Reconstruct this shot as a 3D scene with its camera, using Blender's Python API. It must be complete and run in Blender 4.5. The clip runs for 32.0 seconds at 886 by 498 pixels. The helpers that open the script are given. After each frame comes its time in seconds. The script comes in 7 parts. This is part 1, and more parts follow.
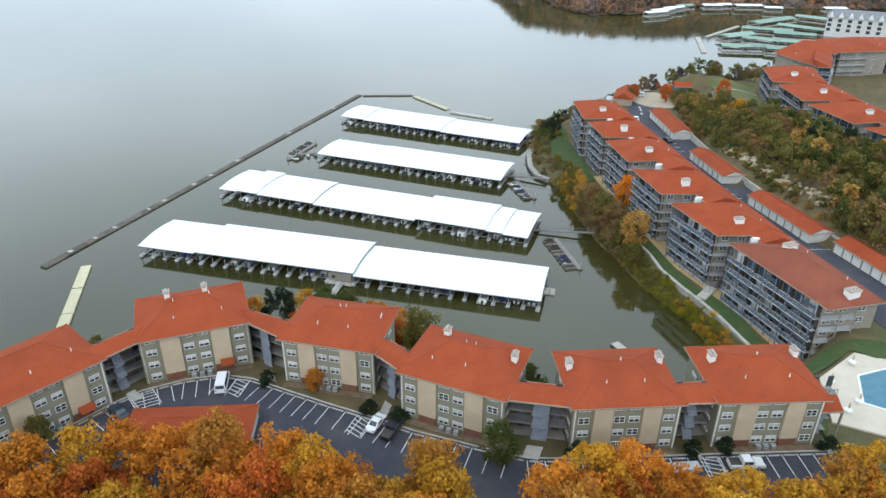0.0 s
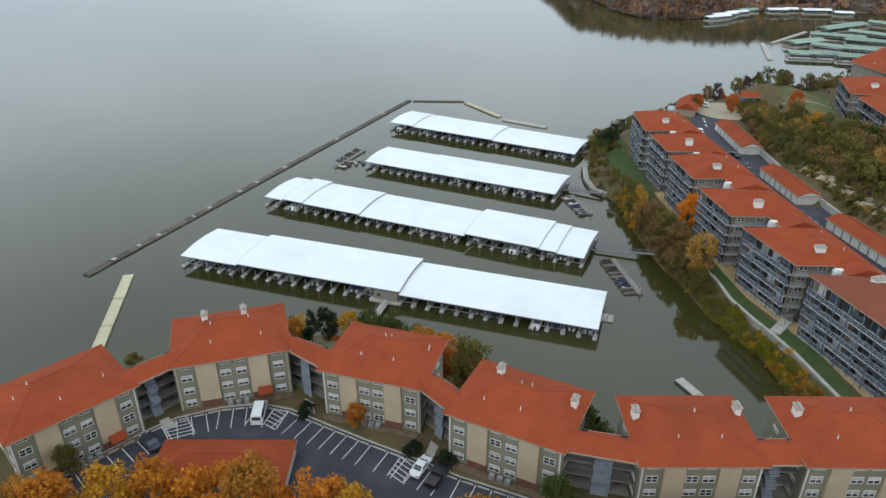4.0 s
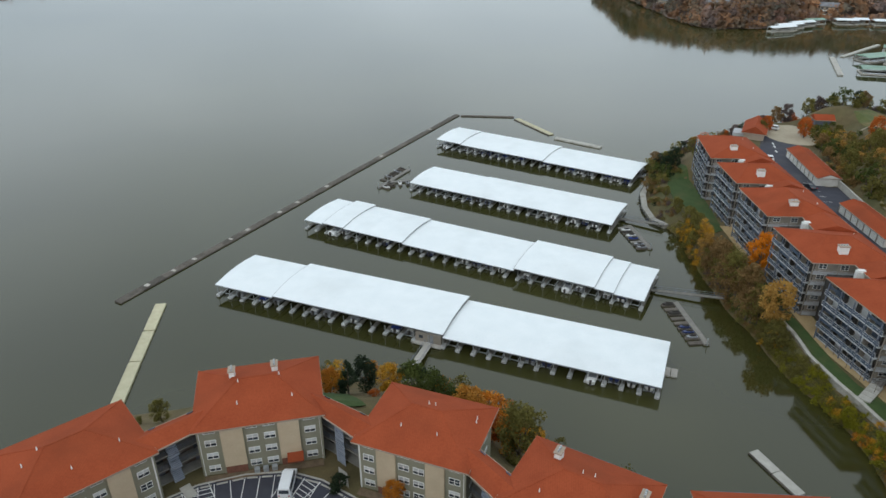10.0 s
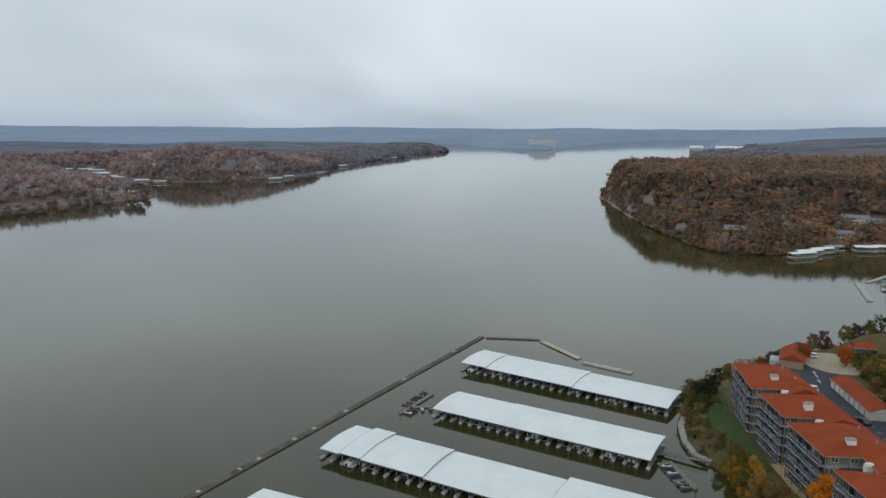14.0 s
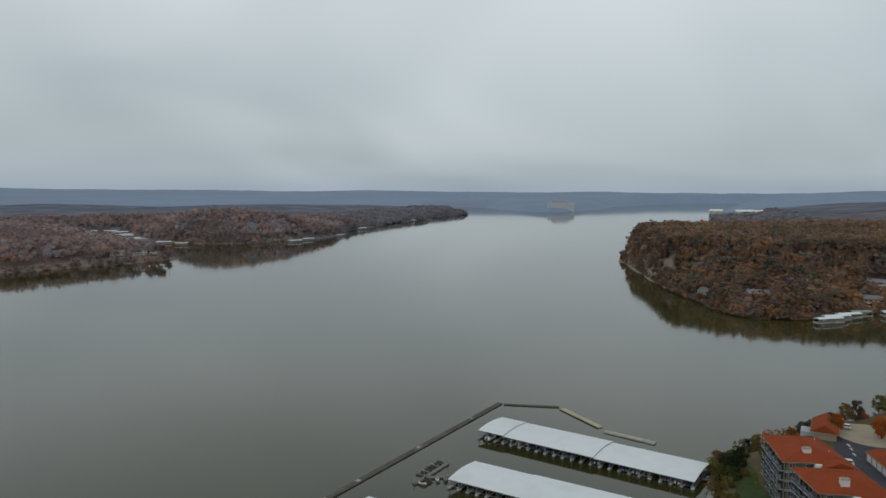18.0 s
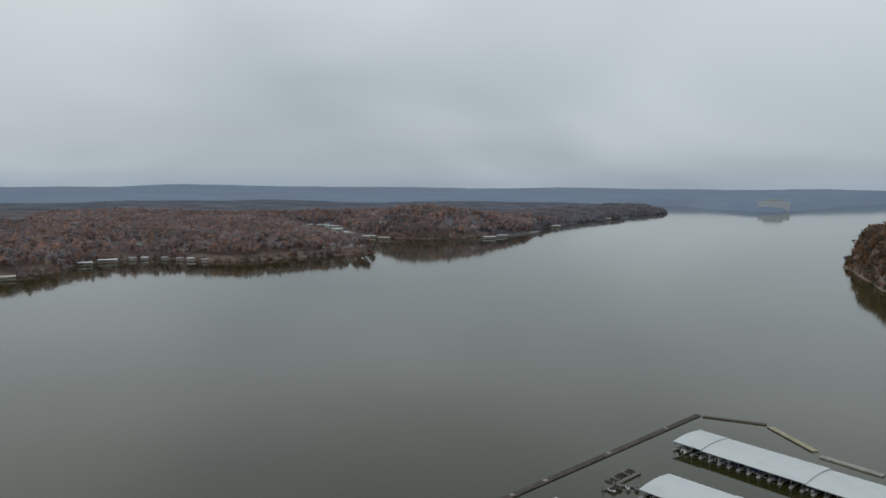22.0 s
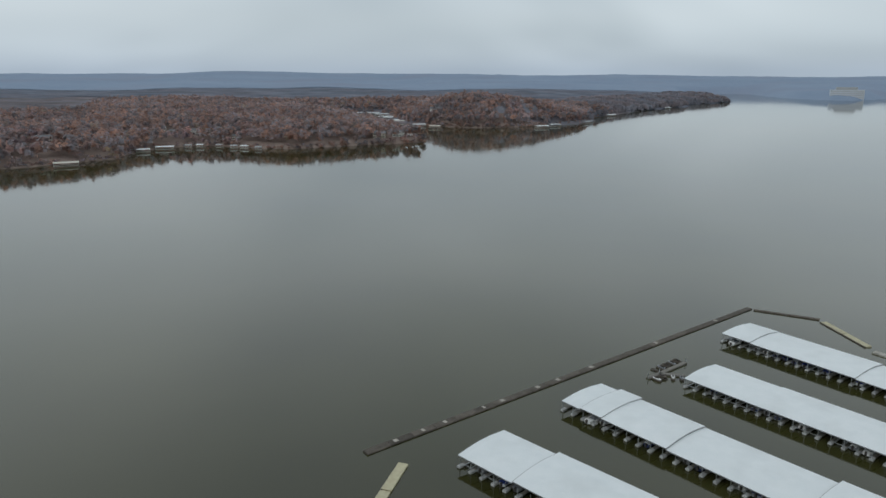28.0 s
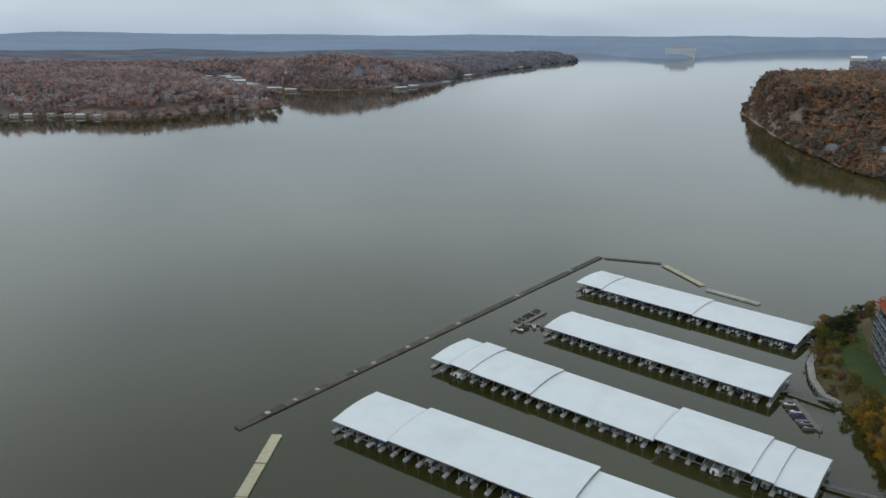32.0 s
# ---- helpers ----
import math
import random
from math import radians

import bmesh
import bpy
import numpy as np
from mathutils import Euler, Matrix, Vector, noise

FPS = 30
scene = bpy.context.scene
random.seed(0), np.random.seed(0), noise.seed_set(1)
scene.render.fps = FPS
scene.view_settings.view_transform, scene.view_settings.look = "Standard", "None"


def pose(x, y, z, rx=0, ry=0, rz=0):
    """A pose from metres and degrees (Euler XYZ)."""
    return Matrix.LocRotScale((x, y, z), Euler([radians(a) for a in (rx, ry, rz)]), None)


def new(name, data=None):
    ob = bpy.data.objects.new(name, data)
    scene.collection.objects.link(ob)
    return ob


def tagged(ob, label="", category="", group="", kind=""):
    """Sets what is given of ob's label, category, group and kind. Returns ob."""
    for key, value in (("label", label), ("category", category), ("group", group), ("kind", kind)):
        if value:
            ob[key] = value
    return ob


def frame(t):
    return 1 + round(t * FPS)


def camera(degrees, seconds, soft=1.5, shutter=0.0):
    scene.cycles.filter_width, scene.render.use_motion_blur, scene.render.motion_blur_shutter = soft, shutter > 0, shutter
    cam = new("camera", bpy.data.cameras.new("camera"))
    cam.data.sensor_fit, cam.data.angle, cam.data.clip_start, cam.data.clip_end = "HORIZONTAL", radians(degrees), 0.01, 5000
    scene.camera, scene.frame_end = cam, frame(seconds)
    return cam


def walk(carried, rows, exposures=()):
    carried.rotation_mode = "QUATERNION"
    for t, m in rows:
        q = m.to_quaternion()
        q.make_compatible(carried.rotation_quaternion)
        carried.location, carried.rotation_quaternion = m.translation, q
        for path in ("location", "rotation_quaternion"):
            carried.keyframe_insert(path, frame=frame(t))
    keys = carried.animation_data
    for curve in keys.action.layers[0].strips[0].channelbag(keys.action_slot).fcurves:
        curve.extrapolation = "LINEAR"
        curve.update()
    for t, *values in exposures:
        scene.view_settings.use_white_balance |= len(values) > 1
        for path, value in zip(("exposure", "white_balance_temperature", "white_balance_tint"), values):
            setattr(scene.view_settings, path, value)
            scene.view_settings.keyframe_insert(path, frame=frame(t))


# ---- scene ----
cam = camera(64.45, 32.0)
# seconds, x, y, z, heading, pitch and lean of the drone's camera
PATH = [
    (0, 0.000, -0.000, 93.600, -0.000, -27.692, 0.402),
    (0.5, -0.173, 1.327, 93.493, 2.075, -27.681, 0.305),
    (1, -0.450, 2.628, 93.403, 2.509, -27.694, 0.221),
    (1.5, -0.742, 3.951, 93.339, 2.719, -27.699, 0.176),
    (2, -0.996, 5.286, 93.289, 2.926, -27.676, 0.162),
    (2.5, -1.233, 6.590, 93.249, 3.174, -27.643, 0.160),
    (3, -1.465, 7.869, 93.231, 3.444, -27.643, 0.151),
    (3.5, -1.723, 9.175, 93.230, 3.734, -27.653, 0.121),
    (5.5, -2.844, 14.584, 93.456, 4.962, -27.606, 0.081),
    (6, -3.149, 15.999, 93.729, 5.272, -27.596, 0.046),
    (6.5, -3.446, 17.415, 94.017, 5.616, -27.593, 0.018),
    (7, -3.752, 18.813, 94.307, 5.951, -27.570, 0.004),
    (7.5, -4.070, 20.198, 94.610, 6.259, -27.553, 0.003),
    (8, -4.373, 21.545, 94.906, 6.579, -27.505, 0.002),
    (8.5, -4.607, 22.694, 95.095, 6.896, -27.473, -0.013),
    (9, -4.805, 23.703, 95.188, 7.214, -27.446, -0.023),
    (9.5, -4.972, 24.615, 95.231, 7.473, -27.544, -0.012),
    (10, -5.109, 25.549, 95.301, 7.787, -27.558, -0.033),
    (10.5, -5.258, 26.561, 95.385, 8.121, -26.785, -0.071),
    (11, -5.445, 27.620, 95.450, 8.438, -25.341, -0.114),
    (11.5, -5.639, 28.703, 95.526, 8.678, -23.268, -0.116),
    (12, -5.832, 29.677, 95.604, 8.884, -20.802, -0.052),
    (12.5, -6.018, 30.540, 95.648, 9.106, -18.262, 0.007),
    (13, -6.207, 31.344, 95.682, 9.324, -15.734, 0.052),
    (13.5, -6.363, 32.100, 95.727, 9.574, -13.025, 0.093),
    (14, -6.486, 32.842, 95.719, 9.820, -10.109, 0.080),
    (14.5, -6.619, 33.538, 95.661, 10.057, -7.213, 0.062),
    (15, -6.711, 34.153, 95.555, 10.273, -4.986, 0.059),
    (15.5, -6.745, 34.693, 95.437, 10.516, -5.007, 0.045),
    (17.5, -6.290, 36.005, 95.445, 11.213, -4.979, 0.131),
    (18, -6.221, 36.069, 95.520, 11.373, -5.019, 0.119),
    (18.5, -6.180, 36.118, 95.604, 11.520, -5.052, 0.076),
    (19, -6.233, 36.190, 95.681, 11.690, -5.069, -0.007),
    (19.5, -6.332, 36.287, 95.753, 11.900, -5.108, 0.000),
    (20, -6.422, 36.377, 95.825, 13.266, -5.146, 0.036),
    (20.5, -6.458, 36.422, 95.889, 16.359, -5.175, 0.074),
    (21, -6.441, 36.389, 95.948, 20.126, -5.191, 0.075),
    (21.5, -6.387, 36.309, 96.010, 24.017, -5.208, 0.071),
    (22, -6.322, 36.203, 96.068, 27.061, -5.278, 0.083),
    (22.5, -6.303, 36.093, 96.117, 28.491, -5.334, 0.096),
    (23, -6.346, 35.998, 96.148, 28.849, -5.409, 0.103),
    (23.5, -6.450, 35.934, 96.144, 29.096, -5.412, 0.076),
    (24, -6.592, 35.916, 96.117, 29.326, -5.473, 0.058),
    (24.5, -6.718, 35.943, 96.071, 29.526, -5.806, 0.071),
    (25, -6.838, 36.026, 96.032, 29.754, -6.678, 0.099),
    (25.5, -6.949, 36.152, 96.006, 29.950, -7.589, 0.123),
    (27.5, -6.923, 36.892, 95.726, 30.938, -12.878, 0.066),
    (28, -6.930, 36.936, 95.584, 31.175, -14.229, 0.073),
    (28.5, -6.940, 36.948, 95.432, 31.427, -15.491, 0.064),
    (29, -6.936, 36.928, 95.299, 31.649, -16.753, 0.054),
    (29.5, -6.902, 36.877, 95.214, 31.868, -17.078, 0.054),
    (30, -6.811, 36.823, 95.210, 32.110, -16.981, 0.067),
    (30.5, -6.639, 36.796, 95.318, 32.117, -17.095, 0.078),
    (31, -6.419, 36.755, 95.511, 30.006, -17.154, 0.081),
    (31.5, -6.170, 36.685, 95.762, 25.826, -17.196, 0.061),
    (32, -5.911, 36.594, 96.045, 19.917, -17.234, 0.005),
]
# the clip's camera darkens as the sky comes into view
EXPOSURES = [(0, 1.28, 6120, 8), (3, 0.86, 6260, 8), (6, 0.73, 6360, 8), (9, 0.63, 6420, 8), (11, 0.58, 6430, 8), (13, 0.31, 6470, 8), (15, -0.06, 6600, 8), (20, -0.29, 6700, 8), (25, -0.33, 6700, 8), (28, -0.04, 6550, 8), (32, 0.12, 6450, 8)]
walk(cam, [(t, pose(x, y, z, 90 + pitch, 0, yaw) @ pose(0, 0, 0, 0, 0, lean)) for t, x, y, z, yaw, pitch, lean in PATH], EXPOSURES)

# ---- world, sun ----
def overcast():
    w = bpy.data.worlds.new("overcast_sky")
    scene.world = w
    w.use_nodes = True
    nt = w.node_tree
    n, l = nt.nodes, nt.links
    n.clear()
    out = n.new("ShaderNodeOutputWorld")
    bg = n.new("ShaderNodeBackground")
    sky = n.new("ShaderNodeTexSky")
    sky.sky_type, sky.sun_disc = "NISHITA", False
    sky.sun_elevation, sky.sun_rotation = radians(38), radians(SUN_TURN)
    dim = n.new("ShaderNodeVectorMath")
    dim.operation = "SCALE"
    dim.inputs[3].default_value = 0.10
    l.new(sky.outputs[0], dim.inputs[0])
    co = n.new("ShaderNodeTexCoord")
    sep = n.new("ShaderNodeSeparateXYZ")
    l.new(co.outputs["Generated"], sep.inputs[0])
    # the cloud deck, projected on a ceiling above
    lift = n.new("ShaderNodeMath")
    lift.operation = "MAXIMUM"
    lift.inputs[1].default_value = 0.0
    l.new(sep.outputs[2], lift.inputs[0])
    soft = n.new("ShaderNodeMath")
    soft.operation = "ADD"
    soft.inputs[1].default_value = 0.32
    l.new(lift.outputs[0], soft.inputs[0])
    flat = n.new("ShaderNodeCombineXYZ")
    for i in (0, 1):
        d = n.new("ShaderNodeMath")
        d.operation = "DIVIDE"
        l.new(sep.outputs[i], d.inputs[0])
        l.new(soft.outputs[0], d.inputs[1])
        l.new(d.outputs[0], flat.inputs[i])
    big = n.new("ShaderNodeTexNoise")
    big.inputs["Scale"].default_value, big.inputs["Detail"].default_value = 0.8, 2.0
    big.inputs["Roughness"].default_value = 0.5
    big.inputs["Distortion"].default_value = 0.5
    l.new(flat.outputs[0], big.inputs["Vector"])
    deck = n.new("ShaderNodeValToRGB")
    e = deck.color_ramp.elements
    e[0].position, e[0].color = 0.30, (0.44, 0.49, 0.53, 1)
    e[1].position, e[1].color = 0.70, (0.66, 0.71, 0.745, 1)
    l.new(big.outputs["Fac"], deck.inputs[0])
    # height above the horizon: grey-blue mist low down, brighter cloud above
    band = n.new("ShaderNodeValToRGB")
    b = band.color_ramp.elements
    b[0].position, b[0].color = 0.0, (0.66, 0.73, 0.845, 1)
    b[1].position, b[1].color = 0.9, (0.92, 0.93, 0.94, 1)
    m1 = b.new(0.022)
    m1.color = (0.775, 0.835, 0.92, 1)
    m2 = b.new(0.07)
    m2.color = (0.90, 0.93, 0.97, 1)
    m3 = b.new(0.28)
    m3.color = (1.24, 1.25, 1.25, 1)
    m4 = b.new(0.5)
    m4.color = (1.04, 1.05, 1.05, 1)
    l.new(sep.outputs[2], band.inputs[0])
    cloud = n.new("ShaderNodeMixRGB")
    cloud.blend_type = "MULTIPLY"
    cloud.inputs[0].default_value = 1.0
    l.new(deck.outputs[0], cloud.inputs[1])
    l.new(band.outputs[0], cloud.inputs[2])
    mix = n.new("ShaderNodeMixRGB")
    mix.inputs[0].default_value = 0.9
    l.new(dim.outputs[0], mix.inputs[1])
    l.new(cloud.outputs[0], mix.inputs[2])
    l.new(mix.outputs[0], bg.inputs["Color"])
    bg.inputs["Strength"].default_value = SKY
    l.new(bg.outputs[0], out.inputs["Surface"])


SKY, SUN_TURN = 1.12, 200.0
overcast()
sun_data = bpy.data.lights.new("sun", "SUN")
sun_data.energy, sun_data.angle, sun_data.color = 0.25, radians(25), (1.0, 0.97, 0.92)
sun = new("sun", sun_data)
sun.matrix_basis = pose(0, 0, 200, 52, 0, 180 - SUN_TURN)

# ---- materials ----
def surf(name, a, b, scale=1.0, rough=0.7, metal=0.0, bump=0.1, fine=12.0, own=0.0, island=0.0, spec=0.5, stretch=(1, 1, 1), dirt=None, dirt_scale=0.15, dirt_amount=0.0, depth=0.02):
    """Two colours mixed by coarse and fine noise in metres, with relief; own and island vary the value from piece to piece."""
    m = bpy.data.materials.new(name)
    m.use_nodes = True
    n, l = m.node_tree.nodes, m.node_tree.links
    p = n["Principled BSDF"]
    co = n.new("ShaderNodeNewGeometry")
    mp = n.new("ShaderNodeMapping")
    mp.inputs["Scale"].default_value = stretch
    l.new(co.outputs["Position"], mp.inputs["Vector"])
    n1 = n.new("ShaderNodeTexNoise")
    n1.inputs["Scale"].default_value, n1.inputs["Detail"].default_value = scale, 4
    n2 = n.new("ShaderNodeTexNoise")
    n2.inputs["Scale"].default_value, n2.inputs["Detail"].default_value = scale * fine, 3
    for q in (n1, n2):
        l.new(mp.outputs[0], q.inputs["Vector"])
    mixf = n.new("ShaderNodeMath")
    mixf.operation = "MULTIPLY_ADD"
    mixf.inputs[1].default_value = 0.45
    half = n.new("ShaderNodeMath")
    half.operation = "MULTIPLY"
    half.inputs[1].default_value = 0.55
    l.new(n1.outputs["Fac"], half.inputs[0])
    l.new(n2.outputs["Fac"], mixf.inputs[0])
    l.new(half.outputs[0], mixf.inputs[2])
    ramp = n.new("ShaderNodeValToRGB")
    ramp.color_ramp.elements[0].position, ramp.color_ramp.elements[0].color = 0.34, (*a, 1)
    ramp.color_ramp.elements[1].position, ramp.color_ramp.elements[1].color = 0.66, (*b, 1)
    l.new(mixf.outputs[0], ramp.inputs[0])
    colour = ramp.outputs[0]
    if dirt:
        n3 = n.new("ShaderNodeTexNoise")
        n3.inputs["Scale"].default_value, n3.inputs["Detail"].default_value = dirt_scale, 6
        l.new(co.outputs["Position"], n3.inputs["Vector"])
        r3 = n.new("ShaderNodeValToRGB")
        r3.color_ramp.elements[0].position, r3.color_ramp.elements[1].position = 0.5, 0.72
        r3.color_ramp.elements[1].color = (dirt_amount, dirt_amount, dirt_amount, 1)
        l.new(n3.outputs["Fac"], r3.inputs[0])
        mx = n.new("ShaderNodeMixRGB")
        mx.inputs[2].default_value = (*dirt, 1)
        l.new(r3.outputs[0], mx.inputs[0])
        l.new(colour, mx.inputs[1])
        colour = mx.outputs[0]
    for amount, node, sock in ((own, "ShaderNodeObjectInfo", "Random"), (island, "ShaderNodeNewGeometry", "Random Per Island")):
        if amount:
            o = n.new(node)
            hs = n.new("ShaderNodeHueSaturation")
            mr = n.new("ShaderNodeMapRange")
            mr.inputs["To Min"].default_value, mr.inputs["To Max"].default_value = 1 - amount, 1 + amount
            l.new(o.outputs[sock], mr.inputs["Value"])
            l.new(mr.outputs[0], hs.inputs["Value"])
            l.new(colour, hs.inputs["Color"])
            colour = hs.outputs[0]
    l.new(colour, p.inputs["Base Color"])
    p.inputs["Roughness"].default_value, p.inputs["Metallic"].default_value = rough, metal
    p.inputs["Specular IOR Level"].default_value = spec
    if bump:
        bp = n.new("ShaderNodeBump")
        bp.inputs["Strength"].default_value, bp.inputs["Distance"].default_value = bump, depth
        l.new(n2.outputs["Fac"], bp.inputs["Height"])
        l.new(bp.outputs[0], p.inputs["Normal"])
    return m


def ribbed(name, a, b, step, axis_turn, rough=0.6, metal=0.0, strength=0.3, dirt=None, dirt_amount=0.0, spec=0.5):
    """Painted sheet metal or shingle: fine parallel ribs as relief, in world metres turned by axis_turn degrees."""
    m = surf(name, a, b, 0.25, rough, metal, 0.0, 14.0, spec=spec, dirt=dirt, dirt_amount=dirt_amount, dirt_scale=0.09)
    n, l = m.node_tree.nodes, m.node_tree.links
    co = n.new("ShaderNodeNewGeometry")
    mp = n.new("ShaderNodeMapping")
    mp.inputs["Rotation"].default_value = (0, 0, radians(axis_turn))
    l.new(co.outputs["Position"], mp.inputs["Vector"])
    wv = n.new("ShaderNodeTexWave")
    wv.inputs["Scale"].default_value = 0.314 / step
    wv.inputs["Distortion"].default_value = 0.0
    l.new(mp.outputs[0], wv.inputs["Vector"])
    bp = n.new("ShaderNodeBump")
    bp.inputs["Strength"].default_value, bp.inputs["Distance"].default_value = strength, 0.05
    l.new(wv.outputs["Fac"], bp.inputs["Height"])
    l.new(bp.outputs[0], n["Principled BSDF"].inputs["Normal"])
    return m


def glass(name, tint, rough=0.06):
    m = surf(name, tint, tuple(c * 1.5 for c in tint), 0.6, rough, 0.0, 0.02, 6, own=0.35, spec=0.8)
    return m


def water_surface():
    m = bpy.data.materials.new("lake_water")
    m.use_nodes = True
    n, l = m.node_tree.nodes, m.node_tree.links
    p = n["Principled BSDF"]
    p.inputs["IOR"].default_value, p.inputs["Roughness"].default_value = 1.58, 0.06
    co = n.new("ShaderNodeNewGeometry")
    # olive murk; its broad pale and dark patches paint in cloud reflections
    murk_and_clouds = n.new("ShaderNodeTexNoise")
    murk_and_clouds.inputs["Scale"].default_value, murk_and_clouds.inputs["Detail"].default_value = 0.010, 3
    l.new(co.outputs["Position"], murk_and_clouds.inputs["Vector"])
    r = n.new("ShaderNodeValToRGB")
    r.color_ramp.elements[0].position, r.color_ramp.elements[0].color = 0.3, (0.0265, 0.0262, 0.0055, 1)
    r.color_ramp.elements[1].position, r.color_ramp.elements[1].color = 0.7, (0.053, 0.0515, 0.017, 1)
    l.new(murk_and_clouds.outputs["Fac"], r.inputs[0])
    l.new(r.outputs[0], p.inputs["Base Color"])
    w1 = n.new("ShaderNodeTexNoise")
    w1.inputs["Scale"].default_value, w1.inputs["Detail"].default_value = 0.9, 4
    w2 = n.new("ShaderNodeTexNoise")
    w2.inputs["Scale"].default_value, w2.inputs["Detail"].default_value = 0.06, 3
    add = n.new("ShaderNodeMath")
    add.operation = "MULTIPLY_ADD"
    add.inputs[1].default_value = 2.0
    for q in (w1, w2):
        l.new(co.outputs["Position"], q.inputs["Vector"])
    l.new(w2.outputs["Fac"], add.inputs[0])
    l.new(w1.outputs["Fac"], add.inputs[2])
    bp = n.new("ShaderNodeBump")
    bp.inputs["Strength"].default_value, bp.inputs["Distance"].default_value = 0.2, 0.02
    l.new(add.outputs[0], bp.inputs["Height"])
    l.new(bp.outputs[0], p.inputs["Normal"])
    return m


WATER = water_surface()
# far ridge woods, haze painted in as a grey-blue base colour
HAZED_RIDGE = surf("hazed_far_woods", (0.225, 0.290, 0.390), (0.265, 0.330, 0.430), 0.004, 0.95, bump=0.0, spec=0.1, dirt=(0.245, 0.275, 0.355), dirt_scale=0.003, dirt_amount=0.8)
LITTER = surf("woodland_leaf_litter", (0.235, 0.180, 0.160), (0.310, 0.240, 0.205), 0.05, 0.95, bump=0.0, spec=0.1)
SOIL = surf("leaf_strewn_ground", (0.082, 0.062, 0.026), (0.145, 0.110, 0.048), 0.35, 0.95, bump=0.5, dirt=(0.055, 0.075, 0.022), dirt_scale=0.06, dirt_amount=0.6, depth=0.2)
GRASS = surf("mown_grass", (0.032, 0.062, 0.013), (0.054, 0.088, 0.021), 0.5, 0.95, bump=0.4, dirt=(0.13, 0.10, 0.04), dirt_scale=0.2, dirt_amount=0.35, depth=0.1)
HILL_GRASS = surf("autumn_hill_grass", (0.062, 0.078, 0.018), (0.105, 0.115, 0.032), 0.25, 0.95, bump=0.4, dirt=(0.20, 0.12, 0.045), dirt_scale=0.11, dirt_amount=0.8, depth=0.1)
ASPHALT = surf("asphalt", (0.032, 0.033, 0.046), (0.050, 0.051, 0.068), 0.4, 0.85, bump=0.2, fine=30, dirt=(0.09, 0.088, 0.085), dirt_scale=0.12, dirt_amount=0.45)
CONCRETE = surf("concrete", (0.36, 0.34, 0.30), (0.50, 0.48, 0.43), 0.8, 0.85, bump=0.2, dirt=(0.22, 0.20, 0.16), dirt_scale=0.5, dirt_amount=0.5)
TAN_CONCRETE = surf("tan_concrete", (0.33, 0.28, 0.20), (0.43, 0.37, 0.27), 0.6, 0.9, bump=0.15, dirt=(0.26, 0.22, 0.16), dirt_scale=0.3, dirt_amount=0.5)
POOL_DECK = surf("cream_pool_paving", (0.50, 0.44, 0.35), (0.60, 0.54, 0.44), 0.6, 0.85, bump=0.1, dirt=(0.42, 0.37, 0.30), dirt_scale=0.3, dirt_amount=0.5)
SAND = surf("sandy_fill", (0.33, 0.23, 0.11), (0.46, 0.34, 0.18), 0.5, 0.95, bump=0.3, dirt=(0.20, 0.15, 0.08), dirt_scale=0.3, dirt_amount=0.5)
WALL_STONE = surf("grey_wall_stone", (0.26, 0.245, 0.215), (0.40, 0.38, 0.34), 1.6, 0.9, bump=0.6, fine=4, own=0.08, dirt=(0.17, 0.16, 0.12), dirt_scale=0.5, dirt_amount=0.6)
MULCH = surf("bark_mulch", (0.10, 0.068, 0.042), (0.21, 0.150, 0.090), 0.8, 0.95, bump=0.4)
ROCK = surf("weathered_limestone", (0.30, 0.24, 0.15), (0.52, 0.45, 0.32), 0.5, 0.95, bump=0.9, fine=6, dirt=(0.14, 0.09, 0.04), dirt_scale=0.3, dirt_amount=0.8, depth=0.3)
PAINT_LINE = surf("worn_line_paint", (0.55, 0.55, 0.53), (0.78, 0.78, 0.76), 2.5, 0.8, bump=0.05)
TERRACOTTA = ribbed("terracotta_shingles", (0.258, 0.053, 0.021), (0.335, 0.073, 0.029), 0.30, 0, 0.9, strength=0.25, dirt=(0.205, 0.050, 0.022), dirt_amount=0.6, spec=0.12)
TERRACOTTA_OLD = ribbed("faded_terracotta_shingles", (0.205, 0.064, 0.038), (0.265, 0.086, 0.052), 0.30, 0, 0.9, strength=0.25, dirt=(0.18, 0.062, 0.04), dirt_amount=0.6, spec=0.12)
FASCIA = surf("cream_fascia", (0.31, 0.24, 0.18), (0.40, 0.32, 0.25), 1.0, 0.6)
SIDING = ribbed("olive_grey_lap_siding", (0.225, 0.215, 0.155), (0.270, 0.258, 0.190), 0.2, 0, 0.75, strength=0.05, dirt=(0.19, 0.18, 0.14), dirt_amount=0.4)
STUCCO = surf("cream_stucco", (0.47, 0.375, 0.255), (0.56, 0.46, 0.325), 0.4, 0.9, bump=0.15, fine=20, dirt=(0.42, 0.33, 0.22), dirt_scale=0.25, dirt_amount=0.5)
BRICK = surf("red_brown_brick", (0.13, 0.055, 0.035), (0.24, 0.10, 0.065), 2.0, 0.9, bump=0.4)
TRIM = surf("white_trim", (0.66, 0.66, 0.63), (0.80, 0.80, 0.77), 1.5, 0.55, bump=0.03)
PANE = glass("window_glass", (0.035, 0.042, 0.050))
BLIND = surf("drawn_blinds", (0.42, 0.43, 0.44), (0.60, 0.60, 0.60), 3.0, 0.7, own=0.25, stretch=(1, 1, 4))
BALCONY_GLASS = glass("balcony_glass", (0.045, 0.060, 0.085))
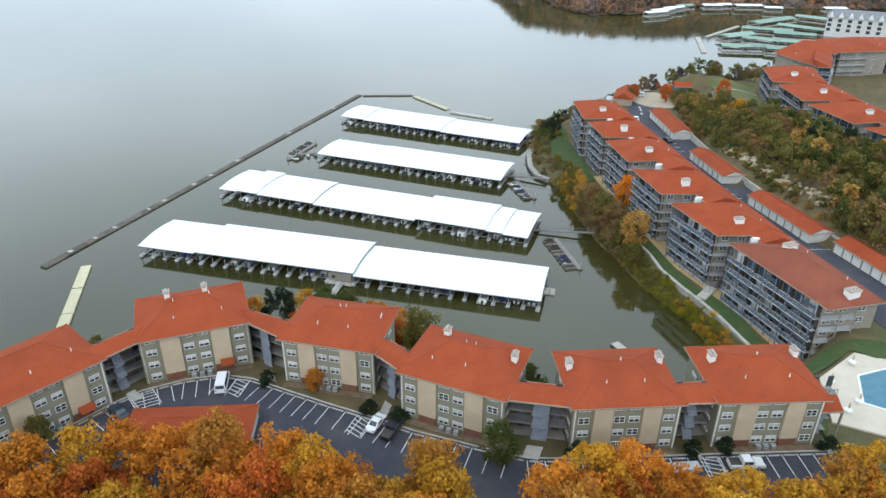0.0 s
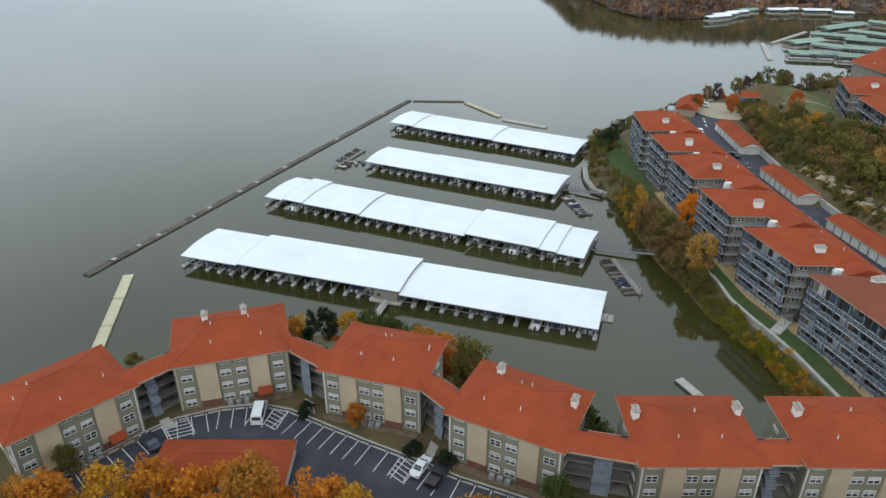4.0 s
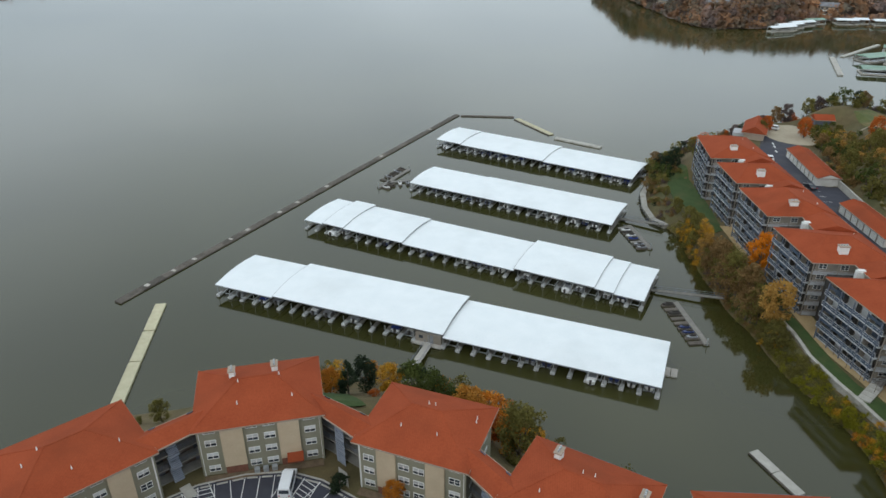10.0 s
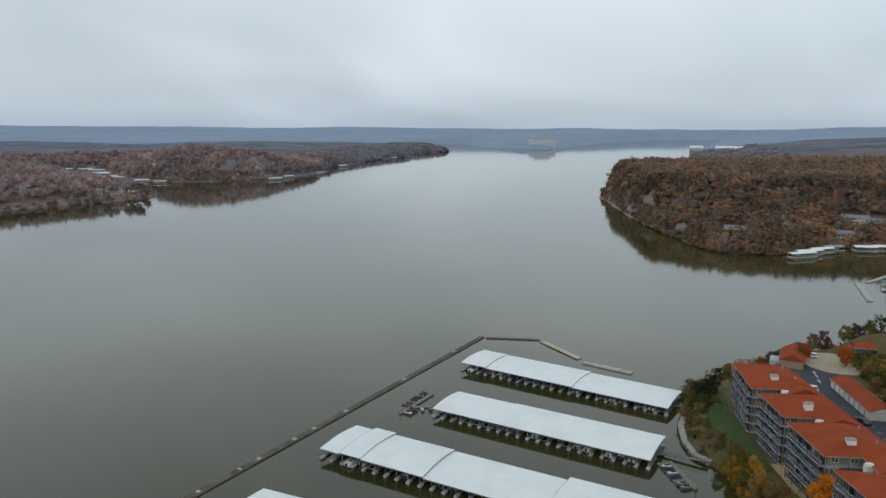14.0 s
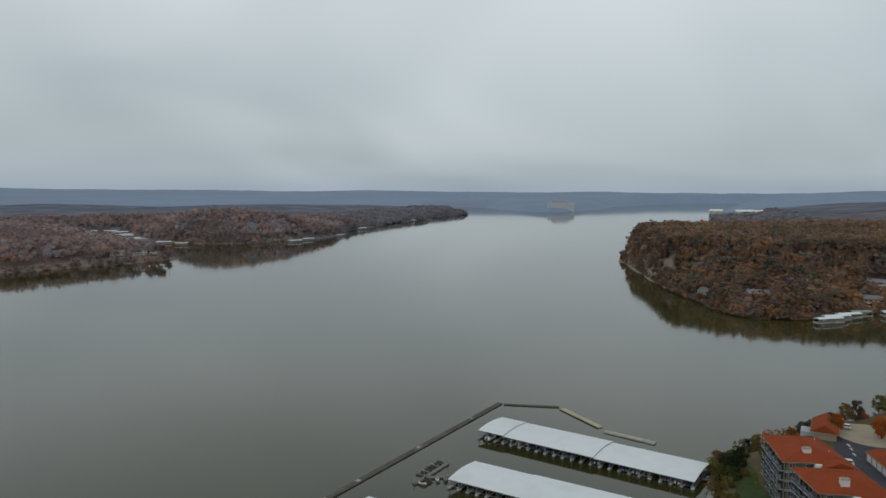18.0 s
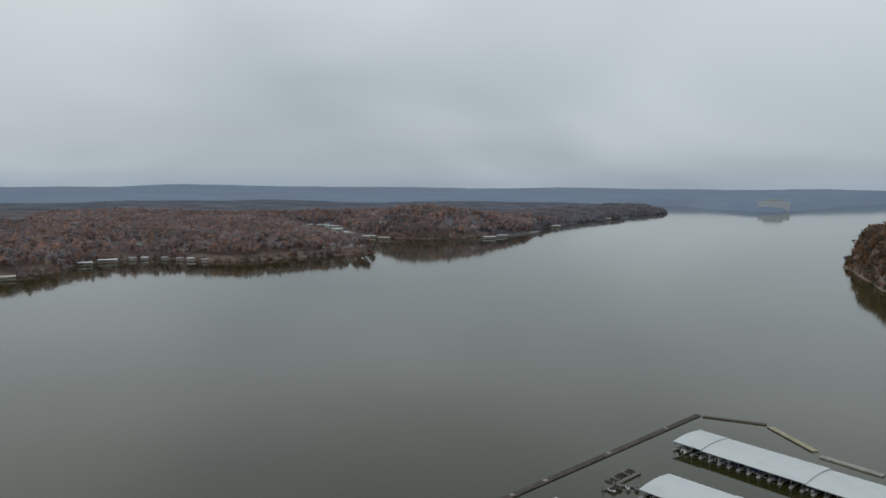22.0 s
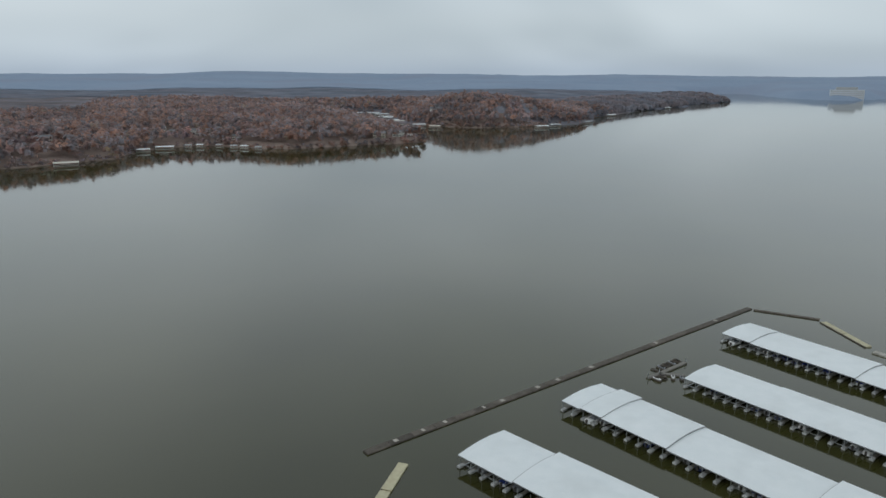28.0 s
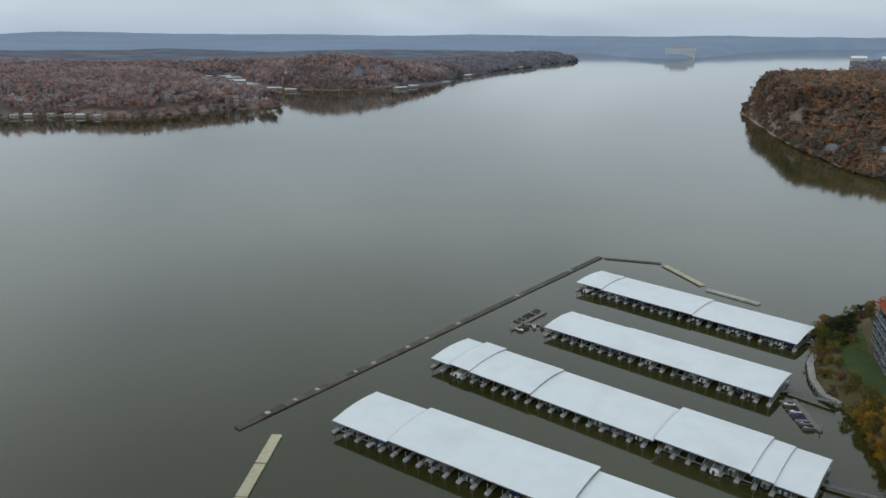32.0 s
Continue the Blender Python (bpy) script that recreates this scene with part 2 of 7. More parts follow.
GREY_WALL = surf("grey_tan_stucco_wall", (0.22, 0.19, 0.155), (0.32, 0.28, 0.23), 0.5, 0.9, bump=0.15, dirt=(0.20, 0.19, 0.18), dirt_scale=0.3, dirt_amount=0.5)
SLAB = surf("pale_balcony_slab", (0.36, 0.37, 0.38), (0.50, 0.51, 0.52), 0.7, 0.8, dirt=(0.26, 0.25, 0.24), dirt_scale=0.5, dirt_amount=0.5)
RAIL = surf("slate_blue_rail", (0.10, 0.12, 0.16), (0.17, 0.19, 0.24), 2.0, 0.5, metal=0.2)
# near-black of motors, seats and fins; in the block recesses it paints shade
DARK = surf("near_black_and_recess_shade", (0.035, 0.032, 0.030), (0.07, 0.062, 0.055), 0.8, 0.9)
DOCK_ROOF = ribbed("white_metal_roof", (0.74, 0.78, 0.79), (0.82, 0.85, 0.855), 0.4, 14, 0.45, 0.0, strength=0.15, dirt=(0.66, 0.69, 0.69), dirt_amount=0.6)
DOCK_EDGE = surf("roof_edge_flashing", (0.22, 0.23, 0.24), (0.34, 0.35, 0.36), 1.0, 0.5, metal=0.3)
GALV = surf("galvanised_steel", (0.34, 0.36, 0.37), (0.52, 0.54, 0.55), 2.0, 0.45, metal=0.5)
# rafter steel, darkened in its colour for shade under the dock roofs
SHADE_STEEL = surf("shade_darkened_steel", (0.07, 0.072, 0.075), (0.12, 0.122, 0.125), 2.0, 0.6, metal=0.3)
DECK = surf("bleached_deck_boards", (0.34, 0.31, 0.27), (0.52, 0.49, 0.44), 1.2, 0.85, own=0.15, bump=0.3)
YELLOW_DECK = surf("pale_yellow_dock_boards", (0.42, 0.385, 0.25), (0.54, 0.50, 0.345), 0.8, 0.85, own=0.12, bump=0.2, dirt=(0.40, 0.34, 0.22), dirt_scale=0.5, dirt_amount=0.5)
# pale copy of the finger boards, standing in for skylight on their ends
LIT_FINGER_DECK = surf("sky_lit_slip_boards", (0.36, 0.36, 0.355), (0.52, 0.52, 0.51), 1.4, 0.85, own=0.15, bump=0.3)
# greyed boards; under the dock roofs their dark tone also paints the shade
GREY_DECK = surf("greyed_or_shade_dark_dock_boards", (0.13, 0.12, 0.105), (0.24, 0.225, 0.20), 1.2, 0.85, own=0.2, bump=0.3)
GARAGE_WALL = surf("pale_grey_garage_stucco", (0.50, 0.48, 0.45), (0.62, 0.60, 0.56), 0.5, 0.9, bump=0.1, dirt=(0.40, 0.37, 0.32), dirt_scale=0.3, dirt_amount=0.5)
OLD_WOOD = surf("dark_weathered_timber", (0.060, 0.050, 0.040), (0.14, 0.12, 0.10), 0.8, 0.9, own=0.3, bump=0.4)
TYRE = surf("black_rubber", (0.012, 0.012, 0.012), (0.03, 0.03, 0.03), 3.0, 0.8)
CHROME = surf("brushed_metal", (0.5, 0.5, 0.5), (0.65, 0.65, 0.65), 4.0, 0.3, metal=1.0)
CANVAS_BLUE = surf("royal_blue_boat_cover", (0.012, 0.03, 0.16), (0.03, 0.06, 0.26), 1.0, 0.8, bump=0.3)
BARK = surf("grey_brown_bark", (0.07, 0.05, 0.035), (0.15, 0.115, 0.085), 2.0, 0.95, bump=0.6, stretch=(1, 1, 0.2))
POOL = surf("pool_water", (0.03, 0.13, 0.19), (0.05, 0.18, 0.25), 0.5, 0.08, bump=0.15)
GREEN_METAL = surf("pale_green_metal_roof", (0.14, 0.23, 0.17), (0.22, 0.32, 0.25), 0.3, 0.5, own=0.2)


def paint(name, c, rough=0.3):
    return surf(name, tuple(v * 0.9 for v in c), tuple(min(1, v * 1.08) for v in c), 0.8, rough, bump=0.0, spec=0.6)


WHITE_GEL, RED_GEL, NAVY_GEL = paint("white_gelcoat", (0.76, 0.76, 0.75)), paint("red_gelcoat", (0.40, 0.02, 0.02)), paint("navy_gelcoat", (0.02, 0.035, 0.12))
GREY_GEL = paint("grey_gelcoat", (0.25, 0.26, 0.28))


def foliage(name, dark, light, island=0.22):
    m = surf(name, dark, light, 0.35, 0.85, bump=0.0, fine=8, island=island, own=0.14, spec=0.2)
    n, l = m.node_tree.nodes, m.node_tree.links
    p, out = n["Principled BSDF"], n["Material Output"]
    glow = n.new("ShaderNodeBsdfTranslucent")
    both = n.new("ShaderNodeMixShader")
    both.inputs[0].default_value = 0.4
    l.new(p.inputs["Base Color"].links[0].from_socket, glow.inputs["Color"])
    l.new(p.outputs[0], both.inputs[1])
    l.new(glow.outputs[0], both.inputs[2])
    l.new(both.outputs[0], out.inputs["Surface"])
    return m


ORANGE = foliage("orange_autumn_leaves", (0.46, 0.165, 0.018), (0.63, 0.265, 0.032))
GOLD = foliage("golden_autumn_leaves", (0.43, 0.220, 0.018), (0.62, 0.345, 0.036))
RUST = foliage("rust_red_leaves", (0.40, 0.095, 0.018), (0.56, 0.165, 0.030))
AMBER = foliage("amber_brown_leaves", (0.37, 0.165, 0.026), (0.53, 0.255, 0.045))
BROWN = foliage("brown_autumn_leaves", (0.180, 0.110, 0.045), (0.300, 0.190, 0.075))
OLIVE = foliage("olive_leaves", (0.130, 0.118, 0.030), (0.235, 0.200, 0.055))
GREEN = foliage("green_leaves", (0.048, 0.066, 0.016), (0.110, 0.130, 0.030))
LIME = foliage("yellow_green_leaves", (0.18, 0.175, 0.012), (0.30, 0.27, 0.024))
PINE = foliage("dark_evergreen_needles", (0.016, 0.028, 0.014), (0.040, 0.058, 0.028))
FIRE = foliage("bright_orange_red_leaves", (0.62, 0.19, 0.012), (0.80, 0.31, 0.022))
TAN = foliage("thin_tan_leaves", (0.33, 0.185, 0.045), (0.50, 0.30, 0.080))
SCRUB = surf("olive_scrub", (0.055, 0.055, 0.014), (0.12, 0.11, 0.03), 0.6, 0.95, bump=0.8, depth=0.3, dirt=(0.10, 0.07, 0.03), dirt_scale=0.2, dirt_amount=0.5)
BARE = foliage("mauve_grey_twigs", (0.105, 0.075, 0.070), (0.17, 0.125, 0.11))

# ---- mesh tools ----
class Shape:
    """Collects vertices and faces of one mesh."""

    def __init__(self):
        self.v, self.f = [], []

    def add(self, vs, fs):
        k = len(self.v)
        self.v += [tuple(q) for q in vs]
        self.f += [tuple(i + k for i in q) for q in fs]
        return self

    def box(self, x0, y0, z0, x1, y1, z1, m=None):
        vs = [Vector((x, y, z)) for z in (z0, z1) for x, y in ((x0, y0), (x1, y0), (x1, y1), (x0, y1))]
        if m is not None:
            vs = [m @ q for q in vs]
        return self.add(vs, [(3, 2, 1, 0), (4, 5, 6, 7), (0, 1, 5, 4), (1, 2, 6, 5), (2, 3, 7, 6), (3, 0, 4, 7)])

    def prism(self, poly, z0, z1):
        """An upright prism over a plan polygon, counter-clockwise; z1 may be a list, one height a corner."""
        k = len(poly)
        tops = z1 if isinstance(z1, (list, tuple)) else [z1] * k
        lows = z0 if isinstance(z0, (list, tuple)) else [z0] * k
        vs = [(x, y, lows[i]) for i, (x, y) in enumerate(poly)] + [(x, y, tops[i]) for i, (x, y) in enumerate(poly)]
        return self.add(vs, [tuple(range(k - 1, -1, -1)), tuple(range(k, 2 * k))] + [(i, (i + 1) % k, k + (i + 1) % k, k + i) for i in range(k)])

    def beam(self, a, b, w, h=None):
        """A square bar from a to b."""
        a, b = Vector(a), Vector(b)
        d = (b - a).normalized()
        side = d.cross(Vector((0, 0, 1)))
        side = (side.normalized() if side.length > 1e-4 else Vector((1, 0, 0))) * w / 2
        top = side.cross(d).normalized() * (h or w) / 2
        vs = [p + s * side + t * top for p in (a, b) for s, t in ((-1, -1), (1, -1), (1, 1), (-1, 1))]
        return self.add(vs, [(0, 1, 2, 3), (7, 6, 5, 4), (0, 4, 5, 1), (1, 5, 6, 2), (2, 6, 7, 3), (3, 7, 4, 0)])

    def tube(self, pts, radii, sides=7):
        k = len(self.v)
        for p, r in zip(pts, radii):
            for i in range(sides):
                a = 2 * math.pi * i / sides
                self.v.append((p[0] + r * math.cos(a), p[1] + r * math.sin(a), p[2]))
        for j in range(len(pts) - 1):
            for i in range(sides):
                a, b = k + j * sides + i, k + j * sides + (i + 1) % sides
                self.f.append((a, b, b + sides, a + sides))
        self.f.append(tuple(range(k + (len(pts) - 1) * sides, k + len(pts) * sides)))
        self.f.append(tuple(range(k + sides - 1, k - 1, -1)))
        return self

    def disc_x(self, x0, x1, y, z, r, sides=14):
        """A wheel-like drum with its axle along x."""
        ring = [(y + r * math.cos(2 * math.pi * i / sides), z + r * math.sin(2 * math.pi * i / sides)) for i in range(sides)]
        vs = [(x0, *q) for q in ring] + [(x1, *q) for q in ring]
        return self.add(vs, [tuple(range(sides - 1, -1, -1)), tuple(range(sides, 2 * sides))] + [(i, (i + 1) % sides, sides + (i + 1) % sides, sides + i) for i in range(sides)])

    def mesh(self, name, material, smooth=False):
        me = bpy.data.meshes.new(name)
        me.from_pydata(self.v, [], self.f)
        if material:
            me.materials.append(material)
        if smooth:
            me.polygons.foreach_set("use_smooth", [True] * len(me.polygons))
        me.update()
        return me


def thing(name, m, label, category, group="", kind=""):
    """An Empty at the thing's base, which carries its parts."""
    e = new(name)
    e.empty_display_size = 0.5
    e.matrix_basis = m
    return tagged(e, label, category, group, kind)


def part(name, shape, material, parent, label="", m=None, smooth=False):
    ob = new(name, shape.mesh(name, material, smooth) if isinstance(shape, Shape) else shape)
    ob.parent = parent
    if m is not None:
        ob.matrix_basis = m
    if label:
        ob["label"] = label
    return ob




def bevelled(ob, width, segments=2):
    md = ob.modifiers.new("bevel", "BEVEL")
    md.width, md.segments, md.limit_method = width, segments, "ANGLE"
    return ob


def frame_at(a, b, z=0.0):
    """A pose at plan point a with x along a to b."""
    return pose(a[0], a[1], z, 0, 0, math.degrees(math.atan2(b[1] - a[1], b[0] - a[0])))


def span(a, b):
    return math.hypot(b[0] - a[0], b[1] - a[1])


def along(a, b, t):
    return (a[0] + (b[0] - a[0]) * t, a[1] + (b[1] - a[1]) * t)


def quick_mesh(name, co, faces, material):
    """A mesh from numpy arrays: co (n, 3), faces (m, 3 or 4)."""
    me = bpy.data.meshes.new(name)
    k = faces.shape[1]
    me.vertices.add(len(co))
    me.vertices.foreach_set("co", np.ascontiguousarray(co, np.float32).ravel())
    me.loops.add(faces.size)
    me.loops.foreach_set("vertex_index", np.ascontiguousarray(faces, np.int32).ravel())
    me.polygons.add(len(faces))
    me.polygons.foreach_set("loop_start", np.arange(0, faces.size, k, dtype=np.int32))
    me.update(calc_edges=True)
    me.materials.append(material)
    return me

# ---- lake and land ----
def smooth(a, b, x):
    t = np.clip((x - a) / (b - a), 0, 1)
    return t * t * (3 - 2 * t)


def edge_distance(px, py, poly):
    """Distance to a closed polygon, positive inside."""
    best = np.full(px.shape, 1e12)
    inside = np.zeros(px.shape, bool)
    for (ax, ay), (bx, by) in zip(poly, poly[1:] + poly[:1]):
        dx, dy = bx - ax, by - ay
        t = np.clip(((px - ax) * dx + (py - ay) * dy) / (dx * dx + dy * dy), 0, 1)
        best = np.minimum(best, (px - ax - t * dx) ** 2 + (py - ay - t * dy) ** 2)
        if dy:
            inside ^= ((ay > py) != (by > py)) & (px < dx * (py - ay) / dy + ax)
    return np.where(inside, 1, -1) * np.sqrt(best)


def line_distance(px, py, line):
    best = np.full(px.shape, 1e12)
    for (ax, ay), (bx, by) in zip(line, line[1:]):
        dx, dy = bx - ax, by - ay
        t = np.clip(((px - ax) * dx + (py - ay) * dy) / (dx * dx + dy * dy), 0, 1)
        best = np.minimum(best, (px - ax - t * dx) ** 2 + (py - ay - t * dy) ** 2)
    return np.sqrt(best)


def wobble(px, py, size, seed=0.0):
    """Cheap smooth undulation, -1 to 1."""
    return (np.sin(px / size + seed) * np.cos(py / size * 1.13 + 2 * seed) + 0.5 * np.sin(px / size * 2.3 + 1.7 * seed + 1) * np.cos(py / size * 1.9 + seed)) / 1.5


HOME = [(-1200, -1500), (-560, -420), (-330, -150), (-210, -20), (-140, 62), (-112, 97), (-90, 124), (-70, 131), (-50, 142), (-27, 145), (-10, 137), (5, 125), (20, 116), (36, 111), (50, 112), (59, 118), (60.6, 124), (60.4, 132),
        (59.2, 141), (55.6, 149.5), (52.4, 156), (50, 165), (48.6, 173), (45.4, 181), (44, 190), (42, 201), (41.4, 210), (40.6, 222), (36, 232), (32, 240), (32, 257), (37, 280), (46, 296), (62, 309), (80, 320), (105, 326), (135, 338), (165, 362), (190, 388), (230, 412), (300, 455), (420, 520),
        (560, 575), (560, 610), (420, 612), (300, 618), (240, 626), (209, 620), (182, 600), (160, 586), (140, 578), (120, 576), (108, 582), (99, 600), (88, 643), (75, 692), (66, 752), (56, 845), (48, 926), (40, 980), (46, 1030), (160, 1200), (300, 1700), (388, 2430), (468, 2800), (687, 3498), (944, 4331), (1100, 4480), (2200, 4560), (4600, 4560), (4600, -1500)]
WEST = [(-770, 300), (-745, 400), (-733, 434), (-726, 464), (-727, 489), (-720, 517), (-747, 549), (-766, 585), (-772, 620), (-764, 648), (-735, 672), (-690, 680), (-655, 680), (-622, 704), (-606, 729), (-592, 760), (-576, 787), (-552, 817), (-536, 850), (-534, 868), (-545, 882),
        (-590, 905), (-640, 960), (-760, 1060), (-900, 1160), (-1040, 1260), (-1060, 1350), (-1000, 1390), (-940, 1345), (-880, 1270), (-820, 1200), (-760, 1150), (-700, 1115), (-664, 1108), (-636, 1106), (-606, 1112), (-576, 1122), (-552, 1142), (-538, 1172), (-526, 1196), (-510, 1226), (-490, 1265), (-480, 1320), (-486, 1391),
        (-519, 1470), (-520, 1525), (-510, 1708), (-492, 1904), (-458, 2068), (-480, 2200), (-451, 2285), (-409, 2454), (-420, 2520), (-480, 2768), (-610, 2967), (-690, 3150), (-542, 3359), (-475, 3360), (-334, 2987), (-223, 2853), (-128, 2790), (-41, 2843), (50, 3154), (124, 3560), (284, 3924), (399, 4204),
        (480, 4400), (900, 4560), (2450, 4600), (2450, 4900), (-4900, 4900), (-4900, -1500), (-900, -1500), (-800, -300)]

ROAD = [(86, 292), (80, 272), (77.5, 245), (76.5, 222), (79, 200), (84.5, 176), (91, 150), (98, 125), (104, 100), (104, 80)]
LAWN = [(45, 255), (47, 236), (48, 215), (52, 195), (58.5, 170), (64.5, 148), (70, 124)]


def far_rise(px, py):
    """The plateau lifts towards the horizon."""
    return smooth(2600, 4600, np.hypot(px, py))


def ground_height(px, py):
    d = edge_distance(px, py, HOME)
    far = smooth(360, 520, py)
    h = 12.4 * smooth(0, 24, d) * (1 - far) + far * (12.4 * smooth(0, 24 + 150 * smooth(800, 660, py) + 200 * smooth(1060, 1300, py), d) + smooth(0, 26 + 190 * smooth(800, 660, py) + 420 * smooth(1060, 1300, py), d) * 23 + smooth(200, 560, d) * (9 + 8 * wobble(px, py, 170, 0.4)) + smooth(300, 2400, d) * (22 + 10 * wobble(px, py, 600, 0.3)) + far_rise(px, py) * 30)
    h += smooth(60, 20, py) * 3.0
    def pad(line, r, z, f):
        nonlocal h
        w = smooth(r + f, r, line_distance(px, py, line))
        h = h * (1 - w) + z * w
    pad([(112, 300), (118, 262), (112, 215), (118, 170), (128, 140)], 6, 19.5, 24)
    pad([(146, 296), (146, 250), (152, 205), (165, 160)], 16, 16.5, 14)
    pad([(175, 335), (215, 345)], 14, 15.0, 16)
    pad(ROAD, 8.5, 12.0, 4.0)
    pad([(90, 290), (91, 293)], 13, 12.0, 10)
    pad([(84.5, 237), (85.0, 225)], 5.0, 12.0, 2.0)
    pad([(87, 196), (89, 188)], 5.0, 12.0, 2.0)
    pad(LAWN, 5.5, 4.2, 5.5)
    pad([(61, 262), (60, 240), (64, 215), (68, 190), (74, 165), (80, 135)], 3.0, 5.0, 4.0)
    pad([(70, 96), (88, 102)], 9, 12.0, 6)
    lo = smooth(-6, 1.0, d)
    h = h * smooth(-0.5, 5.0, d) + 0.35 * smooth(0, 2, d) * smooth(5, 1, h)
    h += 0.25 * wobble(px, py, 4.0, 1.0) * smooth(1, 8, d) * (1 - smooth(11, 12.1, h) * smooth(13.2, 12.6, h)) * (1 - smooth(5.5, 4.5, h))
    return np.where(d < 0, -2.5 * (1 - lo) - 0.05, h)


def sheet(name, xs, ys, height, material):
    gx, gy = np.meshgrid(xs, ys)
    gz = height(gx, gy)
    co = np.stack([gx.ravel(), gy.ravel(), gz.ravel()], 1)
    nx, ny = len(xs), len(ys)
    i = (np.arange(ny - 1)[:, None] * nx + np.arange(nx - 1)).ravel()
    f = np.stack([i, i + 1, i + nx + 1, i + nx], 1)
    z = co[f][:, :, 2]
    f = f[z.max(1) > -1.5]
    me = quick_mesh(name, co, f, material)
    me.polygons.foreach_set("use_smooth", [True] * len(me.polygons))
    return new(name, me)


lake = quick_mesh("water", np.array([(-6000, -3000, 0), (6000, -3000, 0), (6000, 7000, 0), (-6000, 7000, 0)], float), np.array([[0, 1, 2, 3]]), WATER)
tagged(new("water", lake), "calm olive-grey lake water under a cloudy sky", "lake", kind="structure")
tagged(sheet("ground", np.arange(-170, 262, 2.0), np.arange(-40, 420, 2.0), ground_height, SOIL), "leaf-strewn hilly shore of the marina", "ground", kind="structure")


def outer_height(px, py):
    inner = (px > -168) & (px < 258) & (py > -38) & (py < 416)
    return np.where(inner, -3.0, ground_height(px, py))


def west_height(px, py):
    d = edge_distance(px, py, WEST)
    h = 5 * smooth(0, 14, d) + smooth(0, 95, d) * (11 + 4 * wobble(px, py, 120, 0.7)) + smooth(120, 700, d) * (12 + 9 * wobble(px, py, 260, 0.2)) + smooth(600, 2400, d) * (20 + 10 * wobble(px, py, 600, 0.9))
    # rounded hill behind the second point
    h += 24 * np.exp(-((px + 675) ** 2 + (py - 1265) ** 2) / 120 ** 2) * smooth(0, 60, d)
    h += far_rise(px, py) * (36 + 6 * wobble(px, py, 800, 0.4)) * smooth(0, 160, d)
    return np.where(d < 0, -2.5, h)


tagged(sheet("ground", np.concatenate([np.arange(-1200, -170, 30), np.arange(-170, 900, 12)]), np.concatenate([np.arange(-1500, -40, 60), np.arange(-40, 1300, 12)]), outer_height, LITTER), "leaf-strewn wooded bluff across the cove", "ground", kind="structure")
tagged(sheet("ground", np.arange(-1430, -380, 14), np.arange(250, 1720, 14), west_height, LITTER), "leaf-strewn wooded points on the opposite shore", "ground", kind="structure")


def draped(name, poly, material, lift, label, category, step=1.5, kind="structure"):
    """A thin paving or turf sheet that follows the ground inside a plan polygon."""
    bm = bmesh.new()
    face = bm.faces.new([bm.verts.new((x, y, 0)) for x, y in poly])
    face.normal_update()
    if face.normal.z < 0:
        face.normal_flip()
    xs, ys = [p[0] for p in poly], [p[1] for p in poly]
    for lo, hi, axis in ((min(xs), max(xs), (1, 0, 0)), (min(ys), max(ys), (0, 1, 0))):
        c = lo + step
        while c < hi:
            bmesh.ops.bisect_plane(bm, geom=bm.verts[:] + bm.edges[:] + bm.faces[:], plane_co=tuple(c * a for a in axis), plane_no=axis)
            c += step
    co = np.array([v.co for v in bm.verts])
    z = ground_height(co[:, 0], co[:, 1]) + lift
    for v, h in zip(bm.verts, z):
        v.co.z = h
    me = bpy.data.meshes.new(name)
    bm.to_mesh(me)
    bm.free()
    me.materials.append(material)
    ob = tagged(new(name, me), label, category, kind=kind)
    md = ob.modifiers.new("thick", "SOLIDIFY")
    md.thickness, md.offset = 0.12, -0.4
    return ob


def strip(line, half):
    """The outline of a band of that half width along a line."""
    left, right = [], []
    for i, p in enumerate(line):
        a, b = line[max(0, i - 1)], line[min(len(line) - 1, i + 1)]
        k = math.hypot(b[0] - a[0], b[1] - a[1])
        nx, ny = -(b[1] - a[1]) / k, (b[0] - a[0]) / k
        left.append((p[0] + nx * half, p[1] + ny * half))
        right.append((p[0] - nx * half, p[1] - ny * half))
    return right + left[::-1]


# the car park: kerb line along the front buildings
KERB = [(-72, 78), (-66.5, 84.8), (-61.6, 90.4), (-57, 96), (-53.5, 99.2), (-47, 102.3), (-40.3, 103.9), (-34.6, 102.8), (-27.8, 99.6), (-19.3, 95.8), (-13.3, 93.3), (-4.7, 89.4), (5.1, 86), (13.5, 83.3), (22, 83.2), (39, 84.2), (62, 85.4)]
PARKING_Z = 12.4
draped("parking_lot", KERB[::-1] + [(-74, 44), (62, 44)], ASPHALT, 0.10, "dark asphalt car park with white stall lines", "parking lot", 3.0)
draped("road", strip(ROAD, 7.0), ASPHALT, 0.08, "dark asphalt drive between garages and apartments", "road", 3.0)
draped("parking_bay", [(81.5, 239.8), (88.4, 240.2), (89.2, 222.4), (82.4, 222.0)], ASPHALT, 0.1, "dark asphalt parking bays between garage rows", "parking lot", 3.0)
draped("parking_bay", [(84.6, 198.4), (91.6, 198.0), (94.2, 187.0), (87.2, 185.8)], ASPHALT, 0.1, "dark asphalt parking bays between garage rows", "parking lot", 3.0)
draped("turnaround", [(90.5 + 11.5 * math.cos(a), 291.5 + 12 * math.sin(a)) for a in np.linspace(0, 2 * math.pi, 22)[:-1]], TAN_CONCRETE, 0.16, "pale concrete turning circle", "pavement", 3.0)
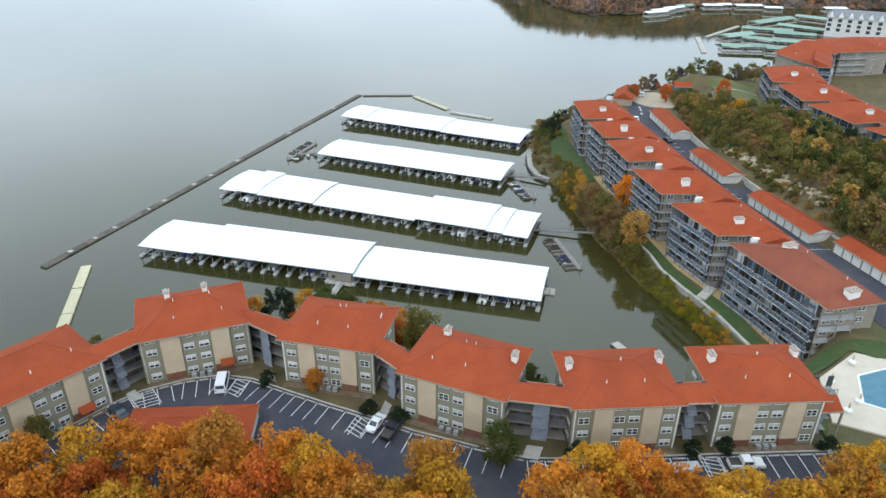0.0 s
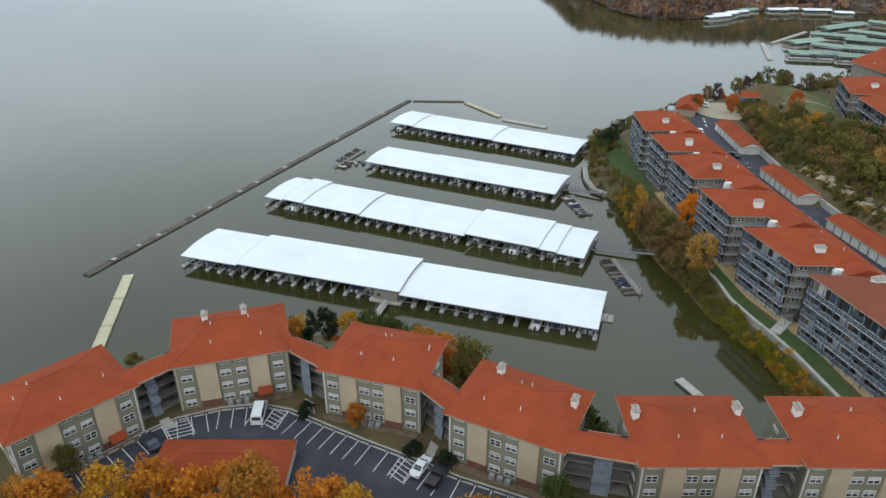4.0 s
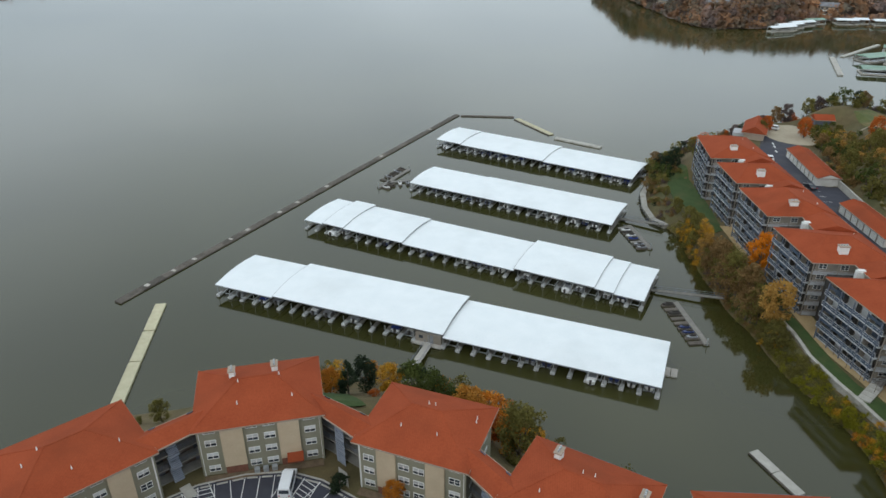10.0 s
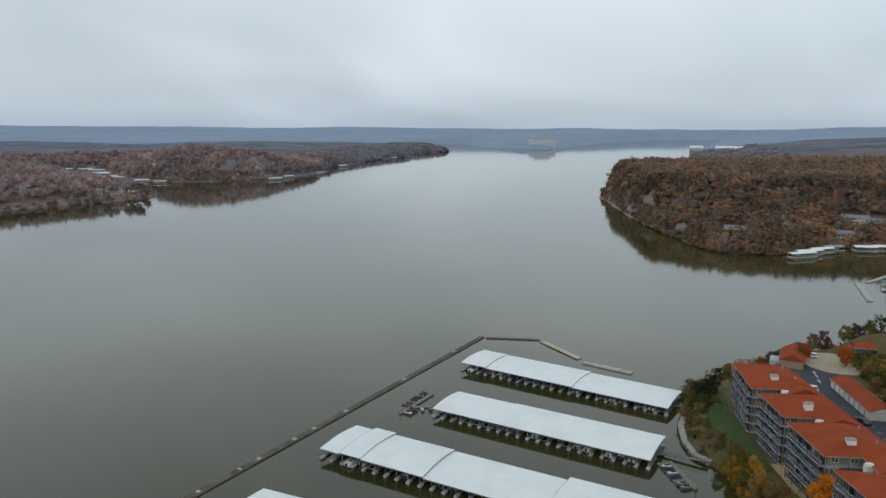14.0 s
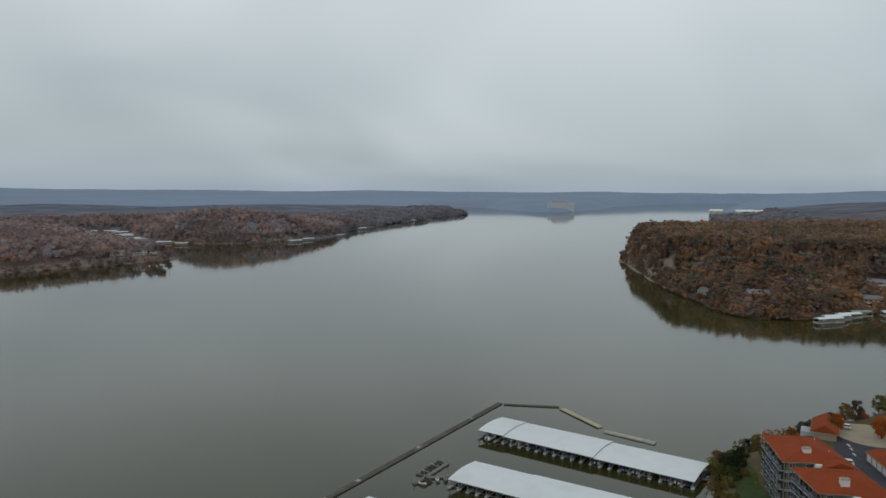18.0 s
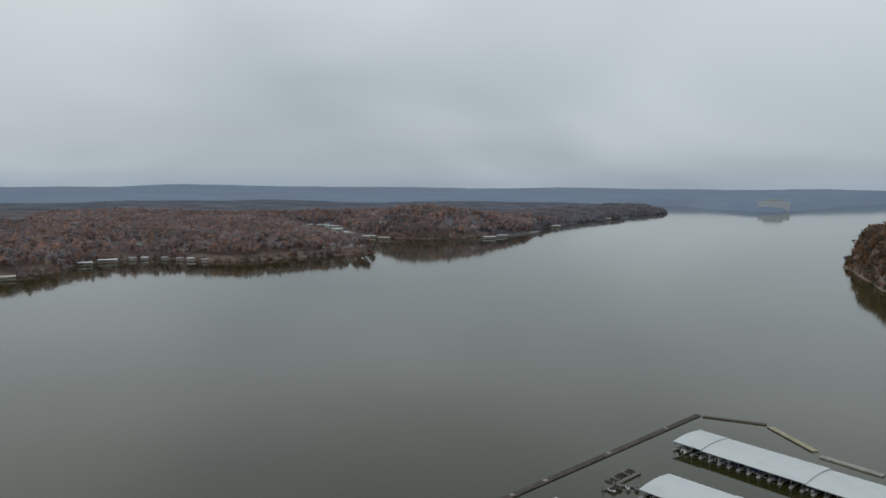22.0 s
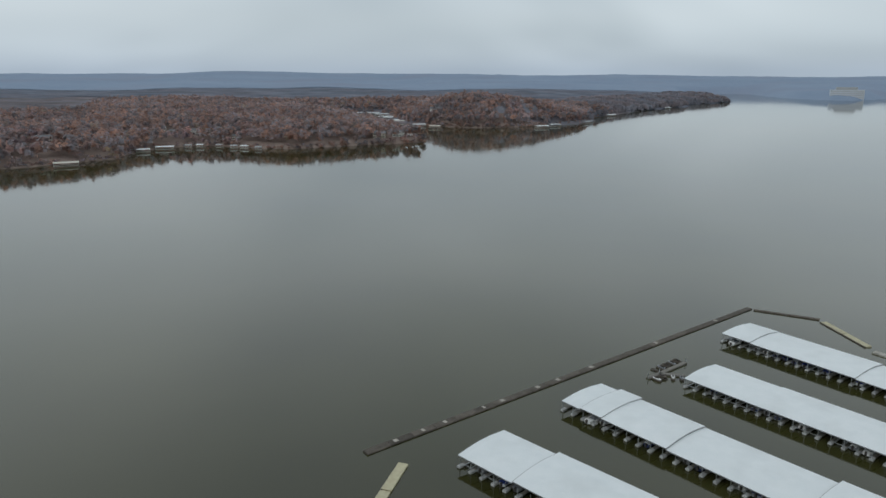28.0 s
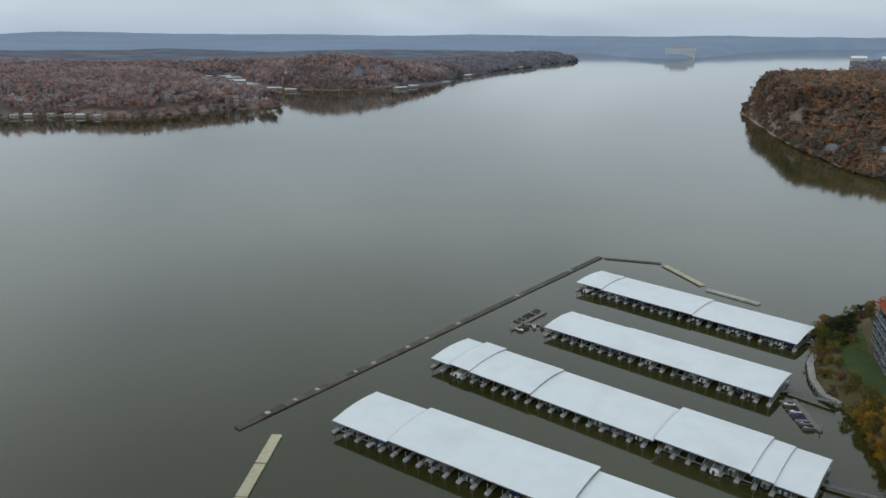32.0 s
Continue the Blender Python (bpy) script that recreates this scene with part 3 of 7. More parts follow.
draped("lawn", [(47.0, 272), (48.3, 260), (50.4, 242), (51.4, 221), (47.4, 218), (45.6, 230.7), (40.4, 244), (40.2, 254), (42.5, 268)], GRASS, 0.2, "mown green lawn above the shore", "lawn", 2.0)
draped("lawn", strip([(50.5, 205), (53.6, 189)], 2.6), GRASS, 0.2, "mown green lawn above the shore", "lawn", 2.0)
draped("lawn", [(53.6, 181.5), (56.6, 167.4), (57.4, 158.8), (60.2, 149.8), (62.4, 144.3), (64.8, 136.8), (66.6, 128.6), (68.4, 120), (72, 120), (70.4, 126.3), (69.2, 136.4), (66.4, 146.0), (63.2, 150.0), (60.8, 158.5), (58.8, 170), (56.4, 180)], GRASS, 0.2, "mown green lawn strip beside the sea wall", "lawn", 2.0)
draped("sand_strip", strip([(53, 224), (55.2, 206), (58.6, 186), (60.6, 172), (62.6, 160.5), (66.6, 150), (71.0, 138), (74.4, 122)], 2.0), SAND, 0.27, "sandy bare ground under the balconies", "sand", 2.0)
draped("lawn", [(107, 262), (112, 300), (124, 303), (133.4, 301.3), (127.6, 283.7), (122.7, 266), (118, 260)], HILL_GRASS, 0.3, "sloping green and straw-coloured lawn on the hill", "lawn", 2.0)
draped("hill_path", strip([(107, 280), (116, 281), (126, 280)], 0.6), TAN_CONCRETE, 0.36, "narrow pale path across the hill lawn", "path", 2.0)
draped("scrub_bank", [(61.4, 124), (61.2, 132), (60.0, 141), (56.4, 149.5), (53.2, 156), (50.8, 165), (49.4, 173), (46.2, 181), (44.8, 190), (48.2, 188), (51.4, 183), (55.0, 167.4), (55.8, 158.8), (58.6, 149.8), (60.8, 144.3), (63.2, 136.8), (65.0, 128.6), (66.4, 123)], SCRUB, 0.12, "olive and yellow-green scrub on the cove bank", "scrub", 2.0)
draped("lawn", [(63.5, 88), (64.5, 104), (69, 113), (80, 117), (88, 116), (93, 104), (80, 113.4), (69.2, 105.4), (65.6, 92)], GRASS, 0.3, "green lawn beside the pool terrace", "lawn", 2.0)
draped("lawn", [(-52, 126), (-38, 128), (-32, 121), (-45, 117)], GRASS, 0.3, "green lawn behind the apartments", "lawn", 2.5)
draped("road", strip([(150, 330), (165, 300), (172, 262), (185, 225), (196, 180)], 9), ASPHALT, 0.10, "dark asphalt drive on the upper terrace", "road", 3.0)

# ---- covered boat docks ----
def hull(length, width, height):
    """A small motor boat's hull, bow towards +y."""
    s = Shape()
    rows = [(0.0, 0.80, 0.0), (0.35, 1.0, 0.0), (0.65, 0.92, 0.05), (0.85, 0.58, 0.14), (1.0, 0.06, 0.28)]
    ring = []
    for t, w, lift in rows:
        hw, y = w * width / 2, t * length
        ring.append([(-hw, y, height * (1 + lift)), (-hw * 0.9, y, height * 0.35 + lift * height), (0, y, lift * height * 2.0), (hw * 0.9, y, height * 0.35 + lift * height), (hw, y, height * (1 + lift))])
    vs = [p for r in ring for p in r]
    fs = [(5 * i + j, 5 * i + j + 1, 5 * i + j + 6, 5 * i + j + 5) for i in range(4) for j in range(4)]
    fs += [(4, 3, 2, 1, 0)] + [(5 * i + 4, 5 * i, 5 * i + 5, 5 * i + 9) for i in range(4)]
    return s.add(vs, fs)


def boat(m, gel, cover=None, length=6.4):
    b = thing("motor_boat", m, {None: "white open motor boat moored in a covered slip"}.get(cover, "covered motor boat moored in a dock slip"), "boat", "boats in the slips")
    w = length * 0.36
    part("hull", hull(length, w, 0.95), gel, b, smooth=False)
    deck = Shape()
    deck.prism([(-w * 0.40, length * 0.55), (w * 0.40, length * 0.55), (w * 0.27, length * 0.84), (0, length * 0.96), (-w * 0.27, length * 0.84)], 0.96, [1.02, 1.02, 1.16, 1.22, 1.16])
    part("foredeck", deck, WHITE_GEL if cover is None else cover, b)
    if cover is None:
        part("windscreen", Shape().prism([(-w * 0.38, length * 0.50), (w * 0.38, length * 0.50), (w * 0.30, length * 0.58), (-w * 0.30, length * 0.58)], 0.98, [1.5, 1.5, 1.2, 1.2]), PANE, b)
        part("seat", Shape().box(-w * 0.36, length * 0.06, 0.8, w * 0.36, length * 0.2, 1.25), WHITE_GEL, b, "white rear bench")
        part("cockpit_floor", Shape().box(-w * 0.36, length * 0.2, 0.96, w * 0.36, length * 0.5, 0.985), GREY_GEL, b)
    else:
        c = Shape().prism([(-w * 0.49, 0.1), (w * 0.49, 0.1), (w * 0.46, length * 0.56), (-w * 0.46, length * 0.56)], 0.94, [1.15, 1.15, 1.5, 1.5])
        part("cover", c, cover, b, "stretched fabric cover")
    part("outboard_motor", Shape().box(-0.22, -0.55, 0.3, 0.22, 0.02, 1.35), DARK, b)
    return b


def jet_ski(m, gel):
    j = thing("jet_ski", m, "small jet ski parked on a floating pad", "jet ski", "jet skis at the pads")
    part("hull", hull(2.9, 1.15, 0.45), gel, j)
    part("seat", Shape().prism([(-0.18, 0.3), (0.18, 0.3), (0.14, 1.6), (-0.14, 1.6)], 0.45, [0.72, 0.72, 0.8, 0.8]), DARK, j)
    part("handlebar", Shape().beam((-0.38, 1.75, 0.95), (0.38, 1.75, 0.95), 0.07).beam((0, 1.9, 0.5), (0, 1.75, 0.95), 0.16), DARK, j)
    return j


def dock(a, b, width, sections, label, pitch, seed, taken=0.5):
    """A roofed dock: a is the front left corner, b the front right; sections are (from, to, eave height, front shift, back shift)."""
    rng = random.Random(seed)
    long = span(a, b)
    d = thing("boat_dock", frame_at(a, b), label, "boat dock", "covered docks")
    to_world = d.matrix_basis.copy()
    for u0, u1, ez, f0, f1 in sections:
        mid = width / 2
        ridge = ez + 0.75
        prof = [(f0, ez), (mid * 0.6, ez + 0.62), (mid, ridge), (width - mid * 0.6 + f1, ez + 0.62), (width + f1, ez)]
        r = Shape()
        vs = [(u, v, z) for u in (u0, u1) for v, z in prof] + [(u, v, z - 0.16) for u in (u0, u1) for v, z in prof]
        n = len(prof)
        fs = []
        for i in range(n - 1):
            fs += [(i + 1, i, n + i, n + i + 1)[::-1], (2 * n + i, 2 * n + i + 1, 3 * n + i + 1, 3 * n + i)[::-1]]
        fs += [(0, 2 * n, 3 * n, n)[::-1], (n - 1, 2 * n - 1, 4 * n - 1, 3 * n - 1)[::-1]]
        fs += [tuple(list(range(n)) + list(range(3 * n - 1, 2 * n - 1, -1)))[::-1], tuple(list(range(n, 2 * n)) + list(range(4 * n - 1, 3 * n - 1, -1)))]
        r.add(vs, fs)
        roof = part("roof", r, DOCK_ROOF, d, "white ribbed metal roof section")
        for v, z in ((f0, ez), (width + f1, ez)):
            part("gutter", Shape().box(u0, v - 0.06, z - 0.30, u1, v + 0.06, z - 0.02), DOCK_EDGE, roof)
        for u in (u0, u1):
            if any(abs(q[0] - u) < 0.1 and q[2] == ez and q is not None and q[0] != u0 for q in sections) or any(abs(q[1] - u) < 0.1 and q[2] == ez and q[0] != u0 for q in sections):
                continue
            e = Shape()
            for (v0, z0), (v1, z1) in zip(prof, prof[1:]):
                e.beam((u, v0, z0 - 0.1), (u, v1, z1 - 0.1), 0.10, 0.26)
            part("gable_trim", e, SLAB, roof)
        t = Shape()
        for k in range(int((u1 - u0) / 4) + 1):
            u = u0 + 0.5 + k * (u1 - u0 - 1) / max(1, int((u1 - u0) / 4))
            for (v0, z0), (v1, z1) in zip(prof, prof[1:]):
                t.beam((u, v0, z0 - 0.32), (u, v1, z1 - 0.32), 0.12, 0.22)
        part("rafter", t, SHADE_STEEL, roof)
    # walkway and inner fingers carry the roof's shade as darker board colour
    part("walkway", Shape().box(0.5, width / 2 - 1.1, 0.25, long - 0.3, width / 2 + 1.1, 0.6), GREY_DECK, d, "plank walkway, colour darkened for the roof's shade")
    n = int(long / pitch)
    post = Shape().box(-0.07, -0.07, 0.1, 0.07, 0.07, 2.72).mesh("post", GALV)
    tall_post = Shape().box(-0.07, -0.07, 0.1, 0.07, 0.07, 3.1).mesh("post", GALV)
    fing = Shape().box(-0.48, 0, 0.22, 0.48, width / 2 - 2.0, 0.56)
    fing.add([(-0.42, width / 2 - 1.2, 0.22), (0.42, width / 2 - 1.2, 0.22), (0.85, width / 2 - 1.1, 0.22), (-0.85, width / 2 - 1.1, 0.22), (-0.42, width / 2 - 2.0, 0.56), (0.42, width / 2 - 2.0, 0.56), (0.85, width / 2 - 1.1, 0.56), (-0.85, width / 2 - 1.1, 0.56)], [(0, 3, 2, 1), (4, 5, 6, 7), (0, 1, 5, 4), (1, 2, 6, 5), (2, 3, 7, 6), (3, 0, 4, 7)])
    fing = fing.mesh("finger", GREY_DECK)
    # finger ends coloured pale as if the sky lit them
    tip = Shape().box(-0.50, -0.14, 0.08, 0.50, 1.7, 0.61).mesh("end_board", LIT_FINGER_DECK)
    lift = Shape().box(-1.15, 0.5, 0.5, -0.9, 5.2, 0.78).box(0.9, 0.5, 0.5, 1.15, 5.2, 0.78).box(-1.15, 1.0, 0.3, 1.15, 1.2, 0.5).box(-1.15, 4.4, 0.3, 1.15, 4.6, 0.5).mesh("lift_bunk", GALV)
    gels = [WHITE_GEL, WHITE_GEL, NAVY_GEL, GREY_GEL, NAVY_GEL, WHITE_GEL, WHITE_GEL, GREY_GEL, GREY_GEL, GREY_GEL]
    for i in range(n + 1):
        u = 0.6 + i * (long - 1.2) / n
        for side in (0, 1):
            base = pose(u, -0.25, 0) if side == 0 else pose(u, width + 0.25, 0, 0, 0, 180)
            fg = part("finger", fing, None, d, m=base)
            part("end_board", tip, None, fg)
            part("post", post, None, fg, m=pose(0, 0.35, 0))
            part("post", tall_post, None, fg, m=pose(0, width / 2 - 2.2, 0))
            if i < n and side == 0:
                uu = u + (long - 1.2) / n / 2
                if rng.random() < 0.55:
                    part("lift_bunk", lift, None, d, m=pose(uu, 0.3, 0))
                if rng.random() < taken:
                    g = rng.choice(gels)
                    cov = rng.choice([None, None, CANVAS_BLUE, GREY_GEL, NAVY_GEL])
                    boat(to_world @ pose(uu, 0.9 + rng.random(), 0.12), g, cov, 5.6 + rng.random() * 1.0)
            elif i < n and rng.random() < taken * 0.5:
                uu = u + (long - 1.2) / n / 2
                boat(to_world @ pose(uu, width - 1.0, 0.12, 0, 0, 180), rng.choice(gels), rng.choice([None, CANVAS_BLUE]), 6.0)
    return d


dock((-84.6, 172.6), (23.9, 145.6), 17.6, [(0, 17.2, 3.35, 0, 0), (17.2, 63.2, 3.6, 0.3, 0.9), (63.2, 111.8, 3.0, 0, 0)], "long covered boat dock with a white metal roof", 3.72, 1)
dock((-74.0, 214.2), (24.3, 179.8), 18.2, [(0, 6.8, 3.1, 0, 0), (6.8, 14.2, 3.45, 0, 0.8), (14.2, 34.6, 3.2, 0, 0), (34.6, 69.2, 2.8, 0, 0), (69.2, 91.4, 3.5, 0, 0.5), (91.4, 96.4, 3.2, 0, 0), (96.4, 104.1, 2.9, 0, 0)], "long covered boat dock with stepped white roofs", 3.6, 2)
dock((-47.3, 248.6), (19.6, 223.3), 17.6, [(0, 22.0, 3.0, 0, 0.0), (22.0, 71.5, 3.0, 0, 0.5)], "covered boat dock with a white metal roof", 3.3, 3)
dock((-44.5, 294.6), (29.6, 262.7), 18.4, [(0, 11.0, 3.35, 0, 0), (11.0, 46.5, 3.05, 0, 0.4), (46.5, 80.7, 2.75, 0, 0)], "covered boat dock with a white metal roof", 3.4, 4)


for u, k, who in ((10.2, 7.6, "boat_dock.001"), (4.6, 6.8, "boat_dock.003"), (84.0, 6.6, "boat_dock.001"), (97.5, 6.4, "boat_dock")):
    boat(bpy.data.objects[who].matrix_basis @ pose(u, -0.9, 0.12), WHITE_GEL, None, k)


# ---- floating breakwaters and small docks ----
def raft(line, width, piece, z, mats, label, category, name, under=None):
    r = thing(name, pose(0, 0, 0), label, category)
    rng = random.Random(name + str(line[0]))
    for a, b in zip(line, line[1:]):
        n = max(1, round(span(a, b) / piece))
        for i in range(n):
            p, q = along(a, b, i / n), along(a, b, (i + 1) / n)
            k = span(p, q)
            pc = part("float_section", Shape().box(0.08 if mats[0] is not YELLOW_DECK else 0.25, -width / 2, -0.15, k - (0.08 if mats[0] is not YELLOW_DECK else 0.25), width / 2, z + rng.uniform(-0.05, 0.05)), rng.choice(mats), r, m=frame_at(p, q))
            if under and mats[0] is OLD_WOOD and rng.random() < 0.4:
                t = rng.uniform(0.1, 0.7) * k
                part("plank", Shape().box(t, -width * 0.3, z, t + rng.uniform(0.6, 1.8), width * 0.35, z + 0.09), DECK, pc, "bleached loose plank")
            if under:
                part("edge_log", Shape().tube([(0, 0, 0), (0, 0, k - 0.2)], [0.28, 0.28], 8), under, pc, m=pose(0.1, -width / 2, 0.18, 90, 0, 90))
    return r


raft([(-108.2, 165.6), (-41.4, 339.4)], 2.1, 7.5, 0.42, [OLD_WOOD], "long floating breakwater of dark weathered timber", "breakwater", "breakwater", OLD_WOOD)
raft([(-39.6, 338.2), (-15.3, 339.4)], 1.6, 12, 0.4, [OLD_WOOD], "dark floating breakwater beam", "breakwater", "breakwater")
raft([(-14.0, 336.8), (1.7, 316.0)], 2.6, 13, 0.45, [YELLOW_DECK], "pale floating breakwater raft", "breakwater", "breakwater", OLD_WOOD)
raft([(3.2, 311.8), (21.5, 302.3)], 2.4, 4, 0.5, [CONCRETE], "row of pale concrete floats", "breakwater", "breakwater")
raft([(-96.8, 166.6), (-90.5, 142.5), (-86.2, 126.5)], 2.6, 12.5, 0.5, [YELLOW_DECK], "pale yellow floating dock in three long sections", "dock", "floating_dock", OLD_WOOD)
raft([(39.2, 132.2), (44.8, 122.0)], 2.0, 6, 0.5, [CONCRETE], "grey floating pier at the end of the cove", "dock", "floating_pier", OLD_WOOD)


def gangway(a, b, z0, z1, width, label):
    g = thing("gangway", pose(0, 0, 0), label, "gangway")
    part("deck", Shape().beam((*a, z0), (*b, z1), width, 0.16), DECK if "pale" in label else GREY_DECK, g)
    d = Vector((b[0] - a[0], b[1] - a[1], 0)).normalized()
    s = Vector((-d.y, d.x, 0)) * width / 2
    for k in (-1, 1):
        rail = Shape().beam(Vector((*a, z0 + 1.0)) + k * s, Vector((*b, z1 + 1.0)) + k * s, 0.07)
        for i in range(9):
            p = along(a, b, i / 8)
            h = z0 + (z1 - z0) * i / 8
            rail.beam(Vector((*p, h)) + k * s, Vector((*p, h + 1.0)) + k * s, 0.06)
        part("railing", rail, RAIL, g)
    return g


gangway((-28.4, 148.0), (-26.5, 158.0), 1.5, 0.6, 1.8, "pale plank gangway from the shore to the dock")
gangway((26.5, 189.8), (45, 186.6), 0.6, 1.4, 1.1, "grey gangway with railings to the wooded shore")
gangway((23, 233.5), (36, 229), 0.6, 1.4, 1.4, "grey gangway with railings to the shore")
gangway((33, 271), (38.5, 268.5), 0.6, 1.4, 1.4, "short grey gangway to the shore")


def jet_pads(a, b, n, side, seed, label):
    """A narrow float with a comb of jet ski pads on one side."""
    rng = random.Random(seed)
    f = thing("jet_ski_dock", frame_at(a, b), label, "dock")
    k = span(a, b)
    part("walkway", Shape().box(0, -0.7, 0.05, k, 0.7, 0.5), GREY_DECK, f)
    for i in range(n):
        u = (i + 0.5) * k / n
        part("pad", Shape().box(u - 0.62, 0.7 * side, 0.0, u + 0.62, 4.0 * side, 0.36) if side > 0 else Shape().box(u - 0.62, 4.0 * side, 0.0, u + 0.62, 0.7 * side, 0.36), OLD_WOOD if rng.random() < 0.7 else GREY_DECK, f)
        if rng.random() < 0.82:
            jet_ski(f.matrix_basis @ pose(u, 1.0 * side, 0.32, 0, 0, 0 if side > 0 else 180), rng.choice([WHITE_GEL, NAVY_GEL, GREY_GEL, WHITE_GEL, GREY_GEL, CANVAS_BLUE, DARK] if n > 5 else [GREY_GEL, OLD_WOOD, WHITE_GEL, GREY_GEL]))
    part("mooring_post", Shape().tube([(k, 0, -0.5), (k, 0, 2.0)], [0.15, 0.15], 8), GALV, f)
    return f
jet_pads((32.9, 184.8), (37.3, 166.6), 9, -1, 5, "floating jet ski dock with a row of pads")
jet_pads((25.6, 229.2), (30.3, 214.2), 8, -1, 6, "floating jet ski dock with a row of pads")
jet_pads((-48.6, 256.8), (-56.2, 254.2), 3, 1, 7, "small dark floating dock with pads")
jet_pads((-56.2, 254.2), (-51.0, 267.8), 5, 1, 8, "small dark floating dock with pads")
jet_pads((-56.2, 254.2), (-58.4, 249.0), 2, 1, 9, "small dark floating dock with pads")
raft([(24.5, 155.6), (28.9, 154.6)], 3.0, 1.3, 0.4, [OLD_WOOD, DECK], "small dark swim platform beside the dock", "dock", "swim_platform")
hut = thing("dock_office", frame_at((-30.0, 158.9), (-23.6, 157.3)), "small grey office hut under the dock roof", "hut")
part("wall", Shape().box(0, 0.4, 0.4, 6.4, 4.4, 3.0), GREY_WALL, hut, "weathered grey wall")
part("platform", Shape().box(-0.4, -0.8, 0.2, 6.8, 4.6, 0.55), DECK, hut)
part("window", Shape().box(0.9, 0.36, 1.4, 1.9, 0.42, 2.2), PANE, hut)
part("door", Shape().box(3.6, 0.35, 0.56, 4.5, 0.42, 2.6), DOCK_EDGE, hut, "grey plank door")

# ---- roofs ----
STAIR = surf("blue_grey_stair_steel", (0.20, 0.225, 0.275), (0.30, 0.325, 0.375), 1.0, 0.6)
HALL_WALL = surf("brown_hall_siding", (0.085, 0.068, 0.055), (0.150, 0.122, 0.098), 0.8, 0.9)
# landing concrete with the stair hall's shade put into its colour
LANDING = surf("shade_darkened_concrete", (0.20, 0.19, 0.17), (0.30, 0.285, 0.26), 0.7, 0.9)

def hip_roof(s, p, z, rise, ridge_u, ridge_len, over=0.0):
    """A hip roof over the plan quad p (front left, front right, back right, back left), with its ridge along the front."""
    mid_f, mid_b = along(p[0], p[1], ridge_u), along(p[3], p[2], ridge_u)
    c = along(mid_f, mid_b, 0.5)
    d = Vector((p[1][0] - p[0][0], p[1][1] - p[0][1], 0)).normalized() * ridge_len / 2
    r0, r1 = (c[0] - d.x, c[1] - d.y, z + rise), (c[0] + d.x, c[1] + d.y, z + rise)
    e = [(*q, z) for q in p]
    lo = [(*q, z - 0.28) for q in p]
    s.add(e + [r0, r1] + lo, [(0, 1, 5, 4), (1, 2, 5), (2, 3, 4, 5), (3, 0, 4), (9, 8, 7, 6)])
    return r0, r1


def roof_parts(owner, p, z, rise, ridge_len, ridge_u=0.5, cover=None):
    s = Shape()
    r0, r1 = hip_roof(s, p, z, rise, ridge_u, ridge_len)
    roof = part("roof", s, cover or TERRACOTTA, owner, "terracotta shingle hip roof")
    f = Shape()
    for a, b in zip(p, p[1:] + p[:1]):
        f.beam((*a, z - 0.16), (*b, z - 0.16), 0.06, 0.24)
    part("fascia", f, FASCIA, roof, "pale eave board")
    cap = Shape().beam(r0, r1, 0.26, 0.04)
    for q, r in ((p[0], r0), (p[3], r0), (p[1], r1), (p[2], r1)):
        cap.beam((*q, z + 0.01), r, 0.20, 0.05)
    part("ridge_cap", cap, cover or TERRACOTTA, roof)
    return roof


def gable_roof(owner, p, z, rise):
    """A gable roof over a quad, ridge along its front."""
    a, b = along(p[0], p[3], 0.5), along(p[1], p[2], 0.5)
    s = Shape().add([(*q, z) for q in p] + [(*a, z + rise), (*b, z + rise)] + [(*q, z - 0.25) for q in p], [(0, 1, 5, 4), (1, 2, 5), (2, 3, 4, 5), (3, 0, 4), (9, 8, 7, 6)])
    roof = part("roof", s, TERRACOTTA, owner, "terracotta shingle roof")
    f = Shape()
    for q, r in zip(p, p[1:] + p[:1]):
        f.beam((*q, z - 0.12), (*r, z - 0.12), 0.10, 0.28)
    part("fascia", f, FASCIA, roof)
    return roof


VENT = Shape().tube([(0, 0, -0.5), (0, 0, 0.35)], [0.16, 0.06], 8).tube([(0, 0, 0.3), (0, 0, 0.5)], [0.07, 0.06], 8).mesh("roof_vent", TRIM)


def chimney(owner, x, y, z, turn, w=2.0, d=1.2, h=1.9):
    """A white boxed flue stack with a cap and three pots."""
    c = part("chimney", Shape().box(-w / 2, -d / 2, -1.6, w / 2, d / 2, h), TRIM, owner, "white boxed chimney stack", pose(x, y, z, 0, 0, turn))
    part("cap", Shape().box(-w / 2 - 0.14, -d / 2 - 0.14, h, w / 2 + 0.14, d / 2 + 0.14, h + 0.16), FASCIA, c)
    for k in (-0.6, 0.0, 0.6):
        part("flue", Shape().tube([(k * w / 2, 0, h + 0.1), (k * w / 2, 0, h + 0.55)], [0.17, 0.15], 8), GALV, c)
    return c


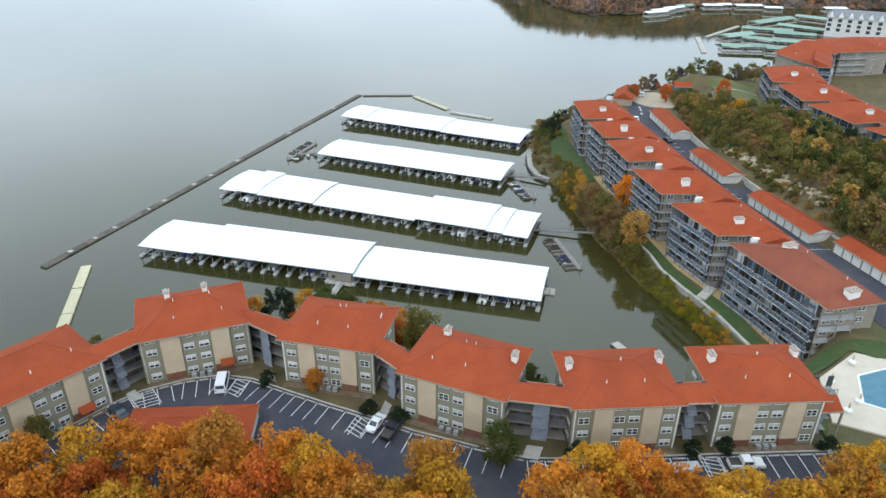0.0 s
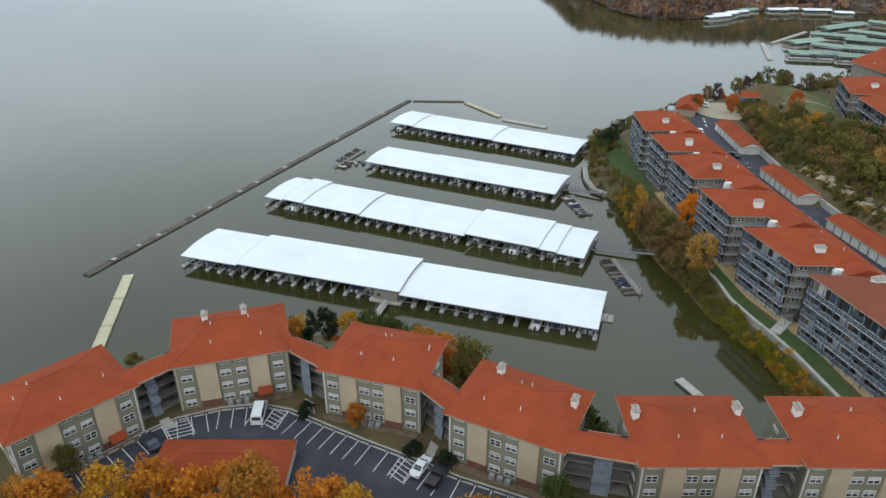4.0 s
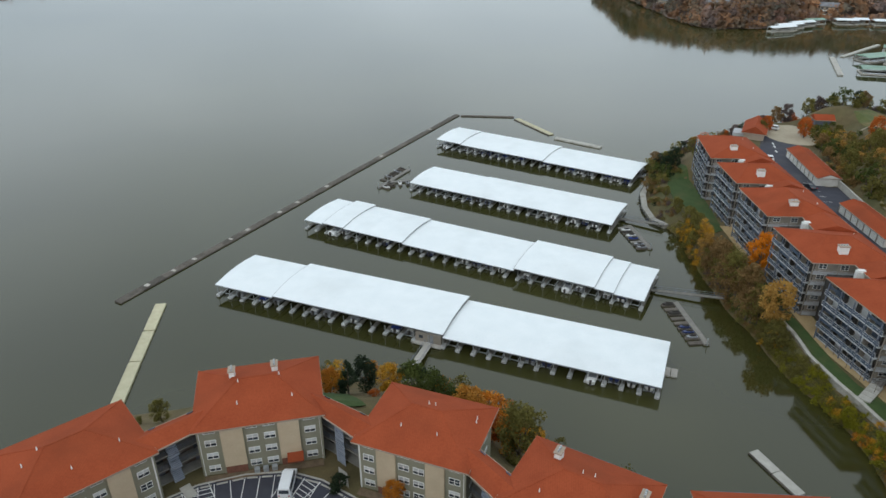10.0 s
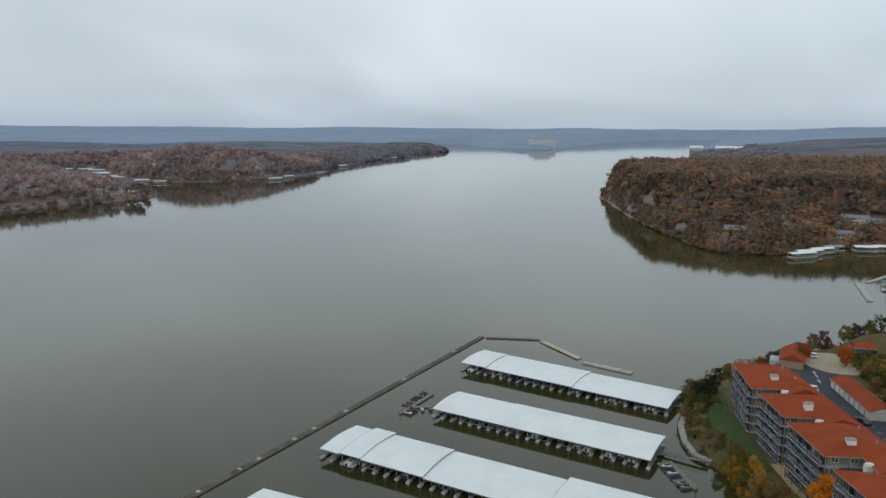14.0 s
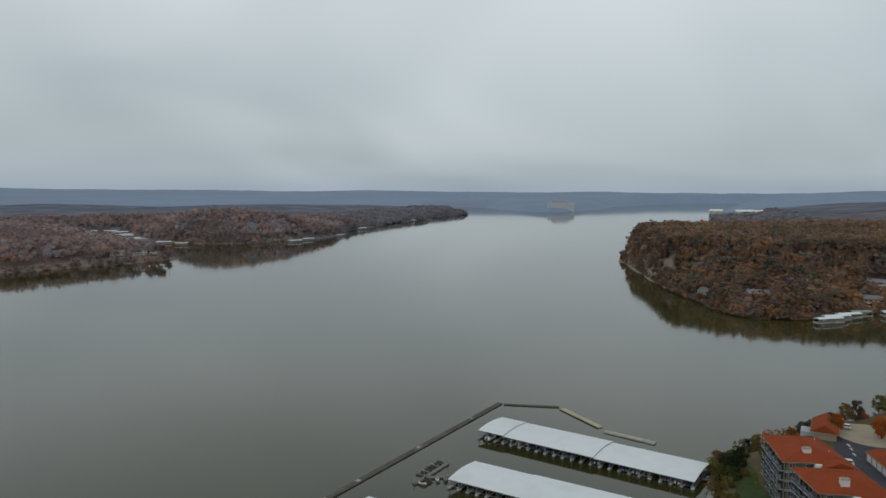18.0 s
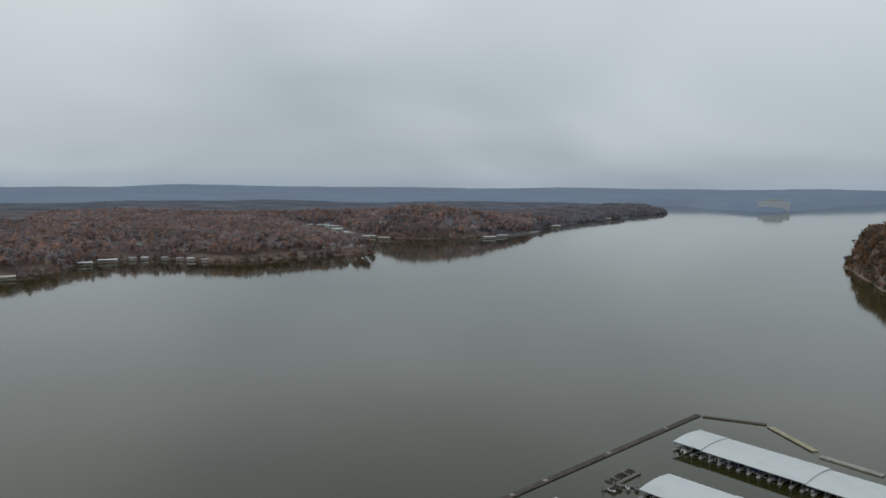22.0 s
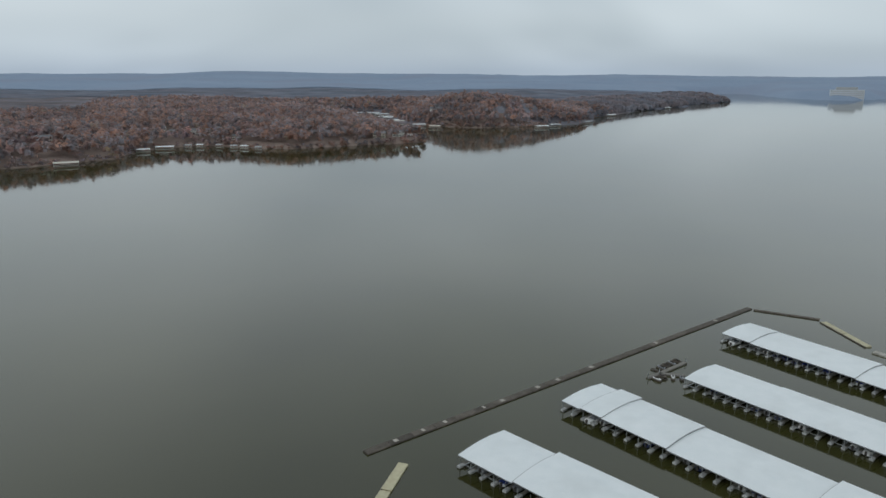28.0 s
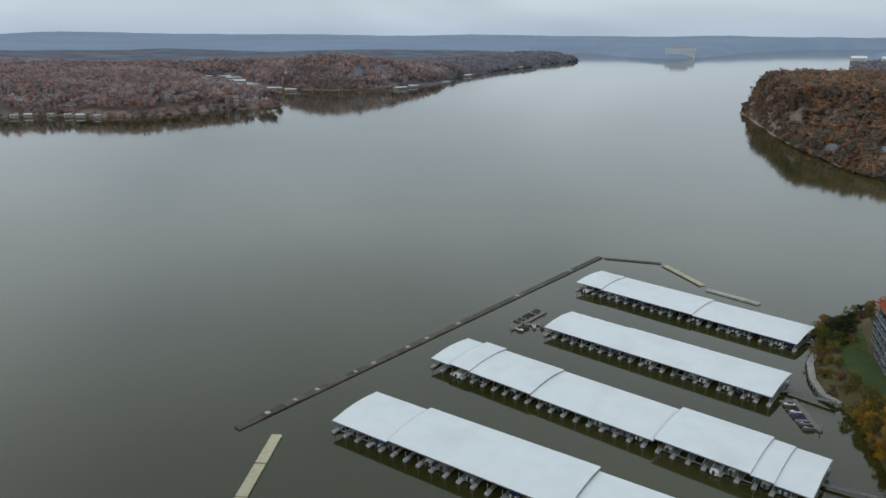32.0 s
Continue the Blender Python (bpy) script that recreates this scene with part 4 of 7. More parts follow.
# ---- windows ----
def window_meshes(w, h, mull=1):
    fr = Shape()
    t = 0.09
    fr.box(-w / 2, -0.07, -h / 2, -w / 2 + t, 0.02, h / 2).box(w / 2 - t, -0.07, -h / 2, w / 2, 0.02, h / 2)
    fr.box(-w / 2 + t, -0.07, h / 2 - t, w / 2 - t, 0.02, h / 2).box(-w / 2 + t, -0.07, -h / 2, w / 2 - t, 0.02, -h / 2 + t)
    fr.box(-0.055, -0.068, -h / 2 + t, 0.055, 0.02, h / 2 - t)
    fr.box(-w / 2 + t, -0.06, -0.03, -0.055, 0.02, 0.03).box(0.055, -0.06, -0.03, w / 2 - t, 0.02, 0.03)
    pn = Shape().box(-w / 2 + t, -0.02, -h / 2 + t, w / 2 - t, 0.0, h / 2 - t)
    bl = Shape().box(-w / 2 + t, -0.03, 0.0, w / 2 - t, -0.021, h / 2 - t)
    return fr.mesh("window_frame", TRIM), pn.mesh("pane", PANE), bl.mesh("blind", BLIND)


WIN_A = window_meshes(1.75, 1.25)
WIN_B = window_meshes(1.75, 0.7)


def window(owner, m, meshes, rng):
    f = part("window", meshes[0], None, owner, m=m)
    part("pane", meshes[1], None, f)
    if rng.random() < 0.72:
        part("blind", meshes[2], None, f)
    return f


# ---- front apartment houses along the car park ----
EAVE = 22.0


def front_house(a, b, depth, chimneys, vents, seed, doors=0):
    """a and b are the front eave corners, left and right."""
    rng = random.Random(seed)
    w = span(a, b)
    h = thing("apartment_house", frame_at(a, b), "four-storey apartment house with olive siding, cream panels and terracotta roof", "apartment house", "front apartment houses")
    o, base, top = 0.9, 10.5, EAVE - 0.28
    part("wall", Shape().box(o, o, base, w - o, depth - o, top), SIDING, h, "olive-grey lap siding walls")
    k = (w - 2 * o) / 17.5
    x0 = o
    cols = [(0, 3.1, "g"), (3.1, 6.3, "c"), (6.3, 11.3, "gg"), (11.3, 14.4, "c"), (14.4, 17.5, "g")]
    for u0, u1, kind in cols:
        u0, u1 = x0 + u0 * k, x0 + u1 * k
        if kind == "c":
            part("panel", Shape().box(u0, o - 0.45, 14.0, u1, o + 0.1, top - 0.05), STUCCO, h, "plain cream stucco bay")
            part("brick_base", Shape().box(u0 + 0.05, o - 0.38, base, u1 - 0.05, o + 0.1, 14.0), BRICK, h, "red-brown brick base")
        else:
            n = len(kind)
            for i in range(n):
                u = u0 + (u1 - u0) * (i + 0.5) / n
                for z in (13.75, 16.3, 18.85):
                    window(h, pose(u, o - 0.01, z), WIN_A, rng)
                window(h, pose(u, o - 0.01, 21.1), WIN_B, rng)
    for u in (o, w - o):
        part("corner_board", Shape().box(u - 0.1, o - 0.1, base, u + 0.1, o + 0.1, top - 0.01), TRIM, h, "white corner board")
    # gable sides and lake side
    for v in (4.0, depth - 4.0):
        for z in (13.75, 16.3, 18.85, 21.0):
            window(h, pose(w - o + 0.01, v, z, 0, 0, 90), WIN_B, rng)
            window(h, pose(o - 0.01, v, z, 0, 0, -90), WIN_B, rng)
    for z in (12.6, 15.2, 17.8, 20.4):
        bal = part("balcony", Shape().box(o + 1, depth - o, z - 0.2, w - o - 1, depth - o + 1.6, z), SLAB, h, "pale rear balcony slab")
        part("railing", Shape().box(o + 1, depth - o + 1.5, z, w - o - 1, depth - o + 1.56, z + 1.0), RAIL, bal)
    # planting bed and condenser units at the foot
    bed = part("planting_bed", Shape().box(o, -0.9, 11.8, w - o, o - 0.45, 12.62), MULCH, h, "brown mulch planting bed at the foot of the wall")
    for i in range(3):
        u = x0 + (7.2 + i * 1.3) * k
        part("air_conditioner", Shape().box(u, -0.5, 12.5, u + 0.8, 0.25, 13.35), GALV, h, "grey outdoor air-conditioning unit")
    if doors:
        part("door_canopy", Shape().prism([(x0 + 12.2 * k, o - 2.0), (x0 + 14.6 * k, o - 2.0), (x0 + 14.6 * k, o - 0.45), (x0 + 12.2 * k, o - 0.45)], 14.3, [14.4, 14.4, 15.0, 15.0]), TERRACOTTA, h, "small terracotta door canopy")
    roof = roof_parts(h, [(0, 0), (w, 0), (w, depth), (0, depth)], EAVE, 3.3, w - depth + 1.2)
    for u, v in vents:
        rise = 3.3 * min(1, min(v, depth - v) / (depth / 2), min(u, w - u) / ((depth - 1.2) / 2))
        part("roof_vent", VENT, None, h, m=pose(u, v, EAVE + rise + 0.1))
    for u, v in chimneys:
        rise = 3.3 * min(1, min(v, depth - v) / (depth / 2), min(u, w - u) / ((depth - 1.2) / 2))
        chimney(h, u, v, EAVE + rise, 90, 1.5, 0.9, 1.25)
    return h


def stair_link(p, z_roof, seed, lap=0.0):
    """The open stair hall between two houses, over a plan quad: front left, front right, back right, back left."""
    h = thing("stair_hall", pose(0, 0, 0), "open stair hall with concrete landings between two apartment houses", "stair hall", "stair halls")
    w0, w1 = max(1.0, span(p[0], p[1])), max(1.0, span(p[3], p[2]))
    gable_roof(h, [along(p[0], p[1], -lap / w0), along(p[0], p[1], 1 + lap / w0), along(p[3], p[2], 1 + lap / w1), along(p[3], p[2], -lap / w1)], z_roof, 1.3)
    inset = [along(p[i], along(p[0], p[2], 0.5), 0.06) for i in range(4)]
    back = [along(inset[0], inset[3], 0.92), along(inset[1], inset[2], 0.92), inset[2], inset[3]]
    part("back_wall", Shape().prism(back, 10.5, z_roof - 0.26), HALL_WALL, h, "brown back wall with apartment doors")
    f0, f1 = inset[0], inset[1]
    for z in (12.6, 15.1, 17.6, 20.1):
        front = [along(inset[0], inset[3], 0.5), along(inset[1], inset[2], 0.5), back[1], back[0]]
        land = part("landing", Shape().prism(front, z - 0.2, z), LANDING, h, "concrete landing, colour darkened for shade")
        if z > 13:
            r = Shape()
            for q in (0.45, 0.75, 1.0):
                r.beam((*front[0], z + q), (*front[1], z + q), 0.05)
            for i in range(7):
                q = along(front[0], front[1], i / 6)
                r.beam((*q, z), (*q, z + 1.0), 0.05)
            part("railing", r, RAIL, land)
        for q in (0.14, 0.80):
            e0, e1 = along(back[0], back[1], q), along(back[0], back[1], q + min(0.3, 0.95 / span(back[0], back[1])))
            e0, e1 = along(e0, f0, 0.012), along(e1, f1, 0.012)
            part("apartment_door", Shape().beam((*e0, z + 1.05), (*e1, z + 1.05), 0.08, 2.05), PANE if (int(z) + seed) % 2 else RAIL, land, "dark apartment door")
    a, b = along(f0, f1, 0.38), along(f0, f1, 0.62)
    deep = along(inset[0], inset[3], 0.85)
    dv = (deep[0] - f0[0], deep[1] - f0[1])
    side = (b[0] - a[0], b[1] - a[1])
    for z in (12.6, 15.1, 17.6):
        prof = [(0.40, z - 0.25)]
        for i in range(12):
            prof += [(0.40 + 0.5 * i / 12, z + 2.5 * (i + 1) / 12), (0.40 + 0.5 * (i + 1) / 12, z + 2.5 * (i + 1) / 12)]
        prof += [(0.90, z + 2.2)]
        k = len(prof)
        vs = [(a[0] + side[0] * e + dv[0] * t, a[1] + side[1] * e + dv[1] * t, q) for e in (0, 1) for t, q in prof]
        part("stair_flight", Shape().add(vs, [tuple(range(k)), tuple(range(2 * k - 1, k - 1, -1))] + [(i, k + i, k + (i + 1) % k, (i + 1) % k) for i in range(k)]), STAIR, h, "blue-grey steel stair flight")
    walk_ = [a, b, (b[0] - dv[0] * 0.7, b[1] - dv[1] * 0.7), (a[0] - dv[0] * 0.7, a[1] - dv[1] * 0.7)]
    part("entry_walk", Shape().prism(walk_[::-1], 11.5, 12.66), CONCRETE, h, "pale concrete entry walk")
    for i in (0, 1):
        part("post", Shape().beam((*inset[i], 11), (*inset[i], z_roof - 0.3), 0.3), SIDING, h)
    return h


HOUSES = [((-69.5, 81.1), (-56.4, 96.0), 15.6), ((-53.7, 100.2), (-34.8, 107.2), 15.6), ((-29.4, 101.9), (-11.4, 97.8), 15.0), ((-7.9, 92.9), (10.0, 85.5), 15.2), ((19.9, 83.8), (38.2, 85.1), 15.2), ((42.9, 85.4), (61.3, 86.4), 15.2)]


def corner(k, u, v):
    a, b, dep = HOUSES[k]
    w = span(a, b)
    dx, dy = (b[0] - a[0]) / w, (b[1] - a[1]) / w
    return (a[0] + dx * u - dy * v, a[1] + dy * u + dx * v)


front_house(*HOUSES[0], [], [(4, 7.4), (6.4, 8.2), (9.2, 3.2), (16, 4)], 11, 1)
front_house(*HOUSES[1], [(6.2, 9.6), (12.9, 10.0)], [(7.2, 7.2), (7, 3.6), (13.6, 7.8), (15.4, 3.8)], 12, 1)
front_house(*HOUSES[2], [], [(6.5, 4), (12.2, 4), (9, 9), (10, 9.2), (16.4, 10.2), (16.5, 9.4)], 13)
front_house(*HOUSES[3], [(5.2, 10.6), (17.6, 9.8)], [(5.2, 3.8), (11, 4), (9.4, 8.6), (11, 8.9)], 14)
front_house(*HOUSES[4], [(1.6, 9.6), (17.0, 10.6)], [(6.3, 4), (12.4, 4), (9.4, 7.6)], 15)
front_house(*HOUSES[5], [(2.4, 9.8), (17.4, 11.4)], [(5.6, 4), (12.8, 4), (9.2, 8.4)], 16)
for k in range(5):
    w = span(*HOUSES[k][:2])
    dv = 6.2
    stair_link([corner(k, w - 1.0, 0.9), corner(k + 1, 1.0, 0.9), corner(k + 1, 1.0, dv), corner(k, w - 1.0, dv)], EAVE - 0.35 - 0.04 * k, k, 1.6)
w = span(*HOUSES[5][:2])
stair_link([corner(5, w - 1.0, 1.2), corner(5, w + 3.2, 1.2), corner(5, w + 3.2, 6.4), corner(5, w - 1.0, 6.4)], EAVE - 3.4, 9)


# ---- lakeside terrace blocks with balconies ----
def terrace_block(nw, sw, se, ne, eave, base, floors, rise, seed, label, chim=True, group="lakeside apartment blocks", cover=None):
    """A stepped block whose balconies face west, from nw to sw."""
    rng = random.Random(seed)
    h = thing("apartment_block", pose(0, 0, 0), label, "apartment block", group)
    p = [nw, sw, se, ne]
    c = along(nw, se, 0.5)
    def inward(q, m):
        return along(q, c, m / span(q, c))
    core = [inward(q, 2.6 if i < 2 else 1.3) for i, q in enumerate(p)]
    part("wall", Shape().prism(core, base - 2, eave - 0.27), GREY_WALL, h, "grey stucco body")
    m = frame_at(core[0], core[1])
    inv = m.inverted()
    w = span(core[0], core[1])
    step = (eave - 0.4 - base) / floors
    bays = max(3, round(w / 3.6))
    glass_mesh = {}
    for f in range(floors):
        z = base + f * step
        out = 2.0 if f else 1.6
        slab = part("balcony", Shape().box(-0.6, -out, z - 0.2, w + 0.6, 0.0, z), SLAB, h, "pale balcony slab", m)
        # rails along front and returns
        r = Shape()
        for q in (0.08, 0.55, 1.05):
            r.beam((-0.55, -out + 0.06, z + q), (w + 0.55, -out + 0.06, z + q), 0.06, 0.10 if q > 1 else 0.05)
        for i in range(bays * 3 + 1):
            u = -0.55 + (w + 1.1) * i / (bays * 3)
            r.beam((u, -out + 0.06, z), (u, -out + 0.06, z + 1.05), 0.05)
        part("railing", r, SLAB, slab)
        infill = Shape().box(-0.5, -out + 0.045, z + 0.12, w + 0.5, -out + 0.075, z + 1.0)
        part("rail_panel", infill, BALCONY_GLASS, slab, "dark tinted balustrade panel")
        for i in range(bays):
            u0, u1 = w * i / bays, w * (i + 1) / bays
            kind = rng.random()
            g = part("glazed_door", Shape().box(u0 + 0.35, -0.05, z + 0.02, u1 - 0.35, 0.02, z + step - 0.5), BALCONY_GLASS if kind < 0.62 else (BLIND if kind < 0.85 else PANE), h, "", m)
            part("door_frame", Shape().box(u0 + 0.25, -0.07, z + step - 0.5, u1 - 0.25, 0.02, z + step - 0.36).box((u0 + u1) / 2 - 0.05, -0.08, z + 0.02, (u0 + u1) / 2 + 0.05, -0.051, z + step - 0.5), SLAB, g)
            if rng.random() < 0.28:
                part("awning_screen", Shape().box(u0 + 0.1, -out + 0.1, z + step - 1.0, u1 - 0.1, -out + 0.16, z + step - 0.25), BALCONY_GLASS, h, "dark rolled screen", m)
    for i in range(bays + 1):
        u = min(max(w * i / bays, 0.05), w - 0.05)
        part("column", Shape().box(u - 0.10, -2.05, base - 3.2, u + 0.10, -1.85, eave - 0.3), RAIL, h, "", m)
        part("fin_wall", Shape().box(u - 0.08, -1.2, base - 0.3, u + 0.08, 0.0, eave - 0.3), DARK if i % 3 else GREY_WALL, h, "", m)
    # south end: stepped galleries
    ms = frame_at(core[1], core[2])
    ws = span(core[1], core[2])
    for f in range(floors):
        z = base + f * step
        sl = part("gallery", Shape().box(-1.0, -1.5, z - 0.18, ws * 0.55, 0.0, z), SLAB, h, "pale end gallery slab", ms)
        r = Shape()
        for q in (0.1, 0.55, 1.0):
            r.beam((-1.0, -1.45, z + q), (ws * 0.55, -1.45, z + q), 0.06)
        for i in range(8):
            u = -1.0 + (ws * 0.55 + 1.0) * i / 7
            r.beam((u, -1.45, z), (u, -1.45, z + 1.0), 0.05)
        part("railing", r, SLAB, sl)
        for u in (1.6, ws * 0.38, ws * 0.72):
            fr = part("window", WIN_A[0], None, h, m=ms @ pose(u, -0.01, z + 1.4))
            part("pane", WIN_A[1], None, fr)
    for u in (-0.9, ws * 0.27, ws * 0.54):
        part("column", Shape().box(u - 0.12, -1.5, base - 2.6, u + 0.12, -1.3, eave - 0.3), GREY_WALL, h, "", ms)
    # road side windows
    me = frame_at(core[2], core[3])
    we = span(core[2], core[3])
    for f in range(max(1, floors - 3), floors):
        for i in range(4):
            fr = part("window", WIN_A[0], None, h, m=me @ pose(we * (i + 0.5) / 4, -0.01, base + f * step + 1.4))
            part("pane", WIN_A[1], None, fr)
    roof_parts(h, [sw, se, ne, nw], eave, rise, max(1.0, span(sw, se) - span(nw, sw) * 0.75), cover=cover) if span(sw, se) > span(nw, sw) else roof_parts(h, p, eave, rise, span(nw, sw) * 0.35, cover=cover)
    if chim:
        q = along(along(nw, ne, 0.42), along(sw, se, 0.42), 0.80)
        chimney(h, q[0], q[1], eave + rise * 0.38, 5, 2.1, 1.4, 1.6)
    for t in (0.25, 0.7):
        q = along(along(nw, ne, 0.8), along(sw, se, 0.8), t)
        part("roof_vent", VENT, None, h, m=pose(q[0], q[1], eave + rise * 0.42))
    return h


def roof_link(p, z, base, label="low terracotta link roof between two blocks"):
    h = thing("link_building", pose(0, 0, 0), label, "link building", "link buildings")
    gable_roof(h, p, z, 1.6)
    c = along(p[0], p[2], 0.5)
    part("wall", Shape().prism([along(q, c, 0.08) for q in p], base, z - 0.24), GREY_WALL, h)
    return h


E_LABEL = "five-storey lakeside apartment block with glazed balconies and a terracotta roof"
EB = [((49.3, 264.8), (49.6, 242.4), (68.3, 244.0), (65.5, 264.6)), ((50.6, 238.9), (52.8, 222.2), (71.0, 223.0), (68.8, 240.4)), ((52.6, 218.6), (55.5, 199.8), (73.8, 201.5), (71.6, 219.4)),
      ((55.1, 193.4), (58.8, 175.0), (78.0, 175.6), (75.2, 192.5)), ((59.5, 168.6), (65.4, 150.0), (82.4, 150.6), (79.2, 169.4)), ((66.6, 146.2), (76.2, 117.4), (89.3, 120.4), (83.4, 146.0))]
for k, b in enumerate(EB):
    terrace_block(*b, 19.0, 4.9, 5, 3.0 if k else 2.6, 30 + k, E_LABEL, k not in (5,), cover=TERRACOTTA_OLD if k == 5 else None)
for k in range(5):
    b, c = EB[k], EB[k + 1]
    roof_link([along(b[2], b[1], 0.52), along(c[3], c[0], 0.52), c[3], b[2]][::-1], 18.9, 3.0)
    q = along(along(b[1], b[2], 0.62), along(c[0], c[3], 0.55), 0.45)
    notch = [along(b[1], b[2], 0.2), along(c[0], c[3], 0.2), along(c[0], c[3], 0.51), along(b[1], b[2], 0.51)]
    # fills the gap between blocks, its dark colour replacing the gap's shade
    part("recess_roof", Shape().prism(notch, 4.0, 16.2), DARK, bpy.data.objects["link_building" + (".%03d" % k if k else "")], "flat block in a recessed stair bay, coloured dark for shade")
    q = along(along(b[1], b[2], 0.50), along(c[0], c[3], 0.44), 0.45)
    part("roof_unit", Shape().box(q[0] - 1.0, q[1] - 0.7, 16.2, q[0] + 1.0, q[1] + 0.7, 18.9).box(q[0] - 0.8, q[1] - 0.5, 18.9, q[0] + 0.8, q[1] + 0.5, 19.2), TRIM, bpy.data.objects["link_building" + (".%03d" % k if k else "")], "white rooftop plant box")
last = bpy.data.objects["apartment_block.005"]
chimney(last, 77.5, 139.5, 20.6, 20, 2.8, 1.7, 1.6)
chimney(last, 82.5, 121.5, 19.6, 20, 2.8, 1.7, 1.6)

H_LABEL = "hillside apartment block with balconies and a terracotta roof"
HB = [((131.5, 292.4), (126.0, 269.0), (146.0, 266.0), (152.5, 293.0)), ((126.4, 264.6), (125.6, 242.4), (147.0, 244.0), (146.6, 264.5)), ((125.4, 238.4), (130.0, 216.5), (150.0, 220.0), (147.0, 240.0)), ((131.0, 212.0), (140.0, 190.0), (158.0, 197.0), (150.5, 216.0))]
for k, b in enumerate(HB):
    terrace_block(*b, 26.0, 13.8, 4, 2.8, 60 + k, H_LABEL, True, "hillside apartment blocks")
for k in range(3):
    b, c = HB[k], HB[k + 1]
    roof_link([along(b[2], b[1], 0.55), along(c[3], c[0], 0.55), c[3], b[2]][::-1], 25.9, 14.0)
for k, b in enumerate([((155, 294), (160, 292), (172, 316), (148, 320)), ((148, 322), (176, 319), (186, 338), (176, 352)), ((180, 352), (178, 322), (204, 326), (220, 358)), ((221, 359), (205, 327), (238, 330), (250, 360))]):
    terrace_block(*b, 26.0, 14.5, 4, 2.6, 70 + k, "hillside apartment block in a bent row", False, "upper apartment blocks")


# ---- garage rows ----
def garage_row(fl, fr, depth, bays, eave, base, label, hipped=False):
    """A row of garages; fl and fr are the door-side eave corners, left and right as one faces the doors."""
    g = thing("garage_row", frame_at(fl, fr), label, "garage", "garage rows")
    w = span(fl, fr)
    part("wall", Shape().box(0.3, 0.4, base - 1.0, w - 0.3, depth - 0.3, eave - 0.2), GARAGE_WALL, g, "pale stucco garage wall")
    for i in range(bays):
        u0, u1 = 0.3 + (w - 0.6) * i / bays, 0.3 + (w - 0.6) * (i + 1) / bays
        door = part("garage_door", Shape().box(u0 + 0.3, 0.33, base, u1 - 0.3, 0.41, eave - 0.35), TRIM, g, "white panelled garage door")
        grooves = Shape()
        for q in (0.25, 0.5, 0.75):
            z = base + (eave - 0.35 - base) * q
            grooves.box(u0 + 0.3, 0.31, z - 0.02, u1 - 0.3, 0.332, z + 0.02)
        part("panel_groove", grooves, FASCIA, door)
        part("pier", Shape().box(u0 - 0.12, 0.25, base - 0.5, u0 + 0.12, 0.45, eave - 0.25), GREY_WALL, g)
    q = [(0, 0), (w, 0), (w, depth), (0, depth)]
    if hipped:
        roof_parts(g, q, eave, 2.0, w - depth)
        return g
    s = Shape()
    s.add([(*c, eave) for c in q] + [(0, depth * 0.5, eave + 1.3), (w, depth * 0.5, eave + 1.3)] + [(*c, eave - 0.2) for c in q], [(0, 1, 5, 4), (1, 2, 5), (2, 3, 4, 5), (3, 0, 4), (9, 8, 7, 6)])
    r = part("roof", s, TERRACOTTA, g, "terracotta shingle gable roof")
    part("gable_end", Shape().add([(w + 0.003, 0.3, eave - 0.1), (w + 0.003, depth - 0.3, eave - 0.1), (w + 0.003, depth / 2, eave + 1.1), (w - 0.1, 0.3, eave - 0.1), (w - 0.1, depth - 0.3, eave - 0.1), (w - 0.1, depth / 2, eave + 1.1)], [(0, 1, 2), (5, 4, 3), (0, 3, 4, 1), (1, 4, 5, 2), (2, 5, 3, 0)]), GARAGE_WALL, r)
    f = Shape()
    for a, b in zip(q, q[1:] + q[:1]):
        f.beam((*a, eave - 0.1), (*b, eave - 0.1), 0.1, 0.24)
    part("fascia", f, FASCIA, r)
    return g


GAR_LABEL = "row of garages with white doors and a terracotta roof"
for fl, fr, bays, gap in (((80.0, 267.8), (81.4, 240.4), 8, 18.4), ((81.3, 221.6), (84.6, 199.0), 7, 13.4), ((86.7, 185.0), (92.8, 159.4), 8, 3.4), ((97.0, 155.8), (101.6, 137.5), 6, 10.0)):
    garage_row(fl, fr, 7.6, bays, 14.7, 12.0, GAR_LABEL)
    part("retaining_wall", Shape().box(span(fl, fr) + 0.1, 6.6, 10.5, span(fl, fr) + gap, 7.1, 14.2), CONCRETE, bpy.data.objects[[o.name for o in bpy.data.objects if o.name.startswith("garage_row")][-1]], "concrete retaining wall behind parking bays")
garage_row((174.0, 262.0), (181.0, 240.0), 8, 7, 20.0, 17.0, GAR_LABEL)
garage_row((-30.9, 93.0), (-51.6, 91.6), 9.8, 7, 15.0, 12.5, "detached hip-roofed garage row in the car park among autumn trees", True)
shed = thing("boathouse", frame_at((69.5, 284.5), (77.0, 282.0)), "cream gabled boathouse with a terracotta roof on the point", "boathouse")
part("wall", Shape().box(0.5, 0.5, 8, 7.4, 15.0, 14.5).prism([(0.5, 0.5), (7.4, 0.5), (7.4, 0.8), (0.5, 0.8)], 14.5, 15.0), FASCIA, shed, "cream wall")
gable_roof(shed, [(8.2, 0), (8.2, 15.6), (-0.4, 15.6), (-0.4, 0)], 14.6, 2.6)
part("ramp", Shape().box(-3.4, 3.0, 4.0, 0.5, 9.0, 13.2), SLAB, shed, "pale sloping side bay")
gz = thing("gazebo", pose(103.5, 303.5, 12.4), "small gazebo with a terracotta roof among trees", "gazebo")
